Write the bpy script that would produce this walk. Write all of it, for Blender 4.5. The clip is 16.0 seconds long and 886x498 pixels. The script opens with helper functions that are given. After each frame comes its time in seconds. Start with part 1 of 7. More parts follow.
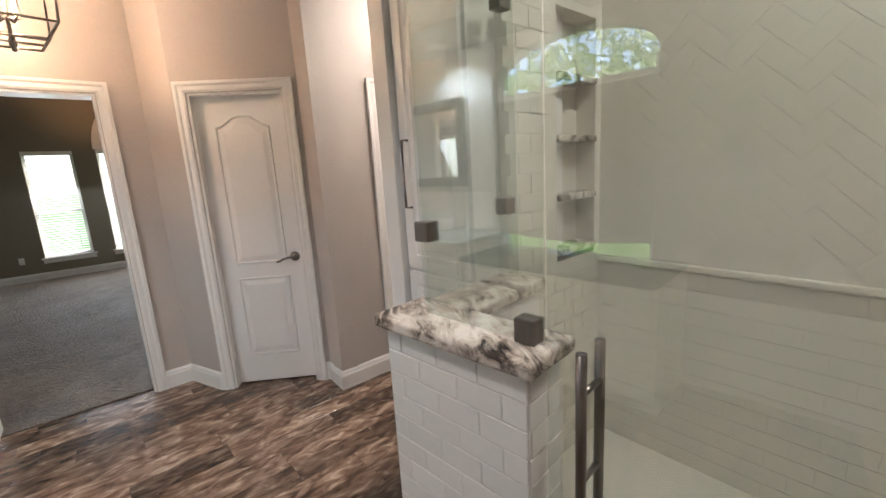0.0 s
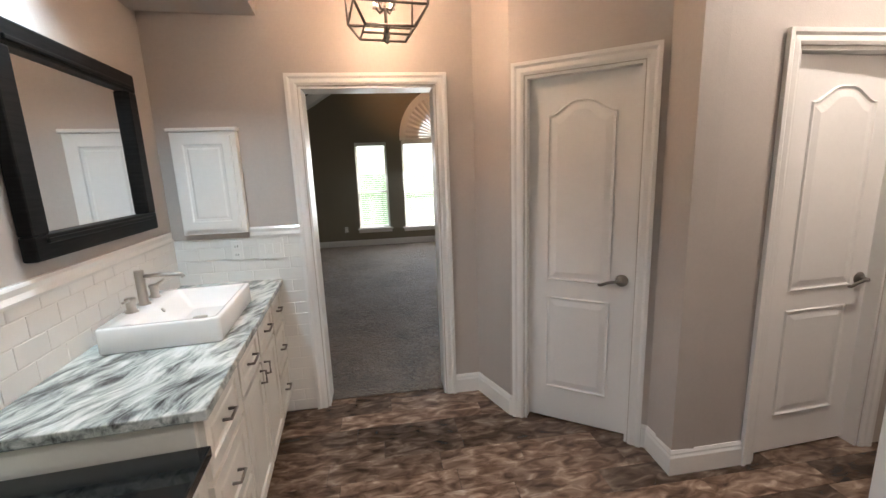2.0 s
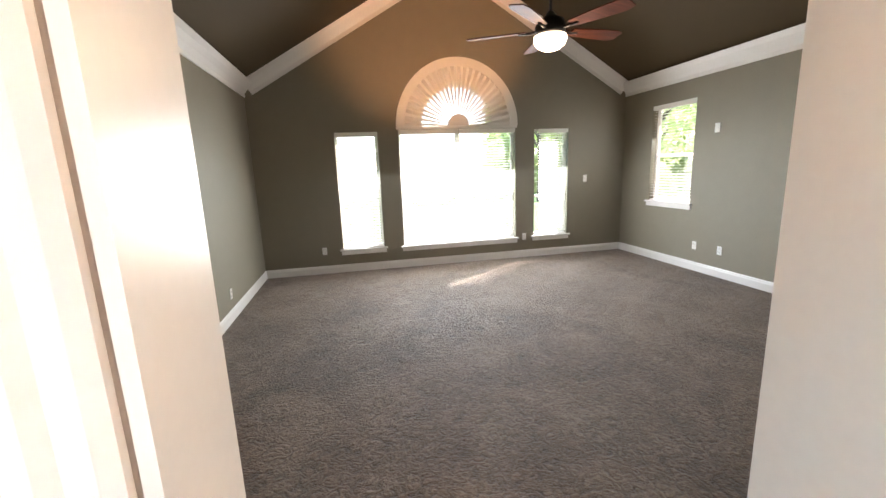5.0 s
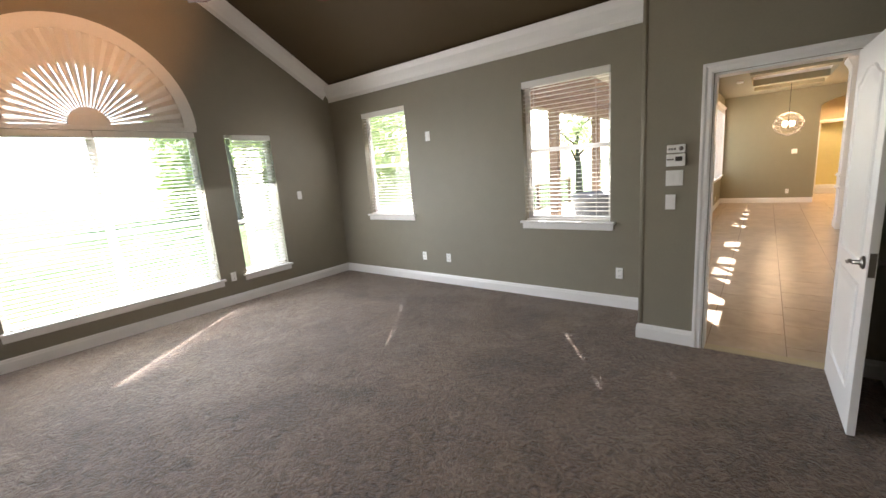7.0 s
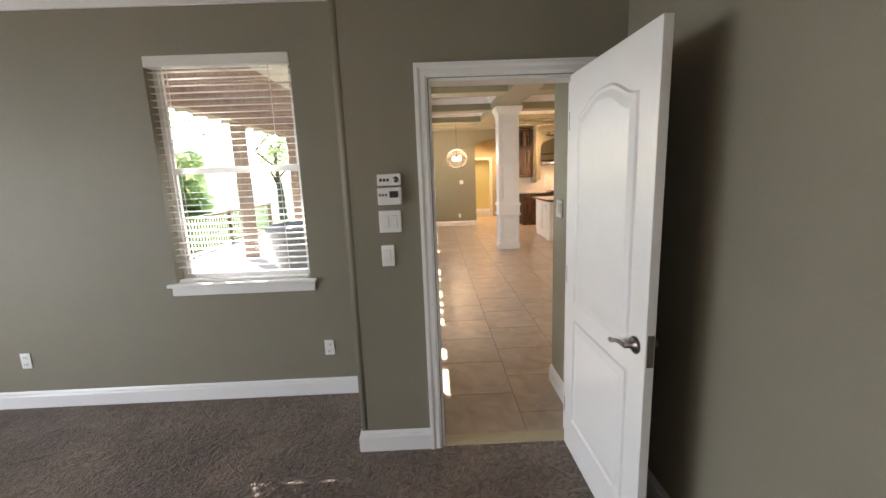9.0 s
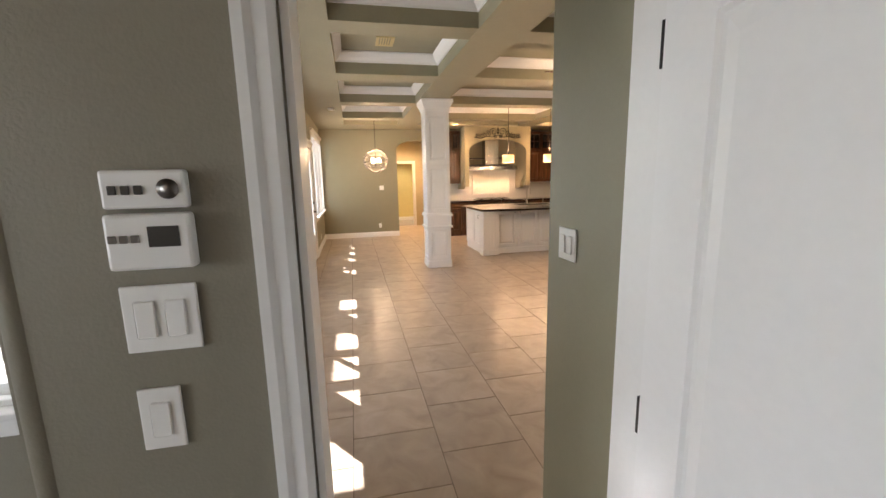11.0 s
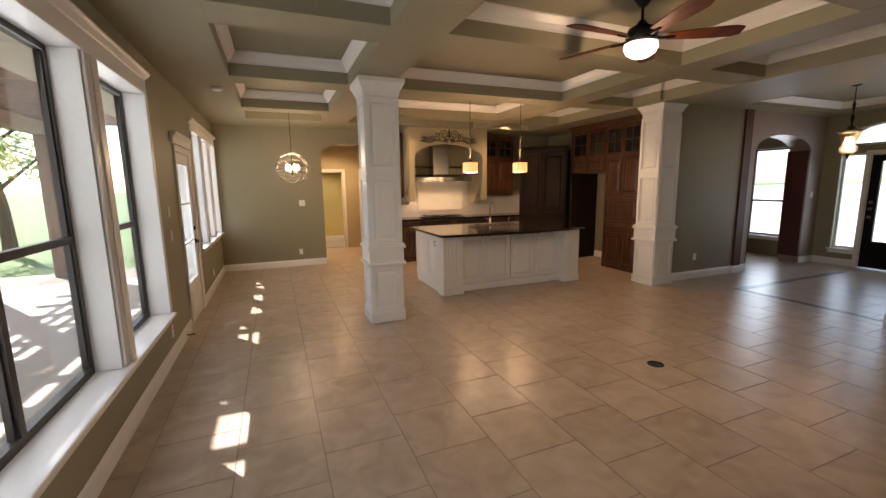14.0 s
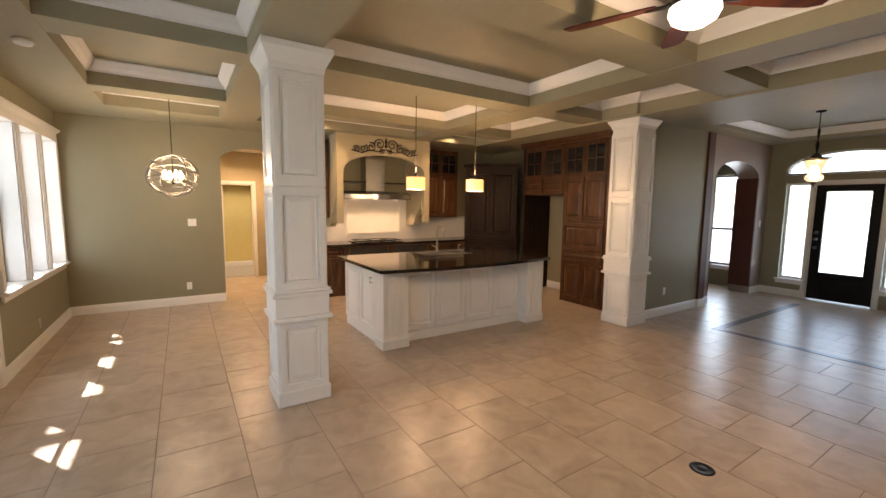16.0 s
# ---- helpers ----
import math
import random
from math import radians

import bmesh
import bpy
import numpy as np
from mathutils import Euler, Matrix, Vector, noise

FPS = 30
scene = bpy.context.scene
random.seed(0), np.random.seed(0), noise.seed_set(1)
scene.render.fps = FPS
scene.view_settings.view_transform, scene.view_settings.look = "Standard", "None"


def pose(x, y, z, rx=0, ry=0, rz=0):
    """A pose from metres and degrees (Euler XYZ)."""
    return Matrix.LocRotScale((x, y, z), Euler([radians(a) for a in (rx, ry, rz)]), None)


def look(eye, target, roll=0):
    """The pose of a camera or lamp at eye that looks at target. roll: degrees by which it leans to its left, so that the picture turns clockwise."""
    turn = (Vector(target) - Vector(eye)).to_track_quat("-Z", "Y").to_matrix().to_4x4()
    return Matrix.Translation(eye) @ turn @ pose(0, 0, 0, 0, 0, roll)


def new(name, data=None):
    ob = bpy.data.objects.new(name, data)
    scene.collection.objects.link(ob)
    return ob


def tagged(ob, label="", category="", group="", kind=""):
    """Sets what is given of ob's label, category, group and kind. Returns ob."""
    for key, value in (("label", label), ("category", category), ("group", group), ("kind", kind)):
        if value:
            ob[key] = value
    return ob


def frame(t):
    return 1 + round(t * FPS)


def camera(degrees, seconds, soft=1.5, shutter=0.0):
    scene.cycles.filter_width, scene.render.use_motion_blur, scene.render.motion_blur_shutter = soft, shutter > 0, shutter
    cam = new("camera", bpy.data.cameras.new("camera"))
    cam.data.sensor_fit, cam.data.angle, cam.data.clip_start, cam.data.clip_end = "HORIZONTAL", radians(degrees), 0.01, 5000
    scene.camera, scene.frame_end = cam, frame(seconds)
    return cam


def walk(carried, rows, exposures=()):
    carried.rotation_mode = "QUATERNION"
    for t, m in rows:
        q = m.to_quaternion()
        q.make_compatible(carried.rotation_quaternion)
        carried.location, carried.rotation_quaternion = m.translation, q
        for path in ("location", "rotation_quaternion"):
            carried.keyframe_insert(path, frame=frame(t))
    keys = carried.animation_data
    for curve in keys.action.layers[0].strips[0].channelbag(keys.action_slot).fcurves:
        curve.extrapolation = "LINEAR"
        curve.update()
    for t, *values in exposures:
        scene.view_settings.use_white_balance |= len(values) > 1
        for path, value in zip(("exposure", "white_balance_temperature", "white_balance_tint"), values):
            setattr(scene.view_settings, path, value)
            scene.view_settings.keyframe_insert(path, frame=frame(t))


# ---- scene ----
cam = camera(94.6, 16.0)
PATH = [
    (0, (1.482, 0.605, 1.468), (2.748, 2.105, 1.086), -3.5),
    (0.5, (1.383, 0.758, 1.561), (2.427, 2.426, 1.2), -2.5),
    (1, (1.296, 0.976, 1.58), (2.024, 2.81, 1.257), -2.1),
    (1.5, (1.233, 1.173, 1.577), (1.692, 3.085, 1.206), -2.0),
    (2, (1.261, 1.464, 1.558), (1.535, 3.408, 1.177), -2.2),
    (2.5, (1.246, 1.787, 1.576), (1.399, 3.744, 1.193), -2.3),
    (3, (1.167, 2.162, 1.594), (1.274, 4.123, 1.216), -2.5),
    (3.2, (1.165, 2.32, 1.595), (1.225, 4.284, 1.222), -2.8),
    (5.5, (0.958, 4.126, 1.566), (1.596, 5.98, 1.175), -2.2),
    (6, (1.096, 4.432, 1.536), (2.038, 6.156, 1.158), -2.9),
    (6.5, (1.189, 4.741, 1.567), (2.456, 6.24, 1.183), -4.2),
    (7, (1.438, 4.95, 1.542), (2.974, 6.173, 1.158), -4.4),
    (7.5, (1.718, 5.126, 1.559), (3.472, 6.001, 1.162), -4.4),
    (8, (2.061, 5.276, 1.573), (3.968, 5.714, 1.159), -4.0),
    (8.5, (2.436, 5.282, 1.576), (4.39, 5.406, 1.166), -2.7),
    (9, (2.851, 5.26, 1.577), (4.818, 5.225, 1.216), -2.2),
    (9.5, (3.272, 5.256, 1.562), (5.235, 5.06, 1.23), -2.0),
    (9.7, (3.435, 5.232, 1.569), (5.396, 5.004, 1.249), -2.1),
    (11.8, (4.798, 5.089, 1.567), (6.706, 4.621, 1.192), -0.6),
    (12, (4.966, 5.05, 1.581), (6.877, 4.601, 1.199), -0.6),
    (12.5, (5.304, 5.018, 1.576), (7.197, 4.496, 1.199), -0.3),
    (13, (5.686, 4.994, 1.618), (7.556, 4.378, 1.267), -0.7),
    (13.5, (6.039, 4.975, 1.593), (7.898, 4.311, 1.272), -0.9),
    (14, (6.421, 4.924, 1.629), (8.251, 4.178, 1.322), -0.8),
    (14.5, (6.801, 4.919, 1.643), (8.593, 4.084, 1.344), -0.6),
    (15, (7.112, 4.835, 1.623), (8.846, 3.884, 1.327), -0.4),
    (15.5, (7.443, 4.657, 1.649), (9.171, 3.679, 1.413), -0.3),
    (16, (7.788, 4.523, 1.64), (9.465, 3.455, 1.424), 0.7),
]
EXPOSURES = [(0.0, 2.1, 6350, 12), (1.0, 1.8, 6350, 12), (2.0, 1.8, 6500, 13), (2.6, 1.8, 6550, 14), (3.2, 1.6, 6550, 14), (5.3, 3.0, 6750, 15), (7.0, 2.7, 6700, 16), (9.0, 2.65, 6600, 16), (9.6, 2.5, 6600, 16), (11.8, 2.7, 6350, 16), (12.0, 2.55, 6350, 16), (12.5, 2.05, 6350, 16), (13.2, 1.95, 6400, 15), (14.3, 1.75, 6550, 16), (15.0, 2.15, 6450, 15), (16.0, 2.25, 6400, 14)]
walk(cam, [(t, look(eye, target, roll)) for t, eye, target, roll in PATH], EXPOSURES)

# ---- world, sun and exposure ----
SUN_AZ = Vector((0.81, 0.58, 0)).normalized()
SUN_EL = radians(40)
sun_dir = SUN_AZ * math.cos(SUN_EL) + Vector((0, 0, math.sin(SUN_EL)))
world = bpy.data.worlds.new("world")
scene.world = world
world.use_nodes = True
wn = world.node_tree.nodes
wl = world.node_tree.links
sky = wn.new("ShaderNodeTexSky")
sky.sky_type = "NISHITA"
sky.sun_disc = False
sky.sun_elevation = SUN_EL
sky.sun_rotation = math.atan2(SUN_AZ.x, SUN_AZ.y)
wl.new(sky.outputs[0], wn["Background"].inputs[0])
wn["Background"].inputs[1].default_value = 0.15
sun_data = bpy.data.lights.new("sun", "SUN")
sun_data.energy, sun_data.angle, sun_data.color = 5.0, radians(0.5), (1.0, 0.98, 0.94)
sun = new("sun", sun_data)
sun.matrix_world = look(sun_dir * 30, (0, 0, 0))

WARM = (1.0, 0.62, 0.32)
SOFTWARM = (1.0, 0.78, 0.55)
DAY = (0.86, 0.94, 1.0)
LAMPS = 0.41                              # share of the rated power that all lamps give


def lamp(kind, m, watts, colour, size=0.1, size_y=None, spot=None):
    data = bpy.data.lights.new("lamp_" + kind.lower(), kind)
    data.energy, data.color = watts * LAMPS, colour
    if kind == "AREA":
        data.size = size
        if size_y:
            data.shape, data.size_y = "RECTANGLE", size_y
    else:
        data.shadow_soft_size = size
    if spot:
        data.spot_size, data.spot_blend = radians(spot), 0.6
    ob = new("lamp_light", data)
    ob.matrix_world = m
    return ob


# ---- materials ----
def mat(name, colour, rough=0.5, metal=0.0, var=0.0, scale=6.0, bump=0.0, bscale=60.0, spec=0.5, rand=0.0, coat=0.0):
    """A painted, plastered or metal surface: base colour with two scales of variation and fine relief."""
    m = bpy.data.materials.new(name)
    m.use_nodes = True
    n, l = m.node_tree.nodes, m.node_tree.links
    b = n["Principled BSDF"]
    b.inputs["Roughness"].default_value = rough
    b.inputs["Metallic"].default_value = metal
    b.inputs["Specular IOR Level"].default_value = spec
    b.inputs["Coat Weight"].default_value = coat
    c = (*colour, 1)
    b.inputs["Base Color"].default_value = c
    tc = n.new("ShaderNodeTexCoord")
    if var > 0:
        n1, n2 = n.new("ShaderNodeTexNoise"), n.new("ShaderNodeTexNoise")
        n1.inputs["Scale"].default_value, n2.inputs["Scale"].default_value = scale, scale * 9
        n1.inputs["Detail"].default_value = 5
        add = n.new("ShaderNodeMath")
        add.operation = "ADD"
        l.new(tc.outputs["Object"], n1.inputs["Vector"])
        l.new(tc.outputs["Object"], n2.inputs["Vector"])
        l.new(n1.outputs["Fac"], add.inputs[0])
        l.new(n2.outputs["Fac"], add.inputs[1])
        mr = n.new("ShaderNodeMapRange")
        mr.inputs["From Min"].default_value, mr.inputs["From Max"].default_value = 0.6, 1.4
        mr.inputs["To Min"].default_value, mr.inputs["To Max"].default_value = 1 - var, 1 + var
        l.new(add.outputs[0], mr.inputs["Value"])
        hsv = n.new("ShaderNodeHueSaturation")
        hsv.inputs["Color"].default_value = c
        l.new(mr.outputs[0], hsv.inputs["Value"])
        l.new(hsv.outputs[0], b.inputs["Base Color"])
        if rand > 0:
            oi = n.new("ShaderNodeObjectInfo")
            mr2 = n.new("ShaderNodeMapRange")
            mr2.inputs["To Min"].default_value, mr2.inputs["To Max"].default_value = 1 - rand, 1 + rand
            l.new(oi.outputs["Random"], mr2.inputs["Value"])
            mul = n.new("ShaderNodeMath")
            mul.operation = "MULTIPLY"
            l.new(mr.outputs[0], mul.inputs[0])
            l.new(mr2.outputs[0], mul.inputs[1])
            l.new(mul.outputs[0], hsv.inputs["Value"])
    if bump > 0:
        nb = n.new("ShaderNodeTexNoise")
        nb.inputs["Scale"].default_value, nb.inputs["Detail"].default_value = bscale, 4
        bp = n.new("ShaderNodeBump")
        bp.inputs["Strength"].default_value, bp.inputs["Distance"].default_value = bump, 0.01
        l.new(tc.outputs["Object"], nb.inputs["Vector"])
        l.new(nb.outputs["Fac"], bp.inputs["Height"])
        l.new(bp.outputs[0], b.inputs["Normal"])
    return m


def ramp_mat(name, stops, rough=0.4, stretch=(1, 1, 1), scale=3.0, distort=1.5, bump=0.0, rand=0.0, spec=0.5, detail=8.0, world_space=False):
    """A figured surface (wood, granite, carpet): stretched noise through a colour ramp."""
    m = bpy.data.materials.new(name)
    m.use_nodes = True
    n, l = m.node_tree.nodes, m.node_tree.links
    b = n["Principled BSDF"]
    b.inputs["Roughness"].default_value = rough
    b.inputs["Specular IOR Level"].default_value = spec
    if world_space:
        geo = n.new("ShaderNodeNewGeometry")
        src_out = geo.outputs["Position"]
    else:
        tc = n.new("ShaderNodeTexCoord")
        src_out = tc.outputs["Object"]
    mp = n.new("ShaderNodeMapping")
    mp.inputs["Scale"].default_value = stretch
    l.new(src_out, mp.inputs["Vector"])
    nz = n.new("ShaderNodeTexNoise")
    nz.inputs["Scale"].default_value, nz.inputs["Detail"].default_value, nz.inputs["Distortion"].default_value = scale, detail, distort
    vec = mp.outputs[0]
    if rand > 0:
        oi = n.new("ShaderNodeObjectInfo")
        sc = n.new("ShaderNodeMath")
        sc.operation = "MULTIPLY"
        sc.inputs[1].default_value = 37.0
        l.new(oi.outputs["Random"], sc.inputs[0])
        ad = n.new("ShaderNodeVectorMath")
        ad.operation = "ADD"
        l.new(vec, ad.inputs[0])
        l.new(sc.outputs[0], ad.inputs[1])
        vec = ad.outputs[0]
    l.new(vec, nz.inputs["Vector"])
    cr = n.new("ShaderNodeValToRGB")
    while len(cr.color_ramp.elements) < len(stops):
        cr.color_ramp.elements.new(0.5)
    for e, (p, c) in zip(cr.color_ramp.elements, stops):
        e.position, e.color = p, (*c, 1)
    l.new(nz.outputs["Fac"], cr.inputs[0])
    out = cr.outputs[0]
    if rand > 0:
        hsv = n.new("ShaderNodeHueSaturation")
        mr = n.new("ShaderNodeMapRange")
        mr.inputs["To Min"].default_value, mr.inputs["To Max"].default_value = 1 - rand, 1 + rand
        l.new(oi.outputs["Random"], mr.inputs["Value"])
        l.new(mr.outputs[0], hsv.inputs["Value"])
        l.new(out, hsv.inputs["Color"])
        out = hsv.outputs[0]
    l.new(out, b.inputs["Base Color"])
    if bump > 0:
        bp = n.new("ShaderNodeBump")
        bp.inputs["Strength"].default_value, bp.inputs["Distance"].default_value = bump, 0.01
        l.new(nz.outputs["Fac"], bp.inputs["Height"])
        l.new(bp.outputs[0], b.inputs["Normal"])
    return m


def glass_mat(name, tint=(1, 1, 1), rough=0.0, gloss=0.06):
    """Thin flat glass: mostly clear, with a Fresnel-driven mirror reflection."""
    m = bpy.data.materials.new(name)
    m.use_nodes = True
    n, l = m.node_tree.nodes, m.node_tree.links
    n.remove(n["Principled BSDF"])
    tr, gl, mx, fr = n.new("ShaderNodeBsdfTransparent"), n.new("ShaderNodeBsdfGlossy"), n.new("ShaderNodeMixShader"), n.new("ShaderNodeLayerWeight")
    pw, ad = n.new("ShaderNodeMath"), n.new("ShaderNodeMath")
    pw.operation, ad.operation = "POWER", "MULTIPLY_ADD"
    pw.inputs[1].default_value = 4.0
    ad.inputs[1].default_value, ad.inputs[2].default_value = 0.6, gloss
    tr.inputs[0].default_value = (*tint, 1)
    gl.inputs["Roughness"].default_value = rough
    l.new(fr.outputs["Facing"], pw.inputs[0])
    l.new(pw.outputs[0], ad.inputs[0])
    l.new(ad.outputs[0], mx.inputs[0])
    l.new(tr.outputs[0], mx.inputs[1])
    l.new(gl.outputs[0], mx.inputs[2])
    l.new(mx.outputs[0], n["Material Output"].inputs[0])
    return m


def carpet_mat(name):
    """Cut pile: tufts, brushed clumps and broad worn patches, with deep relief."""
    m = bpy.data.materials.new(name)
    m.use_nodes = True
    n, l = m.node_tree.nodes, m.node_tree.links
    b = n["Principled BSDF"]
    b.inputs["Roughness"].default_value = 0.66
    b.inputs["Specular IOR Level"].default_value = 0.2
    b.inputs["Sheen Weight"].default_value = 0.3
    b.inputs["Sheen Roughness"].default_value = 0.5
    geo = n.new("ShaderNodeNewGeometry")
    total = None
    for size, weight, distort, detail in ((130.0, 0.35, 0.6, 3), (17.0, 0.85, 2.2, 5), (1.8, 0.5, 0.8, 5)):
        nz = n.new("ShaderNodeTexNoise")
        nz.inputs["Scale"].default_value, nz.inputs["Distortion"].default_value, nz.inputs["Detail"].default_value = size, distort, detail
        l.new(geo.outputs["Position"], nz.inputs["Vector"])
        ma = n.new("ShaderNodeMath")
        ma.operation = "MULTIPLY_ADD"
        ma.inputs[1].default_value = weight
        ma.inputs[2].default_value = -0.5 * weight + (0.5 if total is None else 0.0)
        l.new(nz.outputs["Fac"], ma.inputs[0])
        if total is not None:
            ad = n.new("ShaderNodeMath")
            l.new(ma.outputs[0], ad.inputs[0])
            l.new(total, ad.inputs[1])
            total = ad.outputs[0]
        else:
            total = ma.outputs[0]
        if size == 17.0:
            relief = total
    cr = n.new("ShaderNodeValToRGB")
    cr.color_ramp.elements.new(0.5)
    for e, (p, c) in zip(cr.color_ramp.elements, ((0.28, (0.050, 0.031, 0.020)), (0.5, (0.150, 0.100, 0.068)), (0.74, (0.30, 0.222, 0.160)))):
        e.position, e.color = p, (*c, 1)
    l.new(total, cr.inputs[0])
    l.new(cr.outputs[0], b.inputs["Base Color"])
    bp = n.new("ShaderNodeBump")
    bp.inputs["Strength"].default_value, bp.inputs["Distance"].default_value = 1.0, 0.04
    l.new(relief, bp.inputs["Height"])
    l.new(bp.outputs[0], b.inputs["Normal"])
    return m


def granite_mat(name, stops, turn, stretch):
    """Polished stone with fine veins that run one way, over cloudy bands."""
    m = ramp_mat(name, stops, 0.1, stretch, 1.7, 0.5, 0, 0, 0.5, 15)
    n, l = m.node_tree.nodes, m.node_tree.links
    mp = [q for q in n if q.bl_idname == "ShaderNodeMapping"][0]
    nz = [q for q in n if q.bl_idname == "ShaderNodeTexNoise"][0]
    cr = [q for q in n if q.bl_idname == "ShaderNodeValToRGB"][0]
    nz.inputs["Roughness"].default_value = 0.68
    pre, bend, low, mix = n.new("ShaderNodeMapping"), n.new("ShaderNodeTexNoise"), n.new("ShaderNodeTexNoise"), n.new("ShaderNodeMath")
    add = n.new("ShaderNodeVectorMath")
    add.operation = "MULTIPLY_ADD"
    add.inputs[1].default_value = (0.12, 0.12, 0.12)
    src = [q for q in n if q.bl_idname == "ShaderNodeTexCoord"][0].outputs["Object"]
    pre.inputs["Rotation"].default_value = (0, 0, radians(turn))
    bend.inputs["Scale"].default_value = 4.0
    l.new(src, bend.inputs["Vector"])
    l.new(bend.outputs["Color"], add.inputs[0])
    l.new(src, add.inputs[2])
    l.new(add.outputs[0], pre.inputs["Vector"])
    l.new(pre.outputs[0], mp.inputs["Vector"])
    low.inputs["Scale"].default_value = 5.0
    l.new(src, low.inputs["Vector"])
    mix.operation = "MULTIPLY_ADD"
    mix.inputs[1].default_value = 0.30
    l.new(low.outputs["Fac"], mix.inputs[0])
    sh = n.new("ShaderNodeMath")
    sh.operation = "SUBTRACT"
    sh.inputs[1].default_value = 0.15
    l.new(nz.outputs["Fac"], sh.inputs[0])
    l.new(sh.outputs[0], mix.inputs[2])
    l.new(mix.outputs[0], cr.inputs[0])
    return m


def glow_mat(name, colour, power):
    m = bpy.data.materials.new(name)
    m.use_nodes = True
    b = m.node_tree.nodes["Principled BSDF"]
    b.inputs["Base Color"].default_value = (0.9, 0.85, 0.8, 1)
    b.inputs["Emission Color"].default_value = (*colour, 1)
    b.inputs["Emission Strength"].default_value = power * LAMPS
    return m


M = {}
M["bed_paint"] = mat("bedroom_taupe_paint", (0.236, 0.213, 0.163), 0.55, var=0.04, bump=0.12, bscale=140)
M["great_paint"] = mat("sage_paint", (0.265, 0.245, 0.165), 0.5, var=0.04, bump=0.12, bscale=140)
M["bath_paint"] = mat("greige_paint", (0.50, 0.455, 0.425), 0.55, var=0.04, bump=0.12, bscale=140)
M["bed_ceiling"] = mat("dark_umber_ceiling_paint", (0.06, 0.037, 0.012), 0.75, var=0.05, bump=0.2, bscale=90)
M["coffer"] = mat("sage_ceiling_paint", (0.30, 0.275, 0.185), 0.6, var=0.05, bump=0.15, bscale=90)
M["white"] = mat("white_trim_paint", (0.80, 0.79, 0.775), 0.32, var=0.02, bump=0.03, bscale=40)
M["cream"] = mat("cream_cabinet_paint", (0.74, 0.71, 0.66), 0.35, var=0.03, bump=0.03, bscale=40)
M["white_door"] = mat("white_satin_door_paint", (0.82, 0.81, 0.80), 0.28, var=0.02, bump=0.04, bscale=25)
M["brown_paint"] = mat("red_brown_paint", (0.08, 0.022, 0.014), 0.55, var=0.06, bump=0.1, bscale=90)
M["rose_paint"] = mat("dusty_rose_paint", (0.32, 0.25, 0.215), 0.5, var=0.04, bump=0.1, bscale=120)
M["hood_paint"] = mat("tan_plaster", (0.46, 0.40, 0.26), 0.55, var=0.06, bump=0.15, bscale=60)
M["yellow_paint"] = mat("yellow_paint", (0.68, 0.57, 0.24), 0.5, var=0.04, bump=0.1, bscale=120)
M["black_metal"] = mat("black_bronze_metal", (0.03, 0.026, 0.024), 0.35, 0.8, var=0.1, scale=20)
M["bronze_frame"] = mat("dark_bronze_aluminium", (0.05, 0.045, 0.04), 0.4, 0.3, var=0.1, scale=15)
M["nickel"] = mat("brushed_nickel", (0.52, 0.49, 0.45), 0.28, 1.0, var=0.05, scale=40)
M["dark_nickel"] = mat("aged_pewter", (0.22, 0.20, 0.185), 0.32, 1.0, var=0.08, scale=40)
M["steel"] = mat("stainless_steel", (0.5, 0.5, 0.5), 0.25, 1.0, var=0.04, scale=30)
M["black_wood"] = ramp_mat("black_stained_wood", [(0.3, (0.006, 0.006, 0.006)), (0.75, (0.016, 0.015, 0.015))], 0.45, (2, 2, 30), 4, 0.6, 0.05, 0, 0.1)
M["mirror"] = mat("silvered_mirror", (0.92, 0.93, 0.93), 0.02, 1.0)
M["plastic"] = mat("white_plastic", (0.83, 0.82, 0.80), 0.35, var=0.01)
M["porcelain"] = mat("white_porcelain", (0.86, 0.86, 0.86), 0.08, var=0.01, coat=0.5)
M["tile_white"] = mat("white_glazed_tile", (0.82, 0.81, 0.79), 0.14, var=0.02, rand=0.03, bump=0.02, bscale=12)
M["tile_shower"] = mat("ivory_glazed_tile", (0.78, 0.755, 0.68), 0.18, var=0.03, rand=0.03, bump=0.02, bscale=12)
M["grout"] = mat("pale_grout", (0.78, 0.765, 0.74), 0.8, var=0.08, bump=0.2, bscale=200)
M["shower_grout"] = mat("ivory_grout", (0.78, 0.755, 0.69), 0.7, var=0.06, bump=0.2, bscale=200)
# pale colour of the ground added to whiten the front door's view
M["added_ground"] = mat("pale_added_ground", (0.5, 0.48, 0.45), 0.9, var=0.08, scale=2)
M["floor_grout"] = mat("brown_floor_grout", (0.19, 0.14, 0.10), 0.85, var=0.1, bump=0.2, bscale=200)
M["floor_tile"] = ramp_mat("beige_porcelain_floor_tile", [(0.25, (0.34, 0.26, 0.19)), (0.5, (0.43, 0.34, 0.255)), (0.8, (0.52, 0.43, 0.34))], 0.31, (1, 1, 1), 5, 0.8, 0.02, 0.06, 0.5, 9, True)
M["plank"] = ramp_mat("weathered_wood_plank_tile", [(0.30, (0.038, 0.023, 0.016)), (0.45, (0.11, 0.068, 0.047)), (0.58, (0.20, 0.136, 0.10)), (0.76, (0.42, 0.33, 0.26))], 0.22, (2.0, 4.6, 1), 4.2, 0.7, 0.05, 0.55, 0.5, 15)
M["plank_gap"] = mat("dark_joint", (0.04, 0.028, 0.02), 0.8)
M["carpet"] = carpet_mat("brown_grey_carpet")
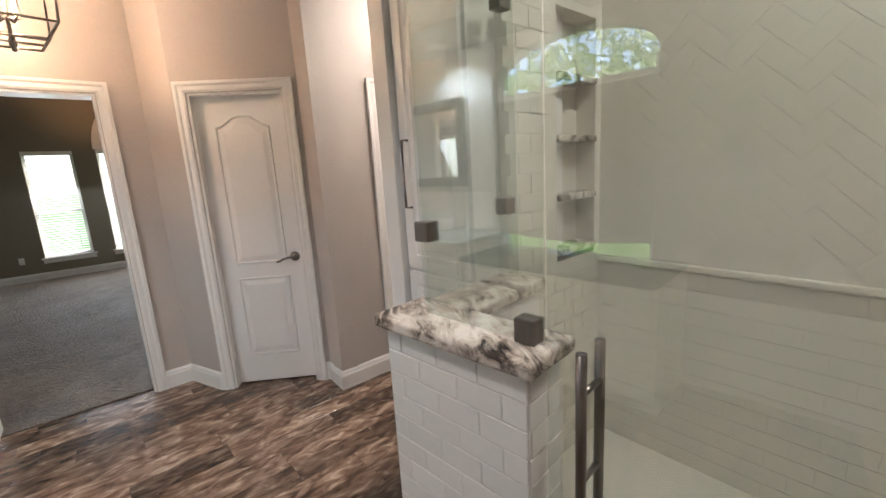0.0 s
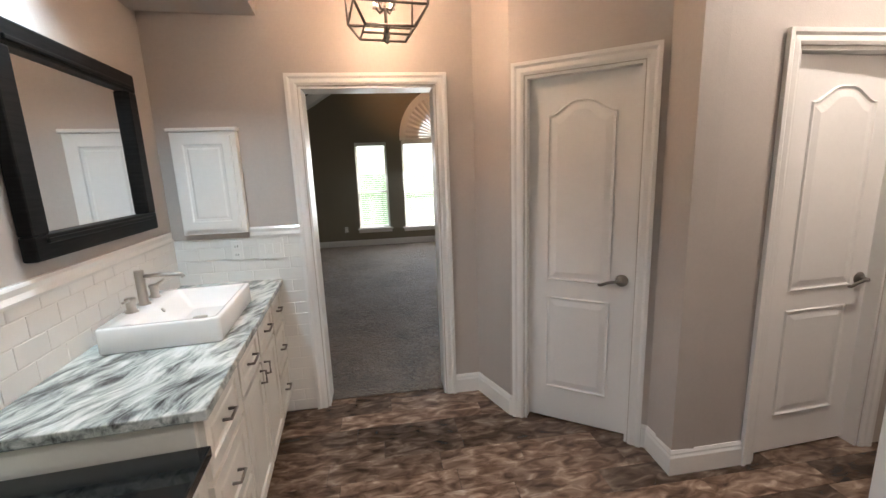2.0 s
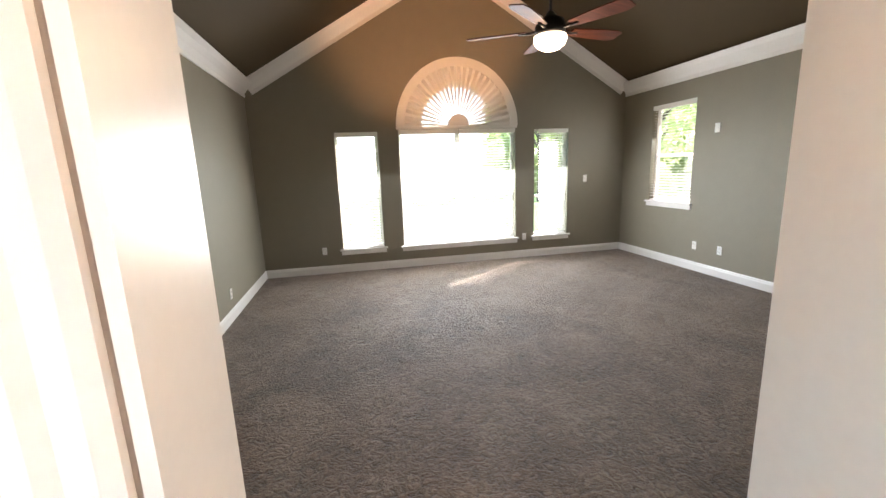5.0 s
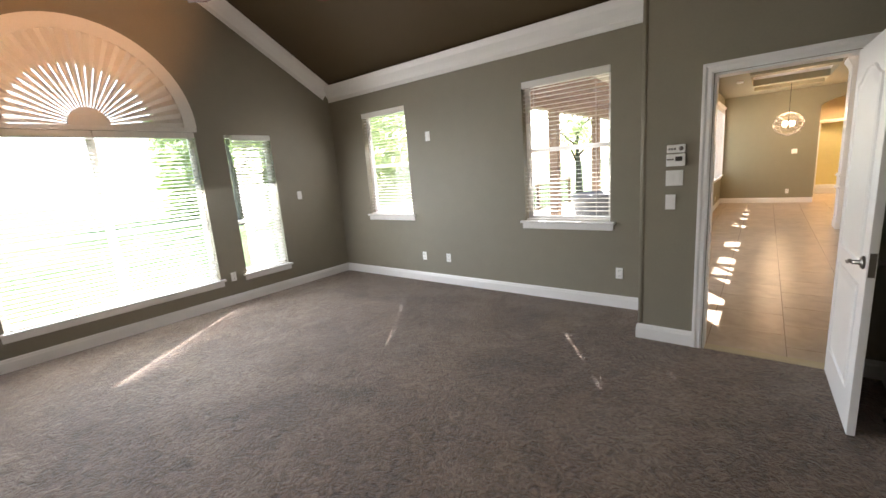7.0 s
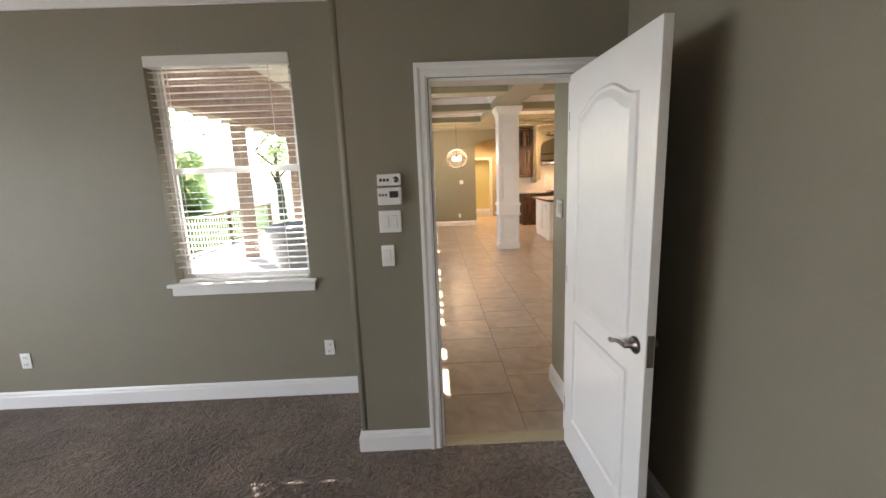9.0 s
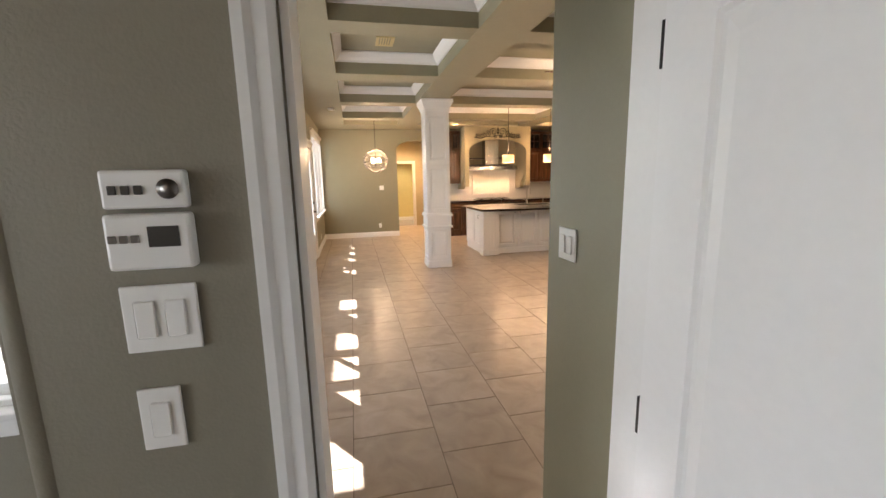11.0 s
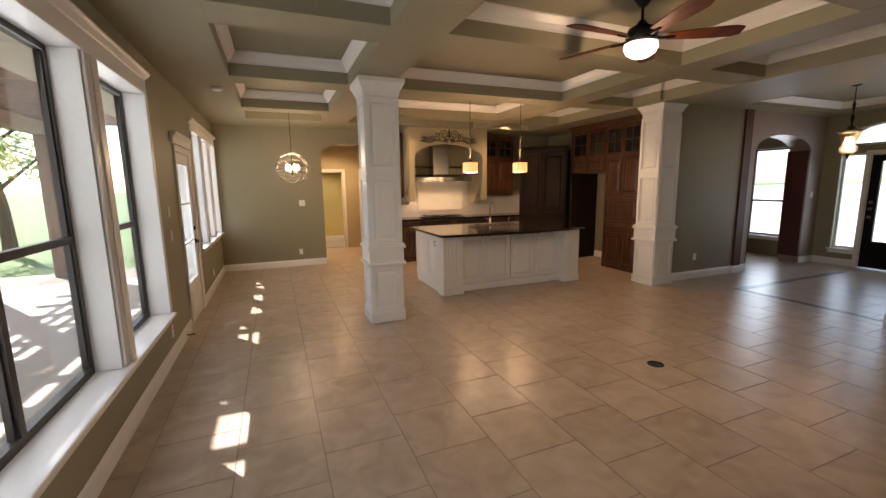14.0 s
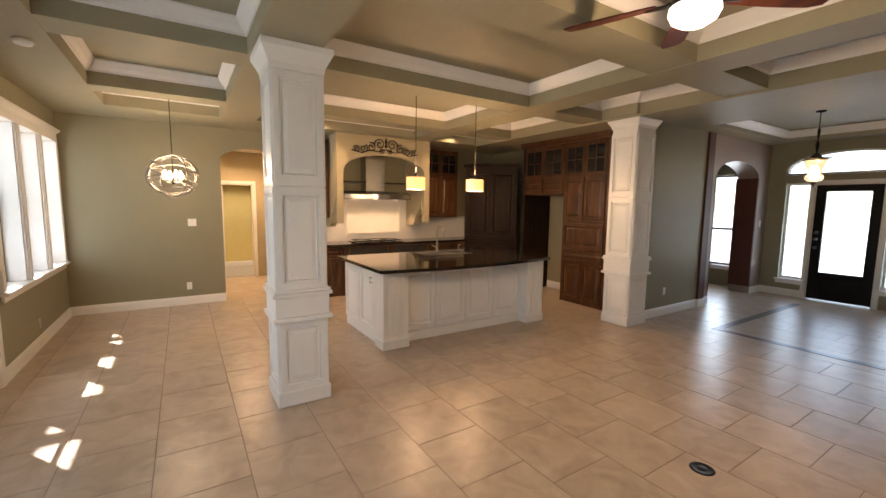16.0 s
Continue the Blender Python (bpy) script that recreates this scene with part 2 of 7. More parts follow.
M["granite_grey"] = granite_mat("grey_green_veined_granite", [(0.34, (0.06, 0.058, 0.058)), (0.42, (0.22, 0.235, 0.235)), (0.49, (0.43, 0.47, 0.455)), (0.60, (0.74, 0.765, 0.75))], -66, (13, 2.4, 8))
M["granite_brown"] = granite_mat("brown_grey_veined_granite", [(0.36, (0.045, 0.036, 0.033)), (0.43, (0.23, 0.195, 0.17)), (0.49, (0.50, 0.43, 0.37)), (0.60, (0.74, 0.70, 0.65))], 35, (12, 3.0, 9))
M["granite_black"] = ramp_mat("polished_black_brown_granite", [(0.3, (0.007, 0.006, 0.005)), (0.62, (0.022, 0.016, 0.012)), (0.8, (0.07, 0.045, 0.03))], 0.06, (1, 1, 1), 60, 0.5, 0, 0, 0.6, 5)
M["desk_black"] = mat("polished_black_glass", (0.012, 0.014, 0.015), 0.06, spec=0.6)
M["kit_wood"] = ramp_mat("dark_stained_knotty_wood", [(0.3, (0.026, 0.010, 0.004)), (0.55, (0.075, 0.031, 0.012)), (0.8, (0.15, 0.070, 0.028))], 0.3, (5, 5, 0.8), 2.4, 1.4, 0.03)
M["fan_wood"] = ramp_mat("mahogany_fan_blade", [(0.3, (0.05, 0.012, 0.007)), (0.7, (0.12, 0.032, 0.014))], 0.5, (1, 9, 1), 3, 0.8, 0.02, 0, 0.15)
M["dark_hutch"] = ramp_mat("near_black_distressed_wood", [(0.3, (0.009, 0.005, 0.003)), (0.75, (0.03, 0.018, 0.011))], 0.5, (5, 5, 0.8), 2.4, 1.4, 0.03, 0, 0.12)
M["deck"] = ramp_mat("weathered_deck_boards", [(0.3, (0.16, 0.108, 0.077)), (0.7, (0.28, 0.205, 0.15))], 0.8, (1.2, 14, 1), 2, 1, 0.2, 0.12)
M["porch_wood"] = ramp_mat("brown_stained_porch_timber", [(0.3, (0.19, 0.12, 0.085)), (0.7, (0.34, 0.235, 0.17))], 0.6, (6, 6, 1), 2, 1, 0.1)
M["blind"] = mat("cream_faux_wood_blind", (0.84, 0.82, 0.78), 0.45, var=0.03)
M["sunburst"] = mat("cream_sunburst_board", (0.80, 0.77, 0.72), 0.5, var=0.03)
bn_, bl_ = M["blind"].node_tree.nodes, M["blind"].node_tree.links
bt_, bx_ = bn_.new("ShaderNodeBsdfTranslucent"), bn_.new("ShaderNodeMixShader")
bt_.inputs[0].default_value = (0.86, 0.83, 0.78, 1)
bx_.inputs[0].default_value = 0.16
bl_.new(bn_["Principled BSDF"].outputs[0], bx_.inputs[1])
bl_.new(bt_.outputs[0], bx_.inputs[2])
bl_.new(bx_.outputs[0], bn_["Material Output"].inputs[0])
M["window_glass"] = glass_mat("clear_window_glass", (0.97, 0.98, 0.97), 0, 0.045)
M["shower_glass"] = glass_mat("pale_green_shower_glass", (0.925, 0.95, 0.93), 0, 0.17)
M["smoke_glass"] = glass_mat("amber_seeded_glass", (0.92, 0.74, 0.52), 0.35, 0.28)
M["bulb"] = glow_mat("lit_candle_bulb", (1.0, 0.66, 0.34), 26)
M["bowl"] = glow_mat("lit_frosted_bowl", (1.0, 0.80, 0.58), 3.2)
M["shade"] = glow_mat("lit_amber_shade", (1.0, 0.45, 0.10), 0.8)
M["downlight"] = glow_mat("lit_downlight", (1.0, 0.75, 0.5), 5)
M["pot"] = mat("blue_grey_glazed_pot", (0.16, 0.17, 0.19), 0.3, var=0.12, scale=8)
M["grass"] = ramp_mat("sunlit_grass", [(0.3, (0.05, 0.11, 0.02)), (0.7, (0.12, 0.2, 0.045))], 0.9, (1, 1, 1), 9, 0.6, 0.6)
M["bark"] = ramp_mat("oak_bark", [(0.3, (0.04, 0.032, 0.026)), (0.7, (0.13, 0.11, 0.09))], 0.9, (8, 8, 1), 3, 1, 0.6)
M["leaf"] = ramp_mat("green_leaves", [(0.3, (0.05, 0.11, 0.02)), (0.7, (0.14, 0.24, 0.055))], 0.6, (1, 1, 1), 1.2, 0.5)
ln_, ll_ = M["leaf"].node_tree.nodes, M["leaf"].node_tree.links
tl_, mx_ = ln_.new("ShaderNodeBsdfTranslucent"), ln_.new("ShaderNodeMixShader")
tl_.inputs[0].default_value = (0.58, 0.66, 0.34, 1)
mx_.inputs[0].default_value = 0.66
ll_.new(ln_["Principled BSDF"].outputs[0], mx_.inputs[1])
ll_.new(tl_.outputs[0], mx_.inputs[2])
ll_.new(mx_.outputs[0], ln_["Material Output"].inputs[0])
M["stone_wall"] = mat("pale_exterior_stucco", (0.5, 0.45, 0.38), 0.9, var=0.1)
M["black_inlay"] = mat("dark_floor_inlay", (0.035, 0.028, 0.024), 0.3, var=0.1)
M["dark_gap"] = mat("unlit_recess", (0.02, 0.016, 0.013), 0.8)
M["hearth_stone"] = mat("rough_field_stone", (0.26, 0.215, 0.17), 0.85, var=0.3, scale=7, bump=0.9, bscale=22, rand=0.35)
M["shade_cloth"] = mat("greige_shade_cloth", (0.42, 0.40, 0.36), 0.85, var=0.05, scale=30, bump=0.2, bscale=300)
M["wall_vent"] = mat("yellowed_vent_enamel", (0.62, 0.50, 0.25), 0.5)


# ---- mesh helpers ----
def box(bm, x0, y0, z0, x1, y1, z1, m=None):
    v = [bm.verts.new(p) for p in ((x0, y0, z0), (x1, y0, z0), (x1, y1, z0), (x0, y1, z0), (x0, y0, z1), (x1, y0, z1), (x1, y1, z1), (x0, y1, z1))]
    for f in ((3, 2, 1, 0), (4, 5, 6, 7), (0, 1, 5, 4), (1, 2, 6, 5), (2, 3, 7, 6), (3, 0, 4, 7)):
        bm.faces.new([v[i] for i in f])
    if m is not None:
        for q in v:
            q.co = m @ q.co
    return v


def bevelled(x0, y0, z0, x1, y1, z1, r=0.004, seg=2):
    bm = bmesh.new()
    box(bm, min(x0, x1), min(y0, y1), min(z0, z1), max(x0, x1), max(y0, y1), max(z0, z1))
    bmesh.ops.bevel(bm, geom=bm.edges[:], offset=r, segments=seg, affect="EDGES", profile=0.5)
    return bm


def boxes(*items):
    bm = bmesh.new()
    for i in items:
        box(bm, *i)
    return bm


def lathe(profile, seg=24, m=None):
    """A turned solid: (radius, z) pairs round the z axis."""
    bm = bmesh.new()
    rings = []
    for r, z in profile:
        rings.append([bm.verts.new((max(r, 1e-4) * math.cos(2 * math.pi * k / seg), max(r, 1e-4) * math.sin(2 * math.pi * k / seg), z)) for k in range(seg)])
    for a, b in zip(rings, rings[1:]):
        for k in range(seg):
            f = bm.faces.new((a[k], a[(k + 1) % seg], b[(k + 1) % seg], b[k]))
            f.smooth = True
    for ring, flip in ((rings[0], True), (rings[-1], False)):
        bm.faces.new(ring[::-1] if flip else ring)
    if m is not None:
        bm.transform(m)
    return bm


def tube(points, r, seg=8, closed=False):
    """A round bar along a polyline."""
    bm = bmesh.new()
    pts = [Vector(p) for p in points]
    n = len(pts)
    rings = []
    for i, p in enumerate(pts):
        a = pts[i - 1] if (i or closed) else p
        b = pts[(i + 1) % n] if (i < n - 1 or closed) else p
        d = (b - a).normalized()
        side = d.cross(Vector((0, 0, 1)))
        if side.length < 0.05:
            side = d.cross(Vector((1, 0, 0)))
        side.normalize()
        up = side.cross(d)
        rings.append([bm.verts.new(p + r * (math.cos(2 * math.pi * k / seg) * side + math.sin(2 * math.pi * k / seg) * up)) for k in range(seg)])
    pairs = list(zip(rings, rings[1:])) + ([(rings[-1], rings[0])] if closed else [])
    for a, b in pairs:
        for k in range(seg):
            f = bm.faces.new((a[k], a[(k + 1) % seg], b[(k + 1) % seg], b[k]))
            f.smooth = True
    if not closed:
        bm.faces.new(rings[0][::-1])
        bm.faces.new(rings[-1])
    bmesh.ops.recalc_face_normals(bm, faces=bm.faces[:])
    return bm


def sweep(path, profile, closed=False):
    """A moulding: a profile of (out, up) pairs swept along a level path of (x, y, z); out is to the left of the way."""
    bm = bmesh.new()
    pts = [Vector(p) for p in path]
    n = len(pts)
    rings = []
    for i, p in enumerate(pts):
        dirs = []
        if i > 0 or closed:
            dirs.append((p - pts[i - 1]).normalized())
        if i < n - 1 or closed:
            dirs.append((pts[(i + 1) % n] - p).normalized())
        norms = [Vector((-d.y, d.x, 0)).normalized() for d in dirs]
        o = norms[0] if len(norms) == 1 else (norms[0] + norms[1]).normalized()
        if len(norms) == 2:
            o = o / max(0.3, o.dot(norms[0]))
        rings.append([bm.verts.new(p + o * a + Vector((0, 0, b))) for a, b in profile])
    k = len(profile)
    pairs = list(zip(rings, rings[1:])) + ([(rings[-1], rings[0])] if closed else [])
    for a, b in pairs:
        for j in range(k):
            bm.faces.new((a[j], a[(j + 1) % k], b[(j + 1) % k], b[j]))
    if not closed:
        bm.faces.new(rings[0])
        bm.faces.new(rings[-1][::-1])
    bmesh.ops.recalc_face_normals(bm, faces=bm.faces[:])
    return bm


def mesh_of(bm, name):
    me = bpy.data.meshes.new(name)
    bm.to_mesh(me)
    bm.free()
    return me


def part(name, bm, material, parent, label=""):
    """One mesh object under a thing or a part."""
    me = mesh_of(bm, name)
    me.materials.append(material)
    ob = new(name, me)
    ob.parent = parent
    if label:
        ob["label"] = label
    return ob


def thing(name, label, category, m=None, group="", kind=""):
    ob = new(name)
    ob.empty_display_size = 0.05
    ob.matrix_world = m if m is not None else Matrix()
    return tagged(ob, label, category, group, kind)


def solid(name, bm, material, label="", category="", kind="", m=None, group=""):
    """A top-level thing of one mesh, or a piece of the setting."""
    me = mesh_of(bm, name)
    me.materials.append(material)
    ob = new(name, me)
    if m is not None:
        ob.matrix_world = m
    return tagged(ob, label, category, group, kind)


def wall(name, p0, p1, th, z0, z1, openings, material, label):
    """A straight wall from p0 to p1, th thick to the left of the way (negative: to the right), with openings (s0, s1, z0, z1)."""
    a, b = Vector((*p0, 0)), Vector((*p1, 0))
    length = (b - a).length
    ang = math.atan2((b - a).y, (b - a).x)
    m = Matrix.Translation(a) @ Matrix.Rotation(ang, 4, "Z")
    bm = bmesh.new()
    s = 0.0
    for o in sorted(openings) + [(length, length, z0, z1)]:
        if o[0] > s:
            box(bm, s, min(0, th), z0, o[0], max(0, th), z1)
        if o[1] > o[0]:
            if o[2] > z0:
                box(bm, o[0], min(0, th), z0, o[1], max(0, th), o[2])
            if o[3] < z1:
                box(bm, o[0], min(0, th), o[3], o[1], max(0, th), z1)
        s = o[1]
    return solid(name, bm, material, label, "wall", "structure", m)


def arch_wall(name, p0, p1, th, z0, z1, s0, s1, zs, za, material, label, zb=0.0):
    """A wall with one arched opening, springing at zs, its crown at za."""
    a, b = Vector((*p0, 0)), Vector((*p1, 0))
    length = (b - a).length
    m = Matrix.Translation(a) @ Matrix.Rotation(math.atan2((b - a).y, (b - a).x), 4, "Z")
    bm = bmesh.new()
    y0, y1 = min(0, th), max(0, th)
    if s0 > 0.001:
        box(bm, 0, y0, z0, s0, y1, z1)
    if length - s1 > 0.001:
        box(bm, s1, y0, z0, length, y1, z1)
    if zb > z0:
        box(bm, s0, y0, z0, s1, y1, zb)
    n = 20
    c, hw = (s0 + s1) / 2, (s1 - s0) / 2
    arc = [(c - hw * math.cos(math.pi * k / n), zs + (za - zs) * math.sin(math.pi * k / n)) for k in range(n + 1)]
    for (sa, ta), (sb, tb) in zip(arc, arc[1:]):
        v = [bm.verts.new(p) for p in ((sa, y0, ta), (sb, y0, tb), (sb, y0, z1), (sa, y0, z1), (sa, y1, ta), (sb, y1, tb), (sb, y1, z1), (sa, y1, z1))]
        for f in ((0, 1, 2, 3), (7, 6, 5, 4), (0, 4, 5, 1), (2, 6, 7, 3)):
            bm.faces.new([v[i] for i in f])
    return solid(name, bm, material, label, "wall", "structure", m)


def frame_m(x, y, z, ang):
    return Matrix.Translation((x, y, z)) @ Matrix.Rotation(radians(ang), 4, "Z")


BASE = [(0, 0), (0.016, 0), (0.016, 0.095), (0.011, 0.108), (0.011, 0.118), (0.004, 0.132), (0, 0.132)]
CROWN = [(0, 0), (0.012, 0), (0.018, 0.018), (0.05, 0.05), (0.075, 0.09), (0.082, 0.10), (0.082, 0.115), (0, 0.115)]
BIGCROWN = [(0, 0), (0.014, 0), (0.014, 0.05), (0.022, 0.06), (0.05, 0.10), (0.10, 0.15), (0.115, 0.18), (0.125, 0.20), (0.125, 0.215), (0, 0.215)]
CASE = 0.07


def baseboard(path, label="white painted wooden baseboard along the wall"):
    return solid("baseboard", sweep([(x, y, 0.001) for x, y in path], BASE), M["white"], label, "baseboard", "structure")


def casing(name, w, h, m, depth, leaf_back=0.0, material=None, sides=("front",)):
    """A door's jamb lining and moulded casing, local x along the wall from 0 to w, y out of the wall's face (y=0) to -depth."""
    material = material or M["white"]
    t = thing(name, "white painted door frame with moulded casing", "door frame", m, kind="structure")
    part("jamb", boxes((0.0005, -depth - 0.002, 0, 0.014, 0.002, h - 0.014), (w - 0.014, -depth - 0.002, 0, w - 0.0005, 0.002, h - 0.014), (0.0005, -depth - 0.002, h - 0.014, w - 0.0005, 0.002, h - 0.0005)), material, t)
    prof = [(0.004, 0.0), (0.004, 0.010), (0.018, 0.016), (0.040, 0.014), (0.052, 0.022), (CASE, 0.022), (CASE, 0.0)]
    for side in sides:
        sg, y0 = (1, 0.002) if side == "front" else (-1, -depth - 0.002)
        bm = bmesh.new()
        rows = []
        for kx, kz, px, pz in ((0, 0, -1, 0), (0, h, -1, 1), (w, h, 1, 1), (w, 0, 1, 0)):
            rows.append([bm.verts.new((kx + px * a, y0 + sg * b, kz + pz * a)) for a, b in prof])
        for a, b in zip(rows, rows[1:]):
            for j in range(len(prof)):
                bm.faces.new((a[j], a[(j + 1) % len(prof)], b[(j + 1) % len(prof)], b[j]))
        bm.faces.new(rows[0])
        bm.faces.new(rows[-1][::-1])
        bmesh.ops.recalc_face_normals(bm, faces=bm.faces[:])
        part("casing", bm, material, t)
    return t


def inset_panel(bm, x0, z0, x1, z1, y, sg, rise=0.0, depth=0.009, edge=0.022, n=14):
    """A raised-and-fielded panel on a door face at y (facing sg): a sunk moulding ring and a field; rise arches the top."""
    def outline(d):
        a, b, c, e = x0 + d, x1 - d, z0 + d, z1 - d
        pts = [(a, c), (b, c)]
        if rise <= 0:
            return pts + [(b, e), (a, e)]
        for k in range(n + 1):
            u = 1 - k / n
            # cathedral top: level shoulders and a raised middle
            sft = min(1.0, max(0.0, (0.5 - abs(u - 0.5)) / 0.42))
            pts.append((a + (b - a) * u, e - rise + rise * (0.5 - 0.5 * math.cos(math.pi * sft))))
        return pts
    rings = []
    for d, h in ((0, 0.0005), (0.006, depth), (edge * 0.6, depth * 0.2), (edge, -0.001 + depth * 0.25), (edge + 0.03, depth * 0.9)):
        rings.append([bm.verts.new((x, y + sg * h, z)) for x, z in outline(d)])
    k = len(rings[0])
    for a, b in zip(rings, rings[1:]):
        for j in range(k):
            bm.faces.new((a[j], a[(j + 1) % k], b[(j + 1) % k], b[j]))
    bm.faces.new(rings[-1])


def door_leaf(name, w, h, m, label, knob_x, sides=(1,), handle_dir=-1, hinges=True, hinge_x=0.0):
    """A two-panel arch-top moulded door: local x from 0 to w, y from -0.035 to 0 (front face)."""
    t = thing(name, label, "door", m, kind="structure")
    part("leaf", bevelled(0, -0.035, 0.012, w, 0, h, 0.002, 1), M["white_door"], t)
    for sg in sides:
        y = 0.0 if sg > 0 else -0.035
        for zz in ((0.22, 0.80, 0.0), (0.90, h - 0.13, 0.07)):
            bm = bmesh.new()
            inset_panel(bm, 0.12, zz[0], w - 0.12, zz[1], y, sg, zz[2])
            bmesh.ops.recalc_face_normals(bm, faces=bm.faces[:])
            part("panel", bm, M["white_door"], t)
        hd = part("door_handle", lathe([(0.0, 0), (0.032, 0.0), (0.034, 0.006), (0.026, 0.014), (0.012, 0.018), (0.011, 0.045), (0.0, 0.046)], 20, Matrix.Translation((knob_x, y, 0.93)) @ Matrix.Rotation(-sg * math.pi / 2, 4, "X")), M["dark_nickel"], t, "aged pewter lever handle")
        d = handle_dir
        part("lever", tube([(knob_x, y + sg * 0.045, 0.93), (knob_x + d * 0.03, y + sg * 0.048, 0.932), (knob_x + d * 0.07, y + sg * 0.046, 0.922), (knob_x + d * 0.105, y + sg * 0.044, 0.905), (knob_x + d * 0.118, y + sg * 0.044, 0.908)], 0.008), M["dark_nickel"], hd)
    if hinges:
        for z in (0.25, h / 2, h - 0.22):
            part("hinge", boxes((hinge_x - 0.014, -0.028, z - 0.045, hinge_x + 0.008, -0.001, z + 0.045)), M["black_metal"], t)
    return t

# ---- large structure: floors ----
solid("ground", boxes((-400, -400, -0.62, 400, 400, -0.5)), M["grass"], "sunlit green lawn around the house", "lawn", "structure")
solid("foundation", boxes((-0.6, -5.3, -0.5, 15.6, 10.5, -0.012)), M["stone_wall"], "pale house foundation slab", "foundation", "structure")
solid("floor_bedroom", boxes((-0.45, 4.17, -0.012, 5.0, 10.35, 0.008), (5.0, 5.73, -0.012, 5.67, 10.35, 0.008)), M["carpet"], "brown-grey cut-pile bedroom carpet with worn marks", "carpet", "structure")
solid("floor_hall_closet", boxes((15.5, 1.5, -0.012, 19.5, 5.0, 0.0)), M["floor_tile"], "beige tiled hallway floor", "floor", "structure")
solid("threshold", bevelled(5.0, 4.50, 0.0, 5.10, 5.265, 0.014, 0.004, 1), M["hood_paint"], "tan threshold strip between carpet and tile", "threshold", "structure")

# ---- walls: bedroom ----
GABLE = 0.6
wall("wall_bedroom_north", (-0.45, 10.35), (5.67, 10.35), 0.14, 0, 2.87, [(1.19, 1.84, 0.37, 2.17), (2.16, 4.09, 0.36, 2.87), (4.43, 5.05, 0.37, 2.17)], M["bed_paint"], "taupe painted bedroom wall with three windows")
arch_wall("wall_bedroom_arch", (1.71, 10.35), (3.64, 10.35), 0.14, 2.19, 2.87, 0.345, 1.585, 2.235, 2.85, M["bed_paint"], "taupe painted wall above the wide window, with an arched light", 2.235)
wall("wall_bedroom_east", (5.67, 10.35), (5.67, 5.73), 0.14, 0, 2.9, [(0.70, 1.55, 0.95, 2.41), (3.27, 4.20, 0.89, 2.385)], M["bed_paint"], "taupe painted bedroom wall with two windows")
wall("wall_bedroom_jog", (5.67, 5.73), (5.07, 5.73), 0.09, 0, 3.4, [], M["bed_paint"], "short taupe painted wall return")
wall("wall_bedroom_door", (5.0, 5.73), (5.0, 4.27), 0.07, 0, 3.4, [(0.465, 1.23, 0, 2.045)], M["bed_paint"], "taupe painted wall with a door opening")
wall("wall_hall_door", (5.07, 5.63), (5.07, 4.27), 0.07, 0, 2.9, [(0.365, 1.13, 0, 2.045)], M["great_paint"], "sage painted wall with a door opening")
wall("wall_bedroom_south", (5.0, 4.27), (-0.45, 4.27), 0.085, 0, 2.87, [(3.38, 4.195, 0, 2.07)], M["bed_paint"], "taupe painted bedroom wall")
wall("wall_bedroom_west", (-0.45, 4.185), (-0.45, 10.49), 0.14, 0, 2.9, [], M["bed_paint"], "taupe painted bedroom wall")
for gy, gn in ((10.35, "wall_gable_north"), (4.185, "wall_gable_south")):
    bm = bmesh.new()
    ya, yb = gy, gy + (0.14 if gy > 8 else 0.085)
    tri3 = [(-0.45, 2.87), (5.67, 2.87), (2.61, 2.87 + GABLE * 3.06)]
    fa = [bm.verts.new((x, ya, z)) for x, z in tri3]
    fb = [bm.verts.new((x, yb, z)) for x, z in tri3]
    bm.faces.new(fa)
    bm.faces.new(fb[::-1])
    for i in range(3):
        bm.faces.new((fa[i], fb[i], fb[(i + 1) % 3], fa[(i + 1) % 3]))
    bmesh.ops.recalc_face_normals(bm, faces=bm.faces[:])
    solid(gn, bm, M["bed_paint"], "taupe painted gable above the bedroom wall", "wall", "structure")


def slope(name, x0, x1, z0, z1):
    bm = bmesh.new()
    v = [bm.verts.new(p) for p in ((x0, 4.1, z0), (x1, 4.1, z1), (x1, 10.6, z1), (x0, 10.6, z0), (x0, 4.1, z0 + 0.15), (x1, 4.1, z1 + 0.15), (x1, 10.6, z1 + 0.15), (x0, 10.6, z0 + 0.15))]
    for f in ((3, 2, 1, 0), (4, 5, 6, 7), (0, 1, 5, 4), (1, 2, 6, 5), (2, 3, 7, 6), (3, 0, 4, 7)):
        bm.faces.new([v[i] for i in f])
    bmesh.ops.recalc_face_normals(bm, faces=bm.faces[:])
    return solid(name, bm, M["bed_ceiling"], "dark umber sloping vaulted ceiling", "ceiling", "structure")


slope("ceiling_vault_west", -0.65, 2.612, 2.87 - GABLE * 0.2, 2.87 + GABLE * 3.06)
slope("ceiling_vault_east", 5.87, 2.608, 2.87 - GABLE * 0.2, 2.87 + GABLE * 3.06)


def crown(path, prof=BIGCROWN, closed=False, label="white crown moulding at the ceiling"):
    return solid("trim", sweep(path, prof, closed), M["white"], label, "crown moulding", "structure")


solid("wall_corner_bead", lathe([(0.026, 0.14), (0.026, 2.9)], 20, Matrix.Translation((5.0205, 5.7095, 0))), M["bed_paint"], "rounded taupe wall corner", "wall corner", "structure")
crown([(5.67, 5.73, 2.67), (5.67, 10.35, 2.67)])
crown([(-0.45, 10.35, 2.67), (-0.45, 4.27, 2.67)])


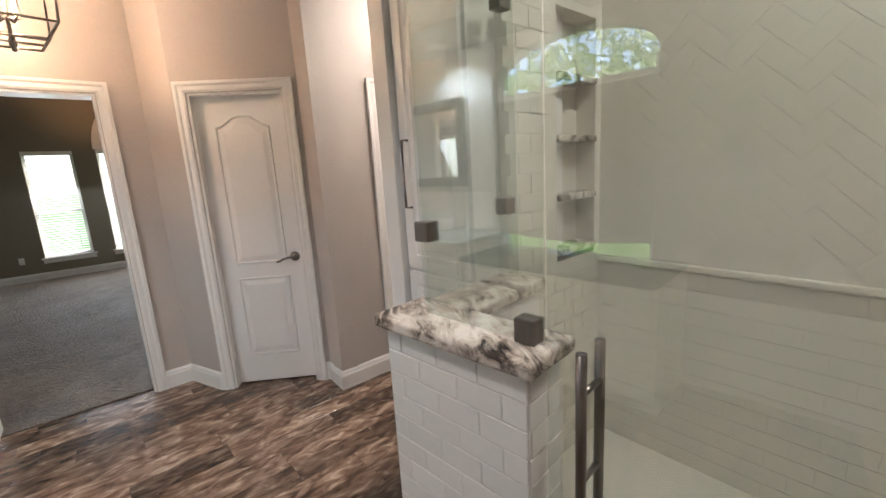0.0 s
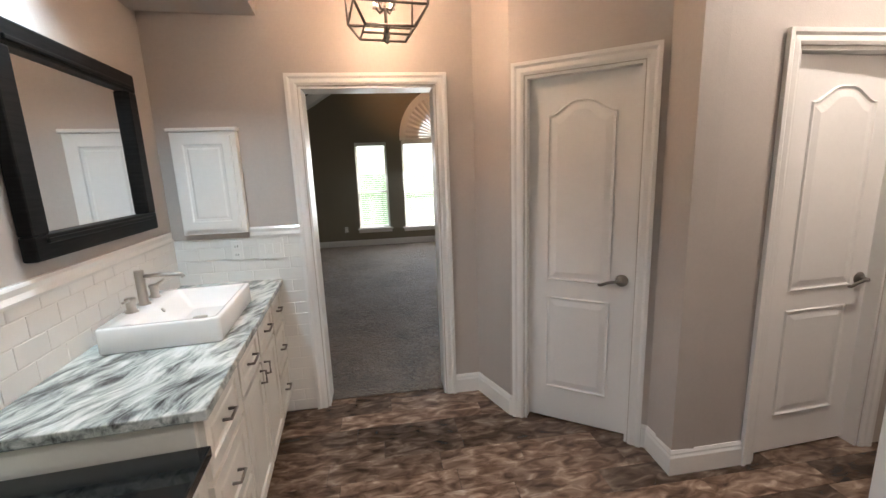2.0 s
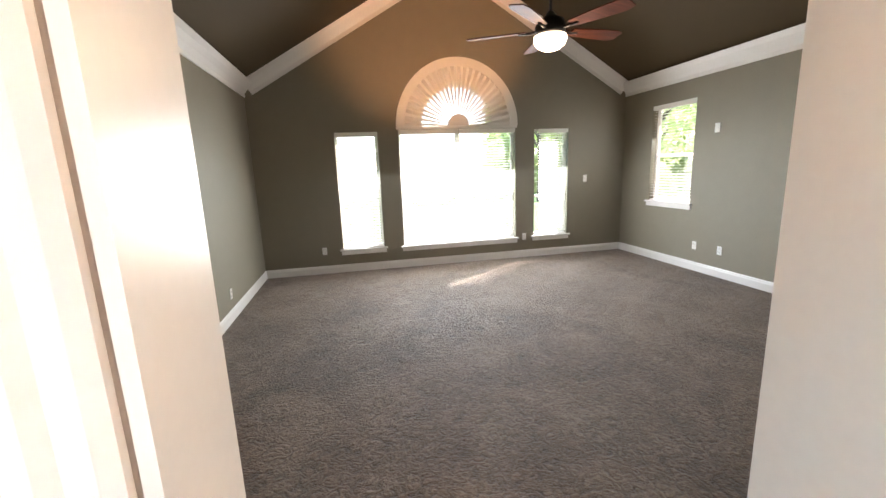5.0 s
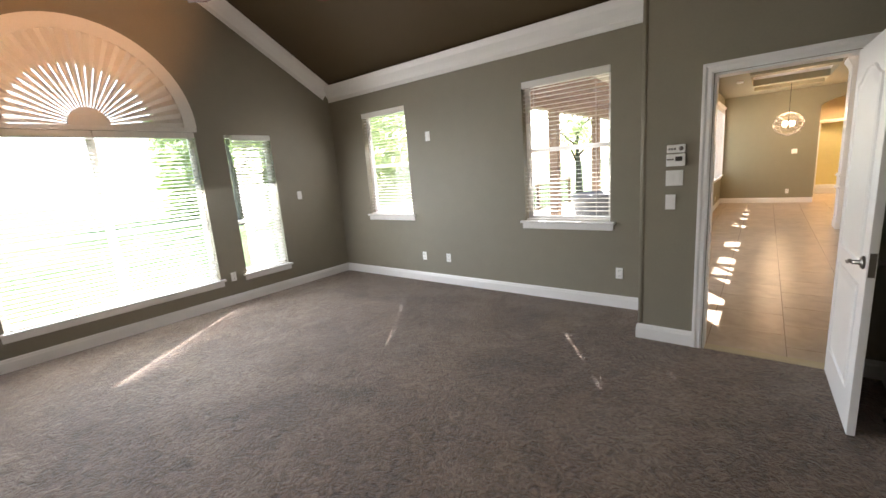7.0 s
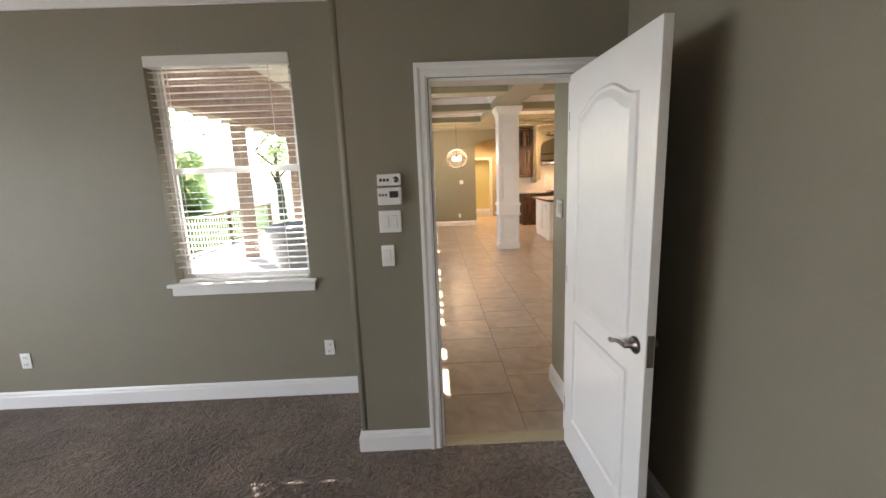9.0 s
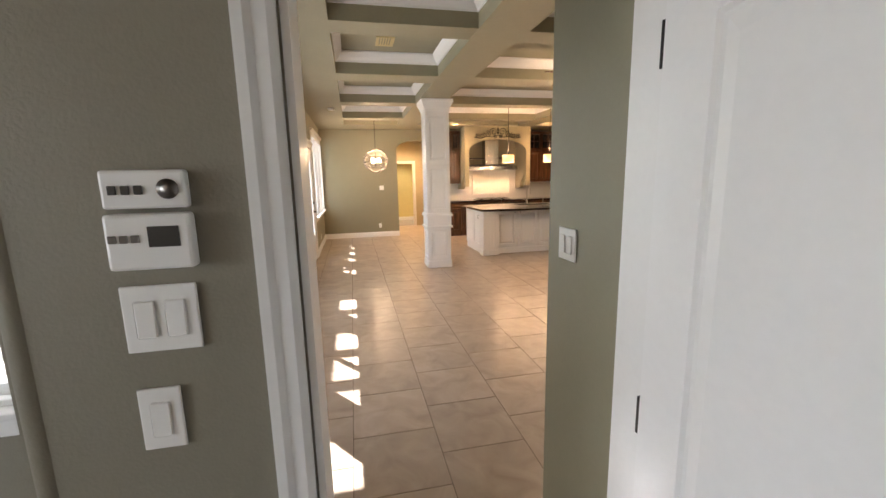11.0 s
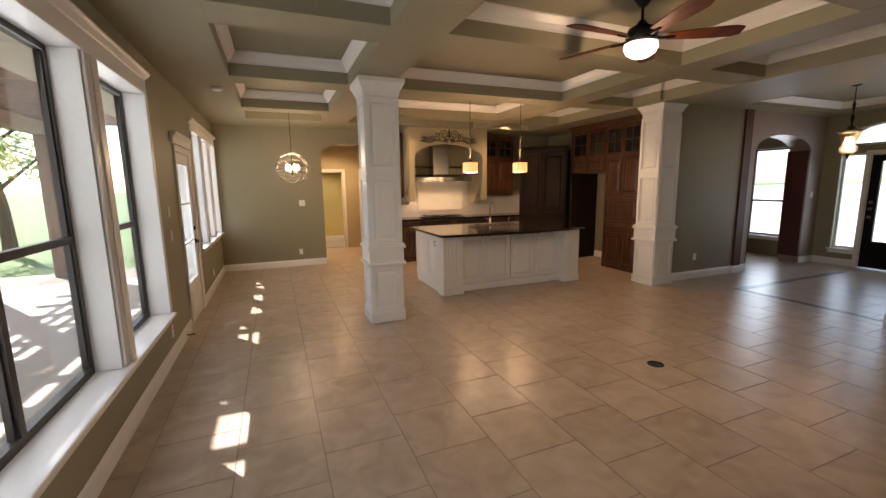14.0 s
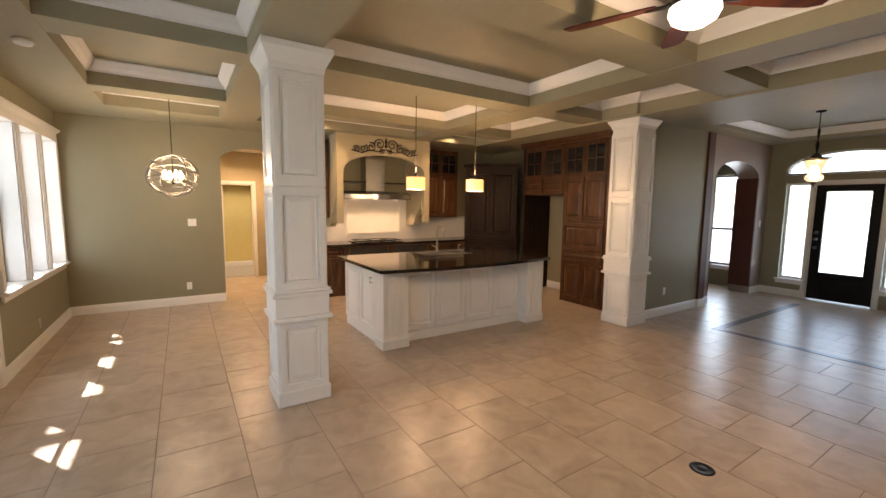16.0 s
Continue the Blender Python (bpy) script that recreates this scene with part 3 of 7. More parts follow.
def rake(x0, z0, x1, z1, y, sg):
    """Crown moulding climbing the gable."""
    d = Vector((x1 - x0, 0, z1 - z0))
    length = d.length
    d.normalize()
    up = Vector((-d.z, 0, d.x)) if d.x > 0 else Vector((d.z, 0, -d.x))
    bm = bmesh.new()
    rings = []
    for s in (0.0, length):
        rings.append([bm.verts.new(Vector((x0, y, z0)) + d * s + up * (b - 0.215) + Vector((0, sg * a, 0))) for a, b in BIGCROWN])
    k = len(BIGCROWN)
    for j in range(k):
        bm.faces.new((rings[0][j], rings[0][(j + 1) % k], rings[1][(j + 1) % k], rings[1][j]))
    bmesh.ops.recalc_face_normals(bm, faces=bm.faces[:])
    solid("trim", bm, M["white"], "white crown moulding climbing the gable", "crown moulding", "structure")


for y, sg in ((10.35, -1), (4.27, 1)):
    rake(-0.45, 2.89, 2.61, 2.89 + GABLE * 3.06, y, sg)
    rake(5.67, 2.89, 2.61, 2.89 + GABLE * 3.06, y, sg)
baseboard([(5.0, 5.25 + 0.085), (5.0, 5.73), (5.67, 5.73), (5.67, 10.35), (-0.45, 10.35), (-0.45, 4.27), (0.735, 4.27)])
baseboard([(1.69, 4.27), (5.0, 4.27), (5.0, 4.43)])

# ---- walls: bathroom ----
VM = frame_m(-0.005, 4.10, 0, 5)          # vanity wall, local -y runs along it
arch_wall("wall_bath_west", (-0.005, 4.10), (-0.005 + 5.2 * math.sin(radians(5)), 4.10 - 5.2 * math.cos(radians(5))), -0.15, 0, 3.0, 1.48, 2.74, 2.10, 2.36, M["bath_paint"], "greige painted bathroom wall with an arched window", 0.68)
wall("wall_bath_north", (-0.2, 4.10), (1.86, 4.10), 0.085, 0, 3.0, [(1.005, 1.82, 0, 2.07)], M["bath_paint"], "greige painted bathroom wall")
wall("wall_bath_return", (1.86, 4.10), (1.985, 3.766), 0.12, 0, 3.0, [], M["bath_paint"], "greige painted wall return")
wall("wall_bath_angled", (1.985, 3.766), (2.62, 3.312), 0.12, 0, 3.0, [(0.09, 0.68, 0, 2.035)], M["bath_paint"], "greige painted angled wall with a closet door")
wall("wall_bath_closet_return", (2.62, 3.312), (2.61, 3.105), 0.12, 0, 3.0, [], M["bath_paint"], "narrow greige painted wall return beside the closet door")
wall("wall_bath_toilet", (2.61, 3.105), (3.95, 3.105), 0.12, 0, 3.0, [(0.46, 1.11, 0, 2.02)], M["bath_paint"], "greige painted wall with the toilet room door")
wall("wall_bath_hall_end", (3.95, 3.3), (3.95, 1.7), 0.12, 0, 3.0, [], M["bath_paint"], "greige painted wall")
wall("wall_bath_linen", (3.95, 2.28), (2.60, 2.28), 0.08, 0, 3.0, [], M["bath_paint"], "greige painted wall beside the linen cabinet")
wall("wall_bath_south", (3.6, -1.0), (0.2, -1.0), 0.12, 0, 3.0, [], M["bath_paint"], "greige painted bathroom wall")
wall("wall_shower_east", (3.42, 1.75), (3.42, -1.1), 0.14, 0, 3.0, [], M["shower_grout"], "tiled shower wall")
wall("wall_shower_north", (2.74, 1.66), (3.42, 1.66), 0.12, 0, 3.0, [(0.31, 0.63, 1.02, 2.10)], M["shower_grout"], "tiled shower wall with a shelf niche")
wall("wall_niche_back", (2.74, 1.762), (3.42, 1.762), 0.02, 0, 3.0, [], M["tile_shower"], "back of the shower niche")
wall("wall_toilet_north", (2.3, 4.075), (4.5, 4.075), 0.09, 0, 3.0, [], M["white"], "white painted toilet room wall")
wall("wall_toilet_east", (4.5, 4.2), (4.5, 3.0), 0.1, 0, 3.0, [], M["white"], "white painted toilet room wall")
wall("wall_toilet_west", (2.95, 3.225), (2.95, 4.2), 0.08, 0, 3.0, [], M["white"], "white painted toilet room wall")
solid("ceiling_bath", boxes((-0.3, -1.2, 3.0, 4.7, 4.35, 3.12)), M["white"], "white bathroom ceiling", "ceiling", "structure")
solid("ceiling_vanity_soffit", boxes((-0.12, -3.2, 2.45, 0.62, -0.05, 3.0)), M["bath_paint"], "greige painted soffit above the vanity", "soffit", "structure", VM)
baseboard([(2.596, 3.329), (2.62, 3.312), (2.61, 3.105), (3.0, 3.105)][::-1])
baseboard([(1.69, 4.10), (1.86, 4.10), (1.985, 3.766), (2.0, 3.755)][::-1])

# ---- walls: great room, kitchen, foyer ----
wall("wall_great_step", (5.14, 5.60), (5.85, 5.60), 0.03, 0, 2.9, [], M["great_paint"], "sage painted wall beside the bedroom door")
wall("wall_great_step_return", (5.85, 5.632), (5.85, 5.928), 0.04, 0, 2.9, [], M["great_paint"], "sage painted wall return")
wall("wall_great_north", (5.82, 5.93), (15.53, 5.93), 0.20, 0, 3.2, [(0.68, 5.05, 0.45, 2.47), (6.08, 6.90, 0, 2.05), (7.16, 9.48, 0.78, 2.43)], M["great_paint"], "sage painted wall with tall windows and a glazed door")
arch_wall("wall_great_east", (15.39, 5.93), (15.39, -1.7), 0.14, 0, 3.2, 1.96, 3.02, 2.30, 2.53, M["great_paint"], "sage painted wall with an arched opening")
wall("wall_kitchen_south", (15.53, -1.72), (11.2, -1.72), 0.12, 0, 3.2, [], M["great_paint"], "sage painted kitchen wall")
wall("wall_dining_north", (11.15, -1.10), (11.15, -2.60), 0.22, 0, 3.2, [], M["great_paint"], "sage painted wall beside the column")
arch_wall("wall_dining_arch", (11.17, -2.60), (11.17, -5.1), 0.35, 0, 3.2, 0.42, 2.05, 2.18, 2.46, M["rose_paint"], "dusty rose wall with an arched opening to the dining room")
solid("wall_trim_brown", bevelled(11.12, -2.80, 0, 11.42, -2.605, 2.84, 0.008), M["brown_paint"], "dark red-brown painted pilaster", "pilaster", "structure")
bm = bmesh.new()
box(bm, 11.165, -4.652, 0.14, 11.525, -4.60, 2.2)
box(bm, 11.165, -3.02, 0.14, 11.525, -3.005, 2.2)
solid("wall_arch_jamb", bm, M["brown_paint"], "red-brown painted jambs of the dining arch", "jamb", "structure")
wall("wall_dining_east", (14.2, -1.84), (14.2, -5.1), 0.12, 0, 3.2, [], M["brown_paint"], "red-brown dining room wall")
wall("wall_dining_inner", (14.2, -1.845), (11.38, -1.845), -0.02, 0, 3.2, [], M["brown_paint"], "red-brown dining room wall")
wall("wall_front", (14.3, -5.1), (5.8, -5.1), 0.16, 0, 3.2, [(1.8, 2.75, 0.43, 2.32), (3.41, 5.15, 0, 3.2)], M["great_paint"], "sage painted front wall with the entrance door")
arch_wall("wall_front_transom", (10.89, -5.1), (9.15, -5.1), 0.16, 2.11, 3.2, 0.0, 1.74, 2.34, 2.64, M["great_paint"], "sage painted wall with an arched transom opening", 2.27)
for x0, z0, x1, z1 in ((10.53, 0, 10.89, 0.32), (9.15, 0, 9.51, 0.32), (10.46, 0, 10.53, 2.11), (9.51, 0, 9.58, 2.11), (9.58, 2.08, 10.46, 2.11)):
    solid("wall_front_infill", boxes((x0, -5.26, z0, x1, -5.1, z1)), M["great_paint"], "sage painted wall round the entrance door", "wall", "structure")
wall("wall_foyer_west", (8.67, -1.46), (5.72, -1.46), 0.14, 0, 2.84, [], M["great_paint"], "sage painted wall beside the foyer")
baseboard([(8.67, -1.60), (8.67, -1.46), (5.72, -1.46)][::-1])
wall("wall_hall_south", (5.715, 4.42), (5.14, 4.42), 0.14, 0, 2.9, [], M["great_paint"], "sage painted wall with a light switch")
wall("wall_great_west", (5.715, 4.28), (5.715, -5.1), -0.12, 0, 3.2, [], M["great_paint"], "sage painted wall")
baseboard([(5.14, 4.49), (5.14, 4.42), (5.715, 4.42), (5.715, -5.1), (9.0, -5.1)])
baseboard([(15.39, 3.97), (15.39, 5.93), (12.83, 5.93)])
baseboard([(11.80, 5.93), (5.85, 5.93), (5.85, 5.60), (5.14, 5.60), (5.14, 5.33)])
baseboard([(11.17, -3.01), (11.17, -2.80), (11.12, -2.80), (11.12, -2.605), (11.15, -2.60), (11.15, -1.10)])
baseboard([(10.53, -5.1), (11.17, -5.1), (11.17, -4.65)])
baseboard([(12.7, -1.72), (13.7, -1.72)])

# hall beyond the arch
wall("wall_hall_end", (17.6, 5.0), (17.6, 1.5), 0.1, 0, 2.7, [(1.20, 1.78, 0, 2.02)], M["hood_paint"], "tan hallway wall with a door opening")
wall("wall_hall_north", (15.53, 4.3), (17.6, 4.3), 0.1, 0, 2.7, [], M["hood_paint"], "tan hallway wall")
wall("wall_hall_side", (17.6, 2.8), (15.53, 2.8), 0.1, 0, 2.7, [(0.25, 0.95, 0, 2.02)], M["hood_paint"], "tan hallway wall with a white door")
solid("wall_yellow_room", boxes((19.4, 2.0, 0, 19.5, 5.0, 2.7), (17.7, 4.6, 0, 19.5, 4.7, 2.7), (17.7, 2.0, 0, 19.5, 2.1, 2.7)), M["yellow_paint"], "yellow painted room beyond the hallway", "wall", "structure")
baseboard([(19.4, 2.1), (19.4, 4.6)])
solid("floor_yellow_room", boxes((17.7, 2.1, 0.0, 19.4, 4.6, 0.012)), M["shade_cloth"], "pale carpet in the yellow room", "carpet", "structure")
solid("ceiling_hall", boxes((15.5, 1.5, 2.7, 19.6, 5.0, 2.8)), M["white"], "white hallway ceiling", "ceiling", "structure")
casing("door_frame_yellow_room", 0.58, 2.02, frame_m(17.6, 3.22, 0, 90), 0.1)
casing("door_frame_hall", 0.70, 2.02, frame_m(16.65, 2.8, 0, 0), 0.1)
door_leaf("door_hall", 0.70, 2.0, frame_m(16.65, 2.78, 0, 0), "closed white moulded door in the hallway", 0.06, handle_dir=1)

# ---- coffered ceiling ----
ZB, ZC = 2.82, 3.07
solid("ceiling_great", boxes((5.14, -1.1, ZC, 15.5, 6.1, ZC + 0.12)), M["coffer"], "sage painted ceiling above the coffers", "ceiling", "structure")
bm = bmesh.new()
box(bm, 5.85, 5.28, ZB, 15.39, 5.93, ZC)
box(bm, 14.45, -1.72, ZB, 15.39, 5.28, ZC)
box(bm, 5.14, 4.42, ZB, 6.3, 5.60, ZC)
box(bm, 5.715, -1.0, ZB, 6.3, 4.42, ZC)
solid("ceiling_soffit", bm, M["coffer"], "sage painted perimeter soffit", "soffit", "structure")
YB = [(3.55, 4.02), (0.50, 0.93)]
XB = [(7.9, 8.2), (9.62, 10.02), (11.54, 11.88), (13.40, 13.72)]
for y0, y1 in YB:
    solid("ceiling_beam", boxes((6.3, y0, ZB, 14.45, y1, ZC)), M["coffer"], "sage painted ceiling beam", "ceiling beam", "structure")
solid("ceiling_header", boxes((5.72, -1.08, ZB - 0.02, 11.5, -0.45, ZC + 0.1)), M["coffer"], "sage painted header beam on the columns", "ceiling beam", "structure")
solid("ceiling_header_kitchen", boxes((11.5, -1.72, ZB - 0.02, 14.45, -0.45, ZC + 0.1)), M["coffer"], "sage painted soffit above the tall cabinets", "soffit", "structure")
bays = [(4.02, 5.28), (0.93, 3.55), (-0.45, 0.50)]
for x0, x1 in XB:
    for y0, y1 in bays:
        solid("ceiling_beam", boxes((x0, y0, ZB + 0.004, x1, y1, ZC)), M["coffer"], "sage painted ceiling cross beam", "ceiling beam", "structure")
xs = [(6.3, 7.9), (8.2, 9.62), (10.02, 11.54), (11.88, 13.40), (13.72, 14.45)]
for x0, x1 in xs:
    for y0, y1 in bays:
        crown([(x0, y0, ZC - 0.116), (x1, y0, ZC - 0.116), (x1, y1, ZC - 0.116), (x0, y1, ZC - 0.116)], CROWN, True, "white crown moulding inside a ceiling coffer")
bm = bmesh.new()
box(bm, 5.6, -5.2, 2.84, 14.3, -4.75, 3.0)
box(bm, 5.6, -2.1, 2.84, 14.3, -1.08, 3.0)
box(bm, 5.6, -4.75, 2.84, 8.7, -2.1, 3.0)
box(bm, 10.85, -4.75, 2.84, 14.3, -2.1, 3.0)
box(bm, 8.7, -4.75, 3.02, 10.85, -2.1, 3.12)
solid("ceiling_foyer", bm, M["coffer"], "sage painted foyer ceiling with a raised tray", "ceiling", "structure")
crown([(8.7, -4.75, 2.90), (10.85, -4.75, 2.90), (10.85, -2.1, 2.90), (8.7, -2.1, 2.90)], CROWN, True, "white crown moulding in the foyer ceiling tray")
# porch-side roof over the great room and bath, seen only from outside
solid("roof", boxes((5.6, -5.5, 3.22, 15.8, 6.62, 3.32), (-0.6, -1.4, 3.16, 5.6, 4.08, 3.26)), M["stone_wall"], "flat pale roof deck", "roof", "structure")


# ---- windows and doors ----
def window(name, m, w, z0, z1, cols=1, frame=None, recess=0.10, label="", sill=True, casing_w=0.0, meet=True, mid=None):
    """A single-hung window: local x along the wall, y into the room from the wall's face."""
    frame = frame or M["white"]
    t = thing(name, label or "white framed window", "window", m, kind="structure")
    fy = -recess
    part("window_frame", boxes((0, fy - 0.05, z0, 0.03, fy, z1), (w - 0.03, fy - 0.05, z0, w, fy, z1), (0.03, fy - 0.05, z1 - 0.035, w - 0.03, fy, z1), (0.03, fy - 0.05, z0, w - 0.03, fy, z0 + 0.045)), frame, t)
    zm = mid or (z0 + z1) / 2
    cw = (w - 0.06) / cols
    for c in range(cols):
        a = 0.03 + c * cw
        b = a + cw
        if c:
            part("mullion", boxes((a - 0.022, fy - 0.048, z0 + 0.045, a + 0.022, fy + 0.004, z1 - 0.035)), frame, t)
            a += 0.022
        if c < cols - 1:
            b -= 0.022
        if meet:
            part("meeting_rail", bevelled(a, fy - 0.044, zm - 0.022, b, fy - 0.002, zm + 0.022, 0.003, 1), frame, t)
            spans = [(z0 + 0.045, zm - 0.022), (zm + 0.022, z1 - 0.035)]
        else:
            spans = [(z0 + 0.045, z1 - 0.035)]
        for za, zb in spans:
            p = part("pane", boxes((a, fy - 0.027, za, b, fy - 0.023, zb)), M["window_glass"], t)
            p.visible_shadow = False
            if meet:
                part("sash", boxes((a, fy - 0.036, za, a + 0.016, fy - 0.012, zb), (b - 0.016, fy - 0.036, za, b, fy - 0.012, zb)), frame, t)
    if sill:
        part("window_sill", bevelled(-0.05, -recess, z0 - 0.022, w + 0.05, 0.045, z0 + 0.004, 0.006), M["white"], t)
        part("apron", bevelled(-0.03, 0.001, z0 - 0.085, w + 0.03, 0.018, z0 - 0.023, 0.004), M["white"], t)
    return t


def blind(m, w, z0, z1, tilt=38, label="cream faux-wood blind with open slats", raised=0.0, step=0.043, gap=None):
    t = thing("window_blind", label, "window blind", m, "bedroom blinds")
    part("headrail", bevelled(0.004, -0.066, z1 - 0.07, w - 0.004, 0.008, z1 - 0.002, 0.006), M["blind"], t)
    zb = z0 + raised
    n = int((z1 - 0.09 - zb - 0.03) / step)
    gap = gap or (9, 9)
    a = radians(tilt)
    c, s = 0.023 * math.cos(a), 0.023 * math.sin(a)
    bm = bmesh.new()
    # cord holes run through every slat
    xs = (0.012, 0.13, 0.15, w - 0.15, w - 0.13, w - 0.012)
    us = (-1.0, -0.42, 0.42, 1.0)
    for dz in (0.0012, -0.0012):
        v = [[bm.verts.new((x, u * c, -u * s + dz)) for u in us] for x in xs]
        for i in range(5):
            for j in range(3):
                if not (i in (1, 3) and j == 1):
                    q = [v[i][j], v[i + 1][j], v[i + 1][j + 1], v[i][j + 1]]
                    bm.faces.new(q if dz > 0 else q[::-1])
    me = mesh_of(bm, "slat")
    me.materials.append(M["blind"])
    for k in range(n):
        if gap[0] < z1 - 0.095 - k * step < gap[1]:
            continue
        ob = new("slat", me)
        ob.parent = t
        ob.location = (0, -0.03, z1 - 0.095 - k * step)
    part("bottom_rail", bevelled(0.012, -0.052, zb + 0.004, w - 0.012, -0.008, zb + 0.024, 0.004, 1), M["blind"], t)
    for x in (0.14, w - 0.14):
        part("cord", boxes((x - 0.002, -0.006, zb + 0.02, x + 0.002, -0.004, z1 - 0.07)), M["blind"], t)
    return t


window("window_1", frame_m(1.39, 10.35, 0, 180), 0.65, 0.37, 2.17, label="narrow bedroom window with a white sill", recess=0.09, mid=1.15)
window("window_2", frame_m(3.64, 10.35, 0, 180), 1.93, 0.36, 2.19, 2, label="wide double bedroom window under a sunburst arch", recess=0.09, mid=1.12)
window("window_3", frame_m(4.60, 10.35, 0, 180), 0.62, 0.37, 2.17, label="narrow bedroom window with a white sill", recess=0.09, mid=1.05)
window("window_4", frame_m(5.67, 8.80, 0, 90), 0.85, 0.95, 2.41, label="bedroom side window with a white sill", recess=0.09, mid=1.65)
window("window_5", frame_m(5.67, 6.15, 0, 90), 0.93, 0.89, 2.385, label="bedroom side window with a white sill", recess=0.09, mid=1.66)
blind(frame_m(1.39, 10.35, 0, 180), 0.65, 0.37, 2.17, 8, "cream blind drawn down with open slats")
blind(frame_m(3.64, 10.35, 0, 180), 0.963, 0.36, 2.19, 12)
blind(frame_m(2.675, 10.35, 0, 180), 0.963, 0.36, 2.19, 12)
blind(frame_m(4.60, 10.35, 0, 180), 0.53, 0.37, 2.17, 30, "cream blind with half-closed slats, short of the jamb")
blind(frame_m(5.67, 8.80, 0, 90), 0.85, 0.95, 2.41, 2)
blind(frame_m(5.67, 6.15, 0, 90), 0.93, 0.89, 2.385, 2)
BF = M["bronze_frame"]
window("window_6", frame_m(7.65, 5.93, 0, 180), 1.12, 0.47, 2.45, 1, BF, 0.14, "tall dark bronze framed window onto the deck", False, mid=1.335)
window("window_7", frame_m(9.57, 5.93, 0, 180), 1.62, 0.47, 2.45, 2, BF, 0.14, "tall double dark bronze framed window onto the deck", False, mid=1.335)
window("window_8", frame_m(10.84, 5.93, 0, 180), 1.02, 0.47, 2.45, 1, BF, 0.14, "tall dark bronze framed window onto the deck", False, mid=1.335)
for k in range(3):
    window("window_%d" % (9 + k), frame_m(13.66 + 0.80 * k, 5.93, 0, 180), 0.66, 0.80, 2.41, 1, BF, 0.14, "tall dark bronze framed window in the breakfast corner", False, mid=1.55)


def post(x0, x1, z0, z1):
    t = thing("window_post", "white painted post between windows", "window trim", kind="structure")
    part("post_core", boxes((x0, 5.925, z0, x1, 6.12, z1)), M["white"], t)
    part("post_face", bevelled(x0 + 0.02, 5.905, z0, x1 - 0.02, 5.924, z1, 0.005), M["white"], t)
    part("post_bead", bevelled((x0 + x1) / 2 - 0.03, 5.893, z0, (x0 + x1) / 2 + 0.03, 5.904, z1, 0.004), M["white"], t)


def window_trim(x0, x1, z0, z1, hz):
    t = thing("window_surround", "white painted window surround with a deep sill and crowned head", "window trim", kind="structure")
    part("sill", bevelled(x0 - 0.10, 5.865, z0 - 0.03, x1 + 0.06, 6.07, z0, 0.008), M["white"], t)
    part("apron", bevelled(x0 - 0.06, 5.905, z0 - 0.09, x1 + 0.02, 5.928, z0 - 0.031, 0.005), M["white"], t)
    part("side_casing", bevelled(x0 - 0.075, 5.90, z0 + 0.001, x0, 6.07, z1, 0.006), M["white"], t)
    part("side_casing", bevelled(x1, 5.90, z0 + 0.001, x1 + 0.075, 6.07, z1, 0.006), M["white"], t)
    part("head_casing", bevelled(x0 - 0.08, 5.905, z1 + 0.001, x1 + 0.08, 6.07, hz - 0.07, 0.005), M["white"], t)
    part("head_crown", sweep([(x1 + 0.09, 5.927, hz - 0.069), (x0 - 0.09, 5.927, hz - 0.069)], [(0, 0), (0.012, 0), (0.02, 0.015), (0.05, 0.04), (0.062, 0.055), (0.062, 0.07), (0, 0.07)]), M["white"], t)


window_trim(6.53, 10.84, 0.47, 2.45, 2.64)
post(7.65, 7.95, 0.471, 2.449)
post(9.57, 9.82, 0.471, 2.449)
window_trim(13.0, 15.26, 0.80, 2.41, 2.57)
post(13.66, 13.80, 0.801, 2.409)
post(14.46, 14.60, 0.801, 2.409)

# glazed deck door
t = thing("door_deck", "white glazed deck door, closed", "door", frame_m(12.72, 5.93, 0, 180), kind="structure")
part("leaf", boxes((0, -0.045, 0.012, 0.12, -0.005, 2.04), (0.70, -0.045, 0.012, 0.82, -0.005, 2.04), (0.12, -0.045, 0.012, 0.70, -0.005, 0.50), (0.12, -0.045, 1.92, 0.70, -0.005, 2.04)), M["white"], t)
bm = bmesh.new()
inset_panel(bm, 0.15, 0.12, 0.67, 0.42, -0.005, 1)
bmesh.ops.recalc_face_normals(bm, faces=bm.faces[:])
part("panel", bm, M["white"], t)
p = part("pane", boxes((0.12, -0.028, 0.50, 0.70, -0.022, 1.92)), M["window_glass"], t)
p.visible_shadow = False
for k in range(1, 3):
    part("muntin", boxes((0.12, -0.038, 0.50 + 0.473 * k - 0.01, 0.70, -0.012, 0.50 + 0.473 * k + 0.01)), M["white"], t)
h = part("door_handle", lathe([(0.0, 0), (0.03, 0), (0.03, 0.012), (0.012, 0.016), (0.012, 0.04), (0.0, 0.041)], 16, Matrix.Translation((0.07, -0.005, 0.95)) @ Matrix.Rotation(-math.pi / 2, 4, "X")), M["black_metal"], t)
part("lever", tube([(0.07, 0.036, 0.95), (0.12, 0.04, 0.945), (0.18, 0.038, 0.94)], 0.009), M["black_metal"], h)
part("deadbolt", lathe([(0.0, 0), (0.027, 0), (0.025, 0.018), (0.0, 0.02)], 16, Matrix.Translation((0.07, -0.005, 1.12)) @ Matrix.Rotation(-math.pi / 2, 4, "X")), M["black_metal"], t)
casing("door_frame_deck", 0.82, 2.05, frame_m(12.72, 5.93, 0, 180), 0.2)
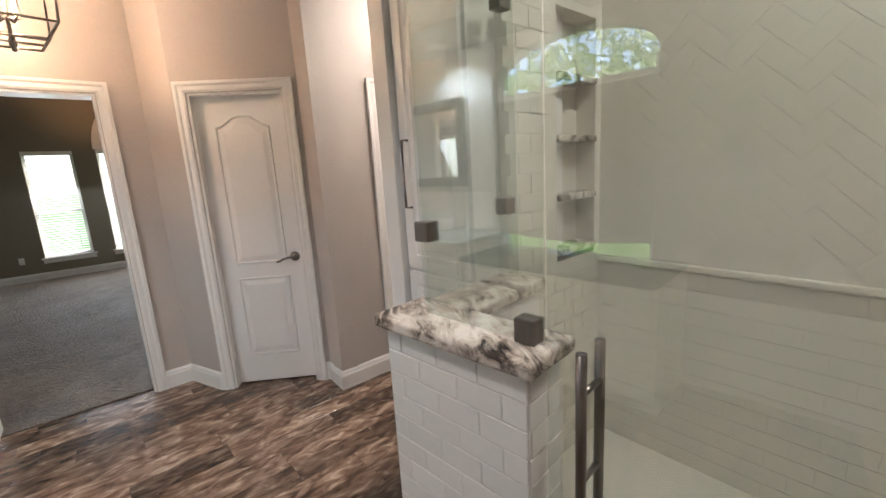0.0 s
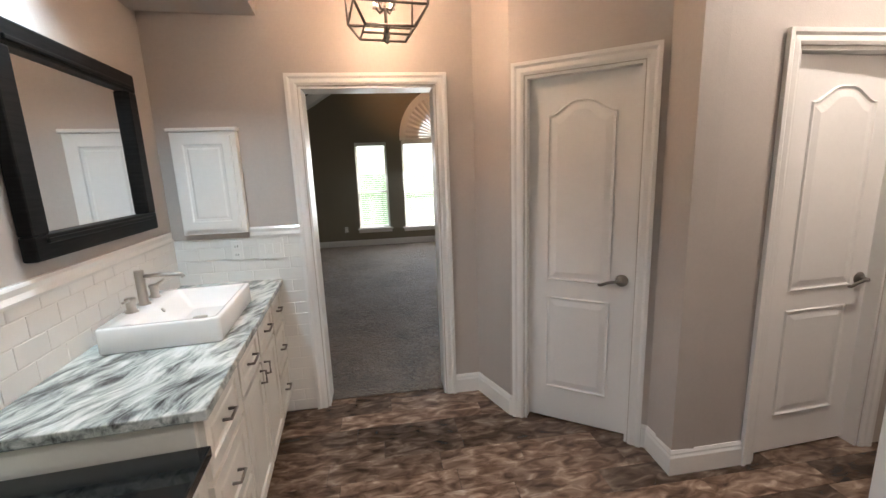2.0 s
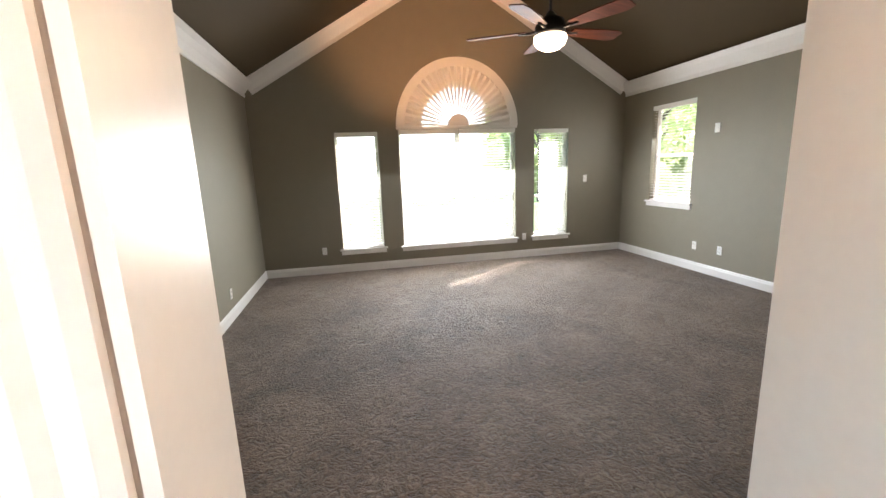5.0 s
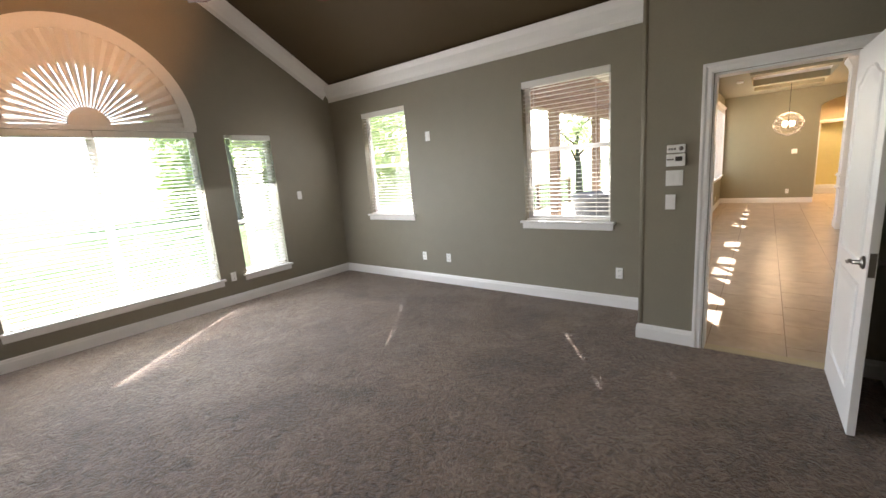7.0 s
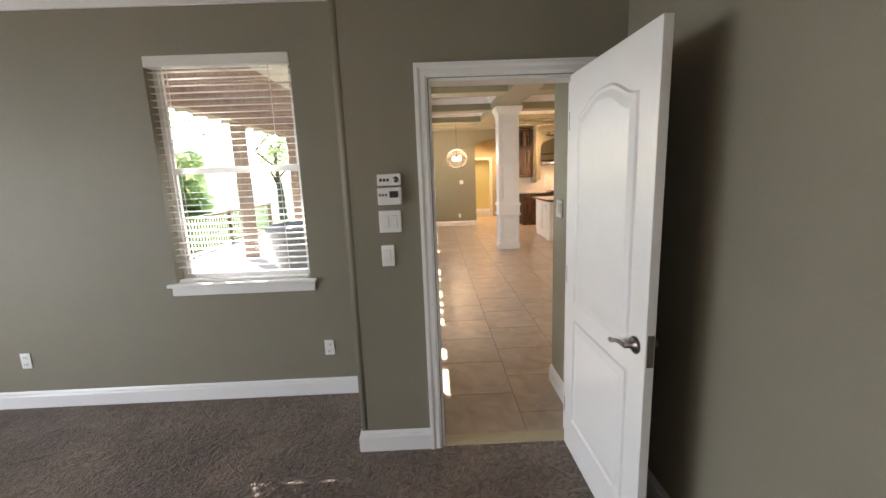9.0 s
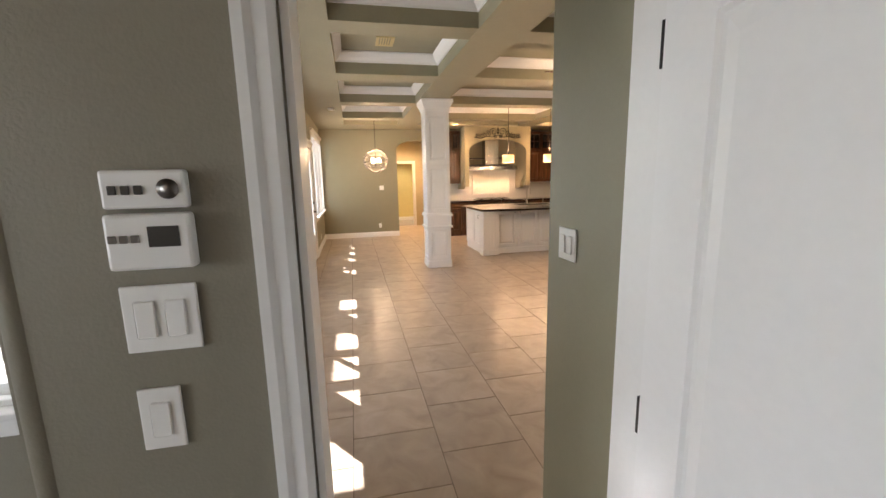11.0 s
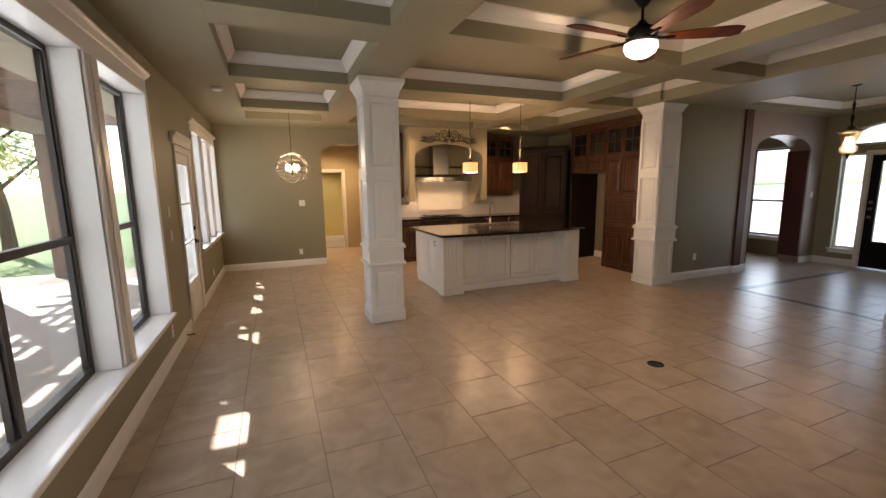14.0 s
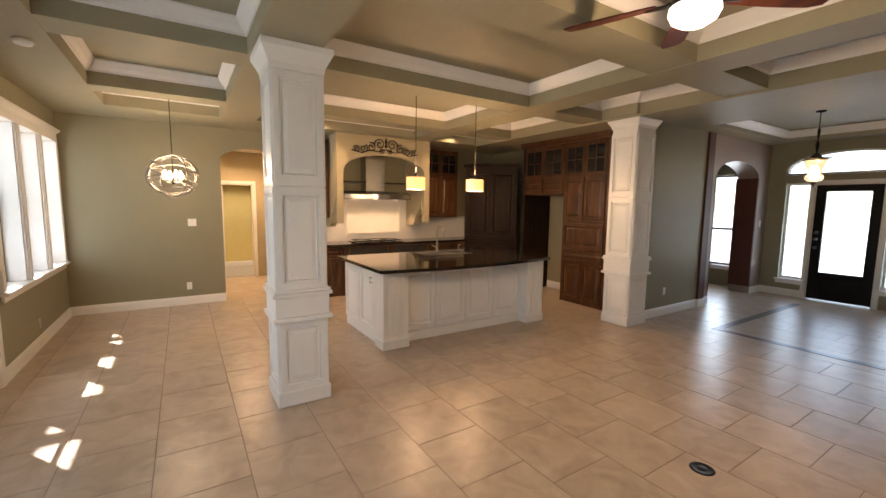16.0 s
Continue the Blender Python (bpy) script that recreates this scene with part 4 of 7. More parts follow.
solid("trim", sweep([(12.83, 5.93, 2.14), (11.79, 5.93, 2.14)], [(0, 0), (0.024, 0), (0.03, 0.06), (0.06, 0.10), (0.06, 0.12), (0, 0.12)]), M["white"], "white crowned head above the deck door", "trim", "structure")

# bedroom door into the hall, opened against the wall
casing("door_frame_bedroom", 0.765, 2.045, frame_m(5.0, 4.50, 0, 90), 0.14, sides=("front", "back"))
leaf = door_leaf("door_bedroom", 0.80, 2.035, frame_m(4.19, 4.535, 0, 1.5), "open white moulded two-panel bedroom door", 0.065, sides=(1, -1), handle_dir=1, hinge_x=0.80)
part("latch_plate", boxes((-0.0025, -0.03, 0.87, 0.001, -0.006, 0.99)), M["dark_nickel"], leaf)
# bathroom doors
casing("door_frame_bath", 0.815, 2.07, frame_m(1.62, 4.10, 0, 180), 0.17, sides=("front", "back"))
AM = frame_m(1.985, 3.766, 0, math.degrees(math.atan2(3.312 - 3.766, 2.62 - 1.985)))
AM2 = AM @ Matrix.Translation((0.68, 0, 0)) @ Matrix.Rotation(math.pi, 4, "Z")
casing("door_frame_closet", 0.59, 2.035, AM2, 0.12)
door_leaf("door_closet", 0.59, 2.025, AM2 @ Matrix.Translation((0, -0.05, 0)), "closed white moulded arch-panel closet door", 0.065, handle_dir=1, hinges=False)
casing("door_frame_toilet", 0.65, 2.02, frame_m(3.72, 3.105, 0, 180), 0.12)
door_leaf("door_toilet", 0.62, 2.0, Matrix.Translation((3.094, 3.14, 0)) @ Matrix.Rotation(radians(3), 4, "Z") @ Matrix.Translation((0.62, 0, 0)) @ Matrix.Rotation(math.pi, 4, "Z"), "white moulded toilet room door standing ajar", 0.06, handle_dir=1, hinge_x=0.622)

# front door with sidelights and transom
t = thing("door_front", "dark wood front door with a tall glass light", "door", frame_m(9.58, -5.1, 0, 0), kind="structure")
part("leaf", boxes((0, -0.06, 0.02, 0.15, -0.01, 2.07), (0.73, -0.06, 0.02, 0.88, -0.01, 2.07), (0.15, -0.06, 0.02, 0.73, -0.01, 0.51), (0.15, -0.06, 1.95, 0.73, -0.01, 2.07)), M["black_wood"], t)
bm = bmesh.new()
inset_panel(bm, 0.16, 0.12, 0.72, 0.44, -0.01, 1)
bmesh.ops.recalc_face_normals(bm, faces=bm.faces[:])
part("panel", bm, M["black_wood"], t)
p = part("pane", boxes((0.15, -0.038, 0.51, 0.73, -0.032, 1.95)), M["window_glass"], t)
p.visible_shadow = False
for z in (0.95, 1.10, 1.22):
    part("door_handle" if z < 1 else "deadbolt", lathe([(0, 0), (0.03, 0), (0.03, 0.01), (0.014, 0.014), (0.024, 0.04), (0.0, 0.05)], 16, Matrix.Translation((0.81, -0.01, z)) @ Matrix.Rotation(-math.pi / 2, 4, "X")), M["dark_nickel"], t)
casing("door_frame_front", 0.88, 2.08, frame_m(9.58, -5.1, 0, 0), 0.16, material=M["white"])
window("window_20", frame_m(10.53, -5.1, 0, 0), 0.36, 0.32, 2.11, label="tall sidelight beside the front door", meet=False)
window("window_21", frame_m(9.15, -5.1, 0, 0), 0.36, 0.32, 2.11, label="tall sidelight beside the front door", meet=False)
window("window_22", frame_m(11.55, -5.1, 0, 0), 0.95, 0.43, 2.32, label="tall dining room window", mid=1.2, frame=BF)

# ---- outdoors ----
bm = bmesh.new()
for k in range(34):
    y = 6.15 + k * 0.145
    box(bm, 5.85, y, -0.17, 17.5, y + 0.138, -0.13)
solid("deck", bm, M["deck"], "weathered wooden deck boards outside the windows", "deck", "structure")
# added pale ground: stands in for the glare seen through the front door
solid("bright_front_ground", boxes((-60.0, -390.0, -0.5, 120.0, -5.3, -0.14)), M["added_ground"], "pale ground added outside the front door for a bright view", "path", "structure")
solid("deck_rim", boxes((5.85, 6.13, -0.5, 17.5, 11.07, -0.171)), M["deck"], "weathered wooden deck frame", "deck", "structure")


def railing(p0, p1):
    a, b = Vector((*p0, 0)), Vector((*p1, 0))
    length = (b - a).length
    t = thing("deck_railing", "dark metal deck railing with thin balusters", "railing", Matrix.Translation(a) @ Matrix.Rotation(math.atan2((b - a).y, (b - a).x), 4, "Z"))
    part("top_rail", bevelled(0, -0.03, 0.74, length, 0.03, 0.79, 0.005), M["porch_wood"], t)
    part("bottom_rail", bevelled(0, -0.02, -0.05, length, 0.02, -0.01, 0.004), M["porch_wood"], t)
    me = mesh_of(boxes((-0.011, -0.011, -0.05, 0.011, 0.011, 0.75)), "baluster")
    me.materials.append(M["black_metal"])
    n = int(length / 0.13)
    for k in range(n):
        ob = new("baluster", me)
        ob.parent = t
        ob.location = (0.06 + k * 0.13, 0, 0)
    for s in (0.0, length / 2, length):
        part("rail_post", bevelled(s - 0.045, -0.045, -0.129, s + 0.045, 0.045, 0.85, 0.006), M["porch_wood"], t)


railing((6.0, 11.0), (11.5, 11.0))
railing((11.6, 11.0), (17.3, 11.0))
pg = thing("pergola", "brown stained timber pergola over the deck", "pergola")
for x in (8.3, 11.4, 14.6, 17.2):
    part("post", bevelled(x - 0.11, 9.0, -0.13, x + 0.11, 9.22, 2.72, 0.015), M["porch_wood"], pg)
part("beam", bevelled(5.9, 9.0, 2.72, 17.5, 9.22, 2.98, 0.01), M["porch_wood"], pg)
for k in range(20):
    part("rafter", boxes((6.0 + k * 0.6, 6.62, 2.98, 6.05 + k * 0.6, 10.3, 3.13)), M["porch_wood"], pg)
for k in range(12):
    part("slat", boxes((7.7, 7.92 + k * 0.19, 3.131, 17.4, 7.99 + k * 0.19, 3.18)), M["porch_wood"], pg)
# unseen boards added to narrow the sun patches on the great-room floor
for y0, y1 in ((7.60, 7.74), (7.77, 7.90)):
    part("shade_board", boxes((6.0, y0, 3.131, 17.4, y1, 3.17)), M["porch_wood"], pg)
solid("porch_ceiling", boxes((5.85, 6.14, 2.72, 17.5, 7.08, 2.80)), M["stone_wall"], "pale boarded porch ceiling", "ceiling", "structure")

rng = random.Random(4)


def tree(x, y, h, r, seed, leaves=2600):
    g = random.Random(seed)
    t = thing("tree", "leafy green oak tree on the lawn", "tree", Matrix.Translation((x, y, -0.5)), "garden trees")
    tr = bmesh.new()
    top = h * 0.55
    for pts, r0 in [([(0, 0, 0), (0.08, 0.05, top * 0.4), (-0.05, 0.1, top * 0.75), (0.1, 0, top)], 0.22)] + [([(0.02, 0.05, top * (0.45 + 0.12 * k)), (g.uniform(-1, 1) * r * 0.3, g.uniform(-1, 1) * r * 0.3, top * (0.75 + 0.08 * k)), (g.uniform(-1, 1) * r * 0.7, g.uniform(-1, 1) * r * 0.7, top * (0.95 + 0.12 * k))], 0.10) for k in range(5)]:
        rings = []
        for i, q in enumerate(pts):
            rr = r0 * (1 - 0.75 * i / (len(pts) - 1))
            rings.append([tr.verts.new((q[0] + rr * math.cos(a * math.pi / 4), q[1] + rr * math.sin(a * math.pi / 4), q[2])) for a in range(8)])
        for a, b in zip(rings, rings[1:]):
            for k in range(8):
                tr.faces.new((a[k], a[(k + 1) % 8], b[(k + 1) % 8], b[k]))
    part("trunk", tr, M["bark"], t)
    clumps = [(g.gauss(0, r * 0.45), g.gauss(0, r * 0.45), h * g.uniform(0.32, 1.0), g.uniform(0.5, 1.1) * r * 0.36) for _ in range(26)]
    verts, faces = [], []
    for k in range(leaves):
        cx, cy, cz, cr = clumps[k % len(clumps)]
        p = Vector((g.gauss(0, 1), g.gauss(0, 1), g.gauss(0, 0.75)))
        p = Vector((cx, cy, cz)) + p.normalized() * cr * g.random() ** 0.4
        a = Vector((g.gauss(0, 1), g.gauss(0, 1), g.gauss(0, 1))).normalized()
        b = a.orthogonal().normalized()
        s = g.uniform(0.07, 0.15)
        i = len(verts)
        verts += [p - a * s, p + b * s * 0.5, p + a * s, p - b * s * 0.5]
        faces.append((i, i + 1, i + 2, i + 3))
    me = bpy.data.meshes.new("crown")
    me.from_pydata([tuple(v) for v in verts], [], faces)
    me.materials.append(M["leaf"])
    ob = new("crown", me)
    ob.parent = t
    return t


for i, (x, y, h, r) in enumerate([(10.8, 16.5, 7, 3.2), (13.5, 19.5, 8, 3.6), (17.5, 17, 7.5, 3.4), (22, 20, 8, 3.8), (15, 25, 9, 4.2), (11.5, 26, 9, 4.2), (24, 13, 7, 3.0), (28, 26, 10, 4.5), (-10.5, 0.5, 7, 3.4), (-11.0, 5.5, 7, 3.2), (-9.5, -4.5, 7, 3.2), (5.5, -21.0, 8, 3.8)]):
    tree(x, y, h, r, 100 + i)
g = random.Random(9)
verts, faces = [], []
for k in range(16000):
    a = (g.uniform(-0.05, 0.22) if k % 3 == 0 else g.uniform(0.86, 1.38) if k % 3 == 1 else g.uniform(0.58, 0.86)) if k % 5 else g.uniform(2.7, 3.9)
    d = g.uniform(30, 40)
    p = Vector((6 + d * math.cos(a), 4 + d * math.sin(a), -0.5 + (4.2 if 0.22 < a < 0.86 else 9) * g.random() ** 1.2))
    u = Vector((g.gauss(0, 1), g.gauss(0, 1), g.gauss(0, 1))).normalized()
    b = u.orthogonal().normalized()
    s = g.uniform(0.35, 0.7)
    i = len(verts)
    verts += [p - u * s, p + b * s * 0.6, p + u * s, p - b * s * 0.6]
    faces.append((i, i + 1, i + 2, i + 3))
me = bpy.data.meshes.new("far_woods")
me.from_pydata([tuple(v) for v in verts], [], faces)
me.materials.append(M["leaf"])
tagged(new("far_woods", me), "distant green woods beyond the lawn", "woods", "", "stuff")
pot = thing("planter", "large blue-grey glazed planter on the deck", "planter", Matrix.Translation((9.35, 7.45, -0.13)) @ Matrix.Diagonal((1.3, 1.3, 1.35, 1)))
part("pot", lathe([(0.17, 0), (0.2, 0.02), (0.24, 0.2), (0.31, 0.55), (0.33, 0.66), (0.36, 0.68), (0.36, 0.74), (0.33, 0.75), (0.30, 0.68), (0.0, 0.66)], 28), M["pot"], pot)

# ---- bathroom ----
def pull(parent, pts, r=0.006, material=None):
    return part("handle", tube(pts, r, 6), material or M["dark_nickel"], parent, "pewter bar pull")


def raised_front(bm, x0, z0, x1, z1, y, sg, rail=0.05):
    """A raised-panel front: frame, deep groove and a fielded centre."""
    rings = []
    for d, h in ((0, 0), (0.003, 0.022), (rail, 0.022), (rail + 0.007, 0.003), (rail + 0.020, 0.003), (rail + 0.046, 0.019)):
        d = min(d, (x1 - x0) * 0.46, (z1 - z0) * 0.46)
        rings.append([bm.verts.new((x, y + sg * h, z)) for x, z in ((x0 + d, z0 + d), (x1 - d, z0 + d), (x1 - d, z1 - d), (x0 + d, z1 - d))])
    for p, q in zip(rings, rings[1:]):
        for j in range(4):
            bm.faces.new((p[j], p[(j + 1) % 4], q[(j + 1) % 4], q[j]))
    bm.faces.new(rings[-1])
    bmesh.ops.recalc_face_normals(bm, faces=bm.faces[:])
    return bm


def shaker(bm, x0, z0, x1, z1, y, sg, rail=0.05):
    """A framed flat panel front: local x-z rectangle at y facing sg."""
    a = [(x0, z0), (x1, z0), (x1, z1), (x0, z1)]
    def ins(d):
        return [(x0 + d, z0 + d), (x1 - d, z0 + d), (x1 - d, z1 - d), (x0 + d, z1 - d)]
    rings = [[bm.verts.new((x, y + sg * h, z)) for x, z in ins(d)] for d, h in ((0, 0), (0.002, 0.018), (rail, 0.018), (rail + 0.006, 0.011), (rail + 0.02, 0.009), (rail + 0.03, 0.013))]
    for p, q in zip(rings, rings[1:]):
        for j in range(4):
            bm.faces.new((p[j], p[(j + 1) % 4], q[(j + 1) % 4], q[j]))
    bm.faces.new(rings[-1])
    bmesh.ops.recalc_face_normals(bm, faces=bm.faces[:])
    return bm


# the vanity's fronts face local +y after this turn: x runs along the wall
VF = VM @ Matrix.Rotation(-math.pi / 2, 4, "Z")      # local x along the wall away from the corner, y out of the wall
van = thing("vanity_cabinet", "cream painted vanity cabinet with drawers and doors under granite", "vanity", VF)
part("body", boxes((0.0, 0.002, 0.10, 1.54, 0.555, 0.884), (0.0, 0.002, 0.0, 1.54, 0.49, 0.10)), M["cream"], van)
for x0, x1 in ((0.04, 0.36), (1.13, 1.52)):
    for z0, z1 in ((0.13, 0.38), (0.40, 0.64), (0.66, 0.87)):
        d = part("drawer", shaker(bmesh.new(), x0, z0, x1, z1, 0.556, 1, 0.045), M["cream"], van)
        xc, zc = (x0 + x1) / 2, (z0 + z1) / 2
        pull(d, [(xc - 0.035, 0.573, zc), (xc - 0.035, 0.60, zc), (xc + 0.035, 0.60, zc), (xc + 0.035, 0.573, zc)])
for x0, x1, hx in ((0.38, 0.74, 0.70), (0.76, 1.11, 0.80)):
    d = part("drawer", shaker(bmesh.new(), x0, 0.70, x1, 0.87, 0.556, 1, 0.04), M["cream"], van)
    xc = (x0 + x1) / 2
    pull(d, [(xc - 0.05, 0.573, 0.785), (xc - 0.05, 0.60, 0.785), (xc + 0.05, 0.60, 0.785), (xc + 0.05, 0.573, 0.785)])
    d = part("door", shaker(bmesh.new(), x0, 0.13, x1, 0.68, 0.556, 1, 0.05), M["cream"], van)
    pull(d, [(hx, 0.573, 0.60), (hx, 0.60, 0.60), (hx, 0.60, 0.66), (hx, 0.573, 0.66)])
solid("vanity_countertop", bevelled(-0.06, 0.002, 0.885, 1.56, 0.60, 0.92, 0.005), M["granite_grey"], "polished grey-green veined granite countertop", "countertop", m=VF)
desk = thing("makeup_desk", "lower cream desk cabinet with a polished black top", "desk", VF)
part("body", boxes((1.562, 0.002, 0.10, 2.95, 0.555, 0.774), (1.562, 0.002, 0, 2.95, 0.49, 0.10)), M["cream"], desk)
part("top", bevelled(1.562, 0.002, 0.775, 2.95, 0.60, 0.81, 0.004), M["desk_black"], desk, "polished black top")
for x0, x1 in ((1.58, 2.0), (2.02, 2.46), (2.48, 2.92)):
    d = part("drawer", shaker(bmesh.new(), x0, 0.55, x1, 0.76, 0.556, 1, 0.045), M["cream"], desk)
    xc = (x0 + x1) / 2
    pull(d, [(xc - 0.035, 0.573, 0.655), (xc - 0.035, 0.60, 0.655), (xc + 0.035, 0.60, 0.655), (xc + 0.035, 0.573, 0.655)])
    part("door", shaker(bmesh.new(), x0, 0.13, x1, 0.53, 0.556, 1, 0.05), M["cream"], desk)

# vessel sink: a rectangular trough with a flat tap deck behind
sink = thing("vessel_sink", "white rectangular porcelain vessel sink on the granite", "sink", VF @ Matrix.Translation((0.495, 0.08, 0.921)))
bm = bmesh.new()
L, D, H = 0.55, 0.43, 0.10
def rect(x0, y0, x1, y1, z, r=0.02):
    pts = []
    for cx, cy, a0 in ((x1 - r, y1 - r, 0), (x0 + r, y1 - r, 90), (x0 + r, y0 + r, 180), (x1 - r, y0 + r, 270)):
        for k in range(5):
            a = radians(a0 + 22.5 * k)
            pts.append(bm.verts.new((cx + r * math.cos(a), cy + r * math.sin(a), z)))
    return pts
rings = [rect(0.004, 0.004, L - 0.004, D - 0.004, 0), rect(0, 0, L, D, 0.006), rect(0, 0, L, D, H - 0.006), rect(0.004, 0.004, L - 0.004, D - 0.004, H), rect(0.026, 0.105, L - 0.026, D - 0.022, H), rect(0.032, 0.112, L - 0.032, D - 0.028, H - 0.008), rect(0.075, 0.16, L - 0.075, D - 0.055, 0.03), rect(0.12, 0.20, L - 0.12, D - 0.09, 0.022)]
for a, b in zip(rings, rings[1:]):
    for j in range(20):
        f = bm.faces.new((a[j], a[(j + 1) % 20], b[(j + 1) % 20], b[j]))
        f.smooth = True
bm.faces.new(rings[-1])
bm.faces.new(rings[0][::-1])
part("basin", bm, M["porcelain"], sink)
part("drain", lathe([(0.0, 0.0), (0.03, 0), (0.03, 0.004), (0.022, 0.006), (0, 0.004)], 20, Matrix.Translation((L / 2, 0.27, 0.023))), M["nickel"], sink, "brushed nickel drain")
part("overflow", lathe([(0.0, 0.0), (0.011, 0), (0.011, 0.003), (0.0, 0.003)], 14, Matrix.Translation((L / 2, 0.128, 0.075)) @ Matrix.Rotation(radians(-60), 4, "X")), M["nickel"], sink)
fau = thing("faucet", "brushed nickel three-piece faucet on the sink deck", "faucet", VF @ Matrix.Translation((0.735, 0.125, 1.022)))
part("body", lathe([(0.027, 0), (0.027, 0.006), (0.019, 0.010), (0.019, 0.15), (0.017, 0.153), (0, 0.153)], 20), M["nickel"], fau)
part("spout", tube([(0, 0.015, 0.125), (0, 0.08, 0.127), (0, 0.165, 0.122), (0, 0.172, 0.108)], 0.0095, 10), M["nickel"], fau)
for sx in (-0.11, 0.11):
    v = part("valve", lathe([(0.024, 0), (0.024, 0.006), (0.017, 0.01), (0.018, 0.045), (0.02, 0.047), (0.02, 0.06), (0, 0.061)], 18, Matrix.Translation((sx, 0, 0))), M["nickel"], fau)
    part("lever", tube([(sx, 0, 0.053), (sx * 1.5, 0.01, 0.06), (sx * 1.75, 0.012, 0.063)], 0.0055), M["nickel"], v)

mir = thing("wall_mirror", "large mirror in a wide black wooden frame", "mirror", VF @ Matrix.Translation((0.275, 0.004, 1.31)))
MW, MH, FW = 0.90, 0.765, 0.085
for x0, z0, x1, z1 in ((0, 0, MW, FW), (0, MH - FW, MW, MH), (0, FW, FW, MH - FW), (MW - FW, FW, MW, MH - FW)):
    part("frame", bevelled(x0, 0, z0, x1, 0.045, z1, 0.008), M["black_wood"], mir)
for x0, z0, x1, z1 in ((FW - 0.03, FW - 0.03, MW - FW + 0.03, FW - 0.012), (FW - 0.03, MH - FW + 0.012, MW - FW + 0.03, MH - FW + 0.03)):
    part("bead", bevelled(x0, 0.044, z0, x1, 0.055, z1, 0.005), M["black_wood"], mir)
part("glass", boxes((FW - 0.005, 0.006, FW - 0.005, MW - FW + 0.005, 0.012, MH - FW + 0.005)), M["mirror"], mir, "silvered mirror glass")

med = thing("medicine_cabinet", "white recessed medicine cabinet with a panelled door", "cabinet", frame_m(0.442, 4.098, 1.232, 180))
part("body", bevelled(0, 0.0, 0, 0.355, 0.05, 0.59, 0.004), M["white"], med)
d = part("door", shaker(bmesh.new(), 0.025, 0.03, 0.33, 0.565, 0.051, 1, 0.045), M["white"], med)
part("crown", bevelled(-0.012, 0.0, 0.591, 0.367, 0.065, 0.612, 0.006), M["white"], med)


def plate(name, label, category, m, w, h, kind):
    """A wall plate: local x-z, y out of the wall."""
    t = thing(name, label, category, m)
    part("plate", bevelled(-w / 2, 0.0005, -h / 2, w / 2, 0.007, h / 2, 0.003), M["plastic"], t)
    if kind == "outlet":
        for dz in (-0.026, 0.026):
            s = part("socket", bevelled(-0.017, 0.007, dz - 0.017, 0.017, 0.010, dz + 0.017, 0.002, 1), M["plastic"], t)
            part("slot", boxes((-0.009, 0.0095, dz - 0.006, -0.006, 0.0108, dz + 0.006), (0.006, 0.0095, dz - 0.006, 0.009, 0.0108, dz + 0.006)), M["dark_gap"], s)
    elif kind:
        n = int(kind)
        for k in range(n):
            cx = (k - (n - 1) / 2) * 0.046
            part("rocker", bevelled(cx - 0.016, 0.007, -0.033, cx + 0.016, 0.0115, 0.033, 0.003, 1), M["plastic"], t)
    return t


def outlet(m, label="white duplex outlet on the wall"):
    return plate("outlet", label, "outlet", m, 0.07, 0.115, "outlet")


outlet(frame_m(0.357, 4.086, 1.12, 180), "white duplex outlet on the tiled wainscot")
plate("light_switch", "white triple switch on the tiled wainscot", "light switch", frame_m(0.554, 4.086, 1.12, 180), 0.155, 0.13, "3")

# wainscot caps
solid("trim", sweep([(0.735, 4.099, 1.195), (0.442, 4.099, 1.195)], [(0, 0), (0.02, 0), (0.024, 0.012), (0.016, 0.03), (0.02, 0.05), (0.014, 0.062), (0, 0.062)]), M["tile_white"], "white glazed tile cap moulding", "tile trim", "structure")
solid("trim", sweep([(0.0, -0.05, 1.195), (0.0, -1.44, 1.195)], [(0, 0), (0.02, 0), (0.024, 0.012), (0.016, 0.03), (0.02, 0.05), (0.014, 0.062), (0, 0.062)]), M["tile_white"], "white glazed tile cap moulding", "tile trim", "structure", VM)

# lantern
lan = thing("lantern_chandelier", "pewter cage lantern with lit candle bulbs", "chandelier", frame_m(1.33, 3.60, 2.19, 8))
W0, W1, Z0, Z1 = 0.165, 0.19, 0.05, 0.56
for sx in (-1, 1):
    for sy in (-1, 1):
        part("upright", tube([(sx * 0.115, sy * 0.115, 0.02), (sx * W0, sy * W0, 0.10), (sx * W1, sy * W1, Z1), (sx * 0.05, sy * 0.05, 0.72)], 0.0065, 6), M["dark_nickel"], lan)
for z, w in ((0.02, 0.115), (0.10, W0), (Z1, W1)):
    part("hoop", tube([(-w, -w, z), (w, -w, z), (w, w, z), (-w, w, z)], 0.0065, 6, True), M["dark_nickel"], lan)
part("cross_bar", tube([(-0.115, 0, 0.02), (0.115, 0, 0.02)], 0.006, 6), M["dark_nickel"], lan)
part("cross_bar", tube([(0, -0.115, 0.02), (0, 0.115, 0.02)], 0.006, 6), M["dark_nickel"], lan)
part("finial", lathe([(0, -0.03), (0.012, -0.022), (0.008, -0.01), (0.016, 0.0), (0.016, 0.02), (0.008, 0.05), (0.008, 0.72), (0.0, 0.72)], 12), M["dark_nickel"], lan)
part("rod", lathe([(0.006, 0.70), (0.006, 0.80), (0.06, 0.805), (0.06, 0.81), (0, 0.81)], 12), M["dark_nickel"], lan)
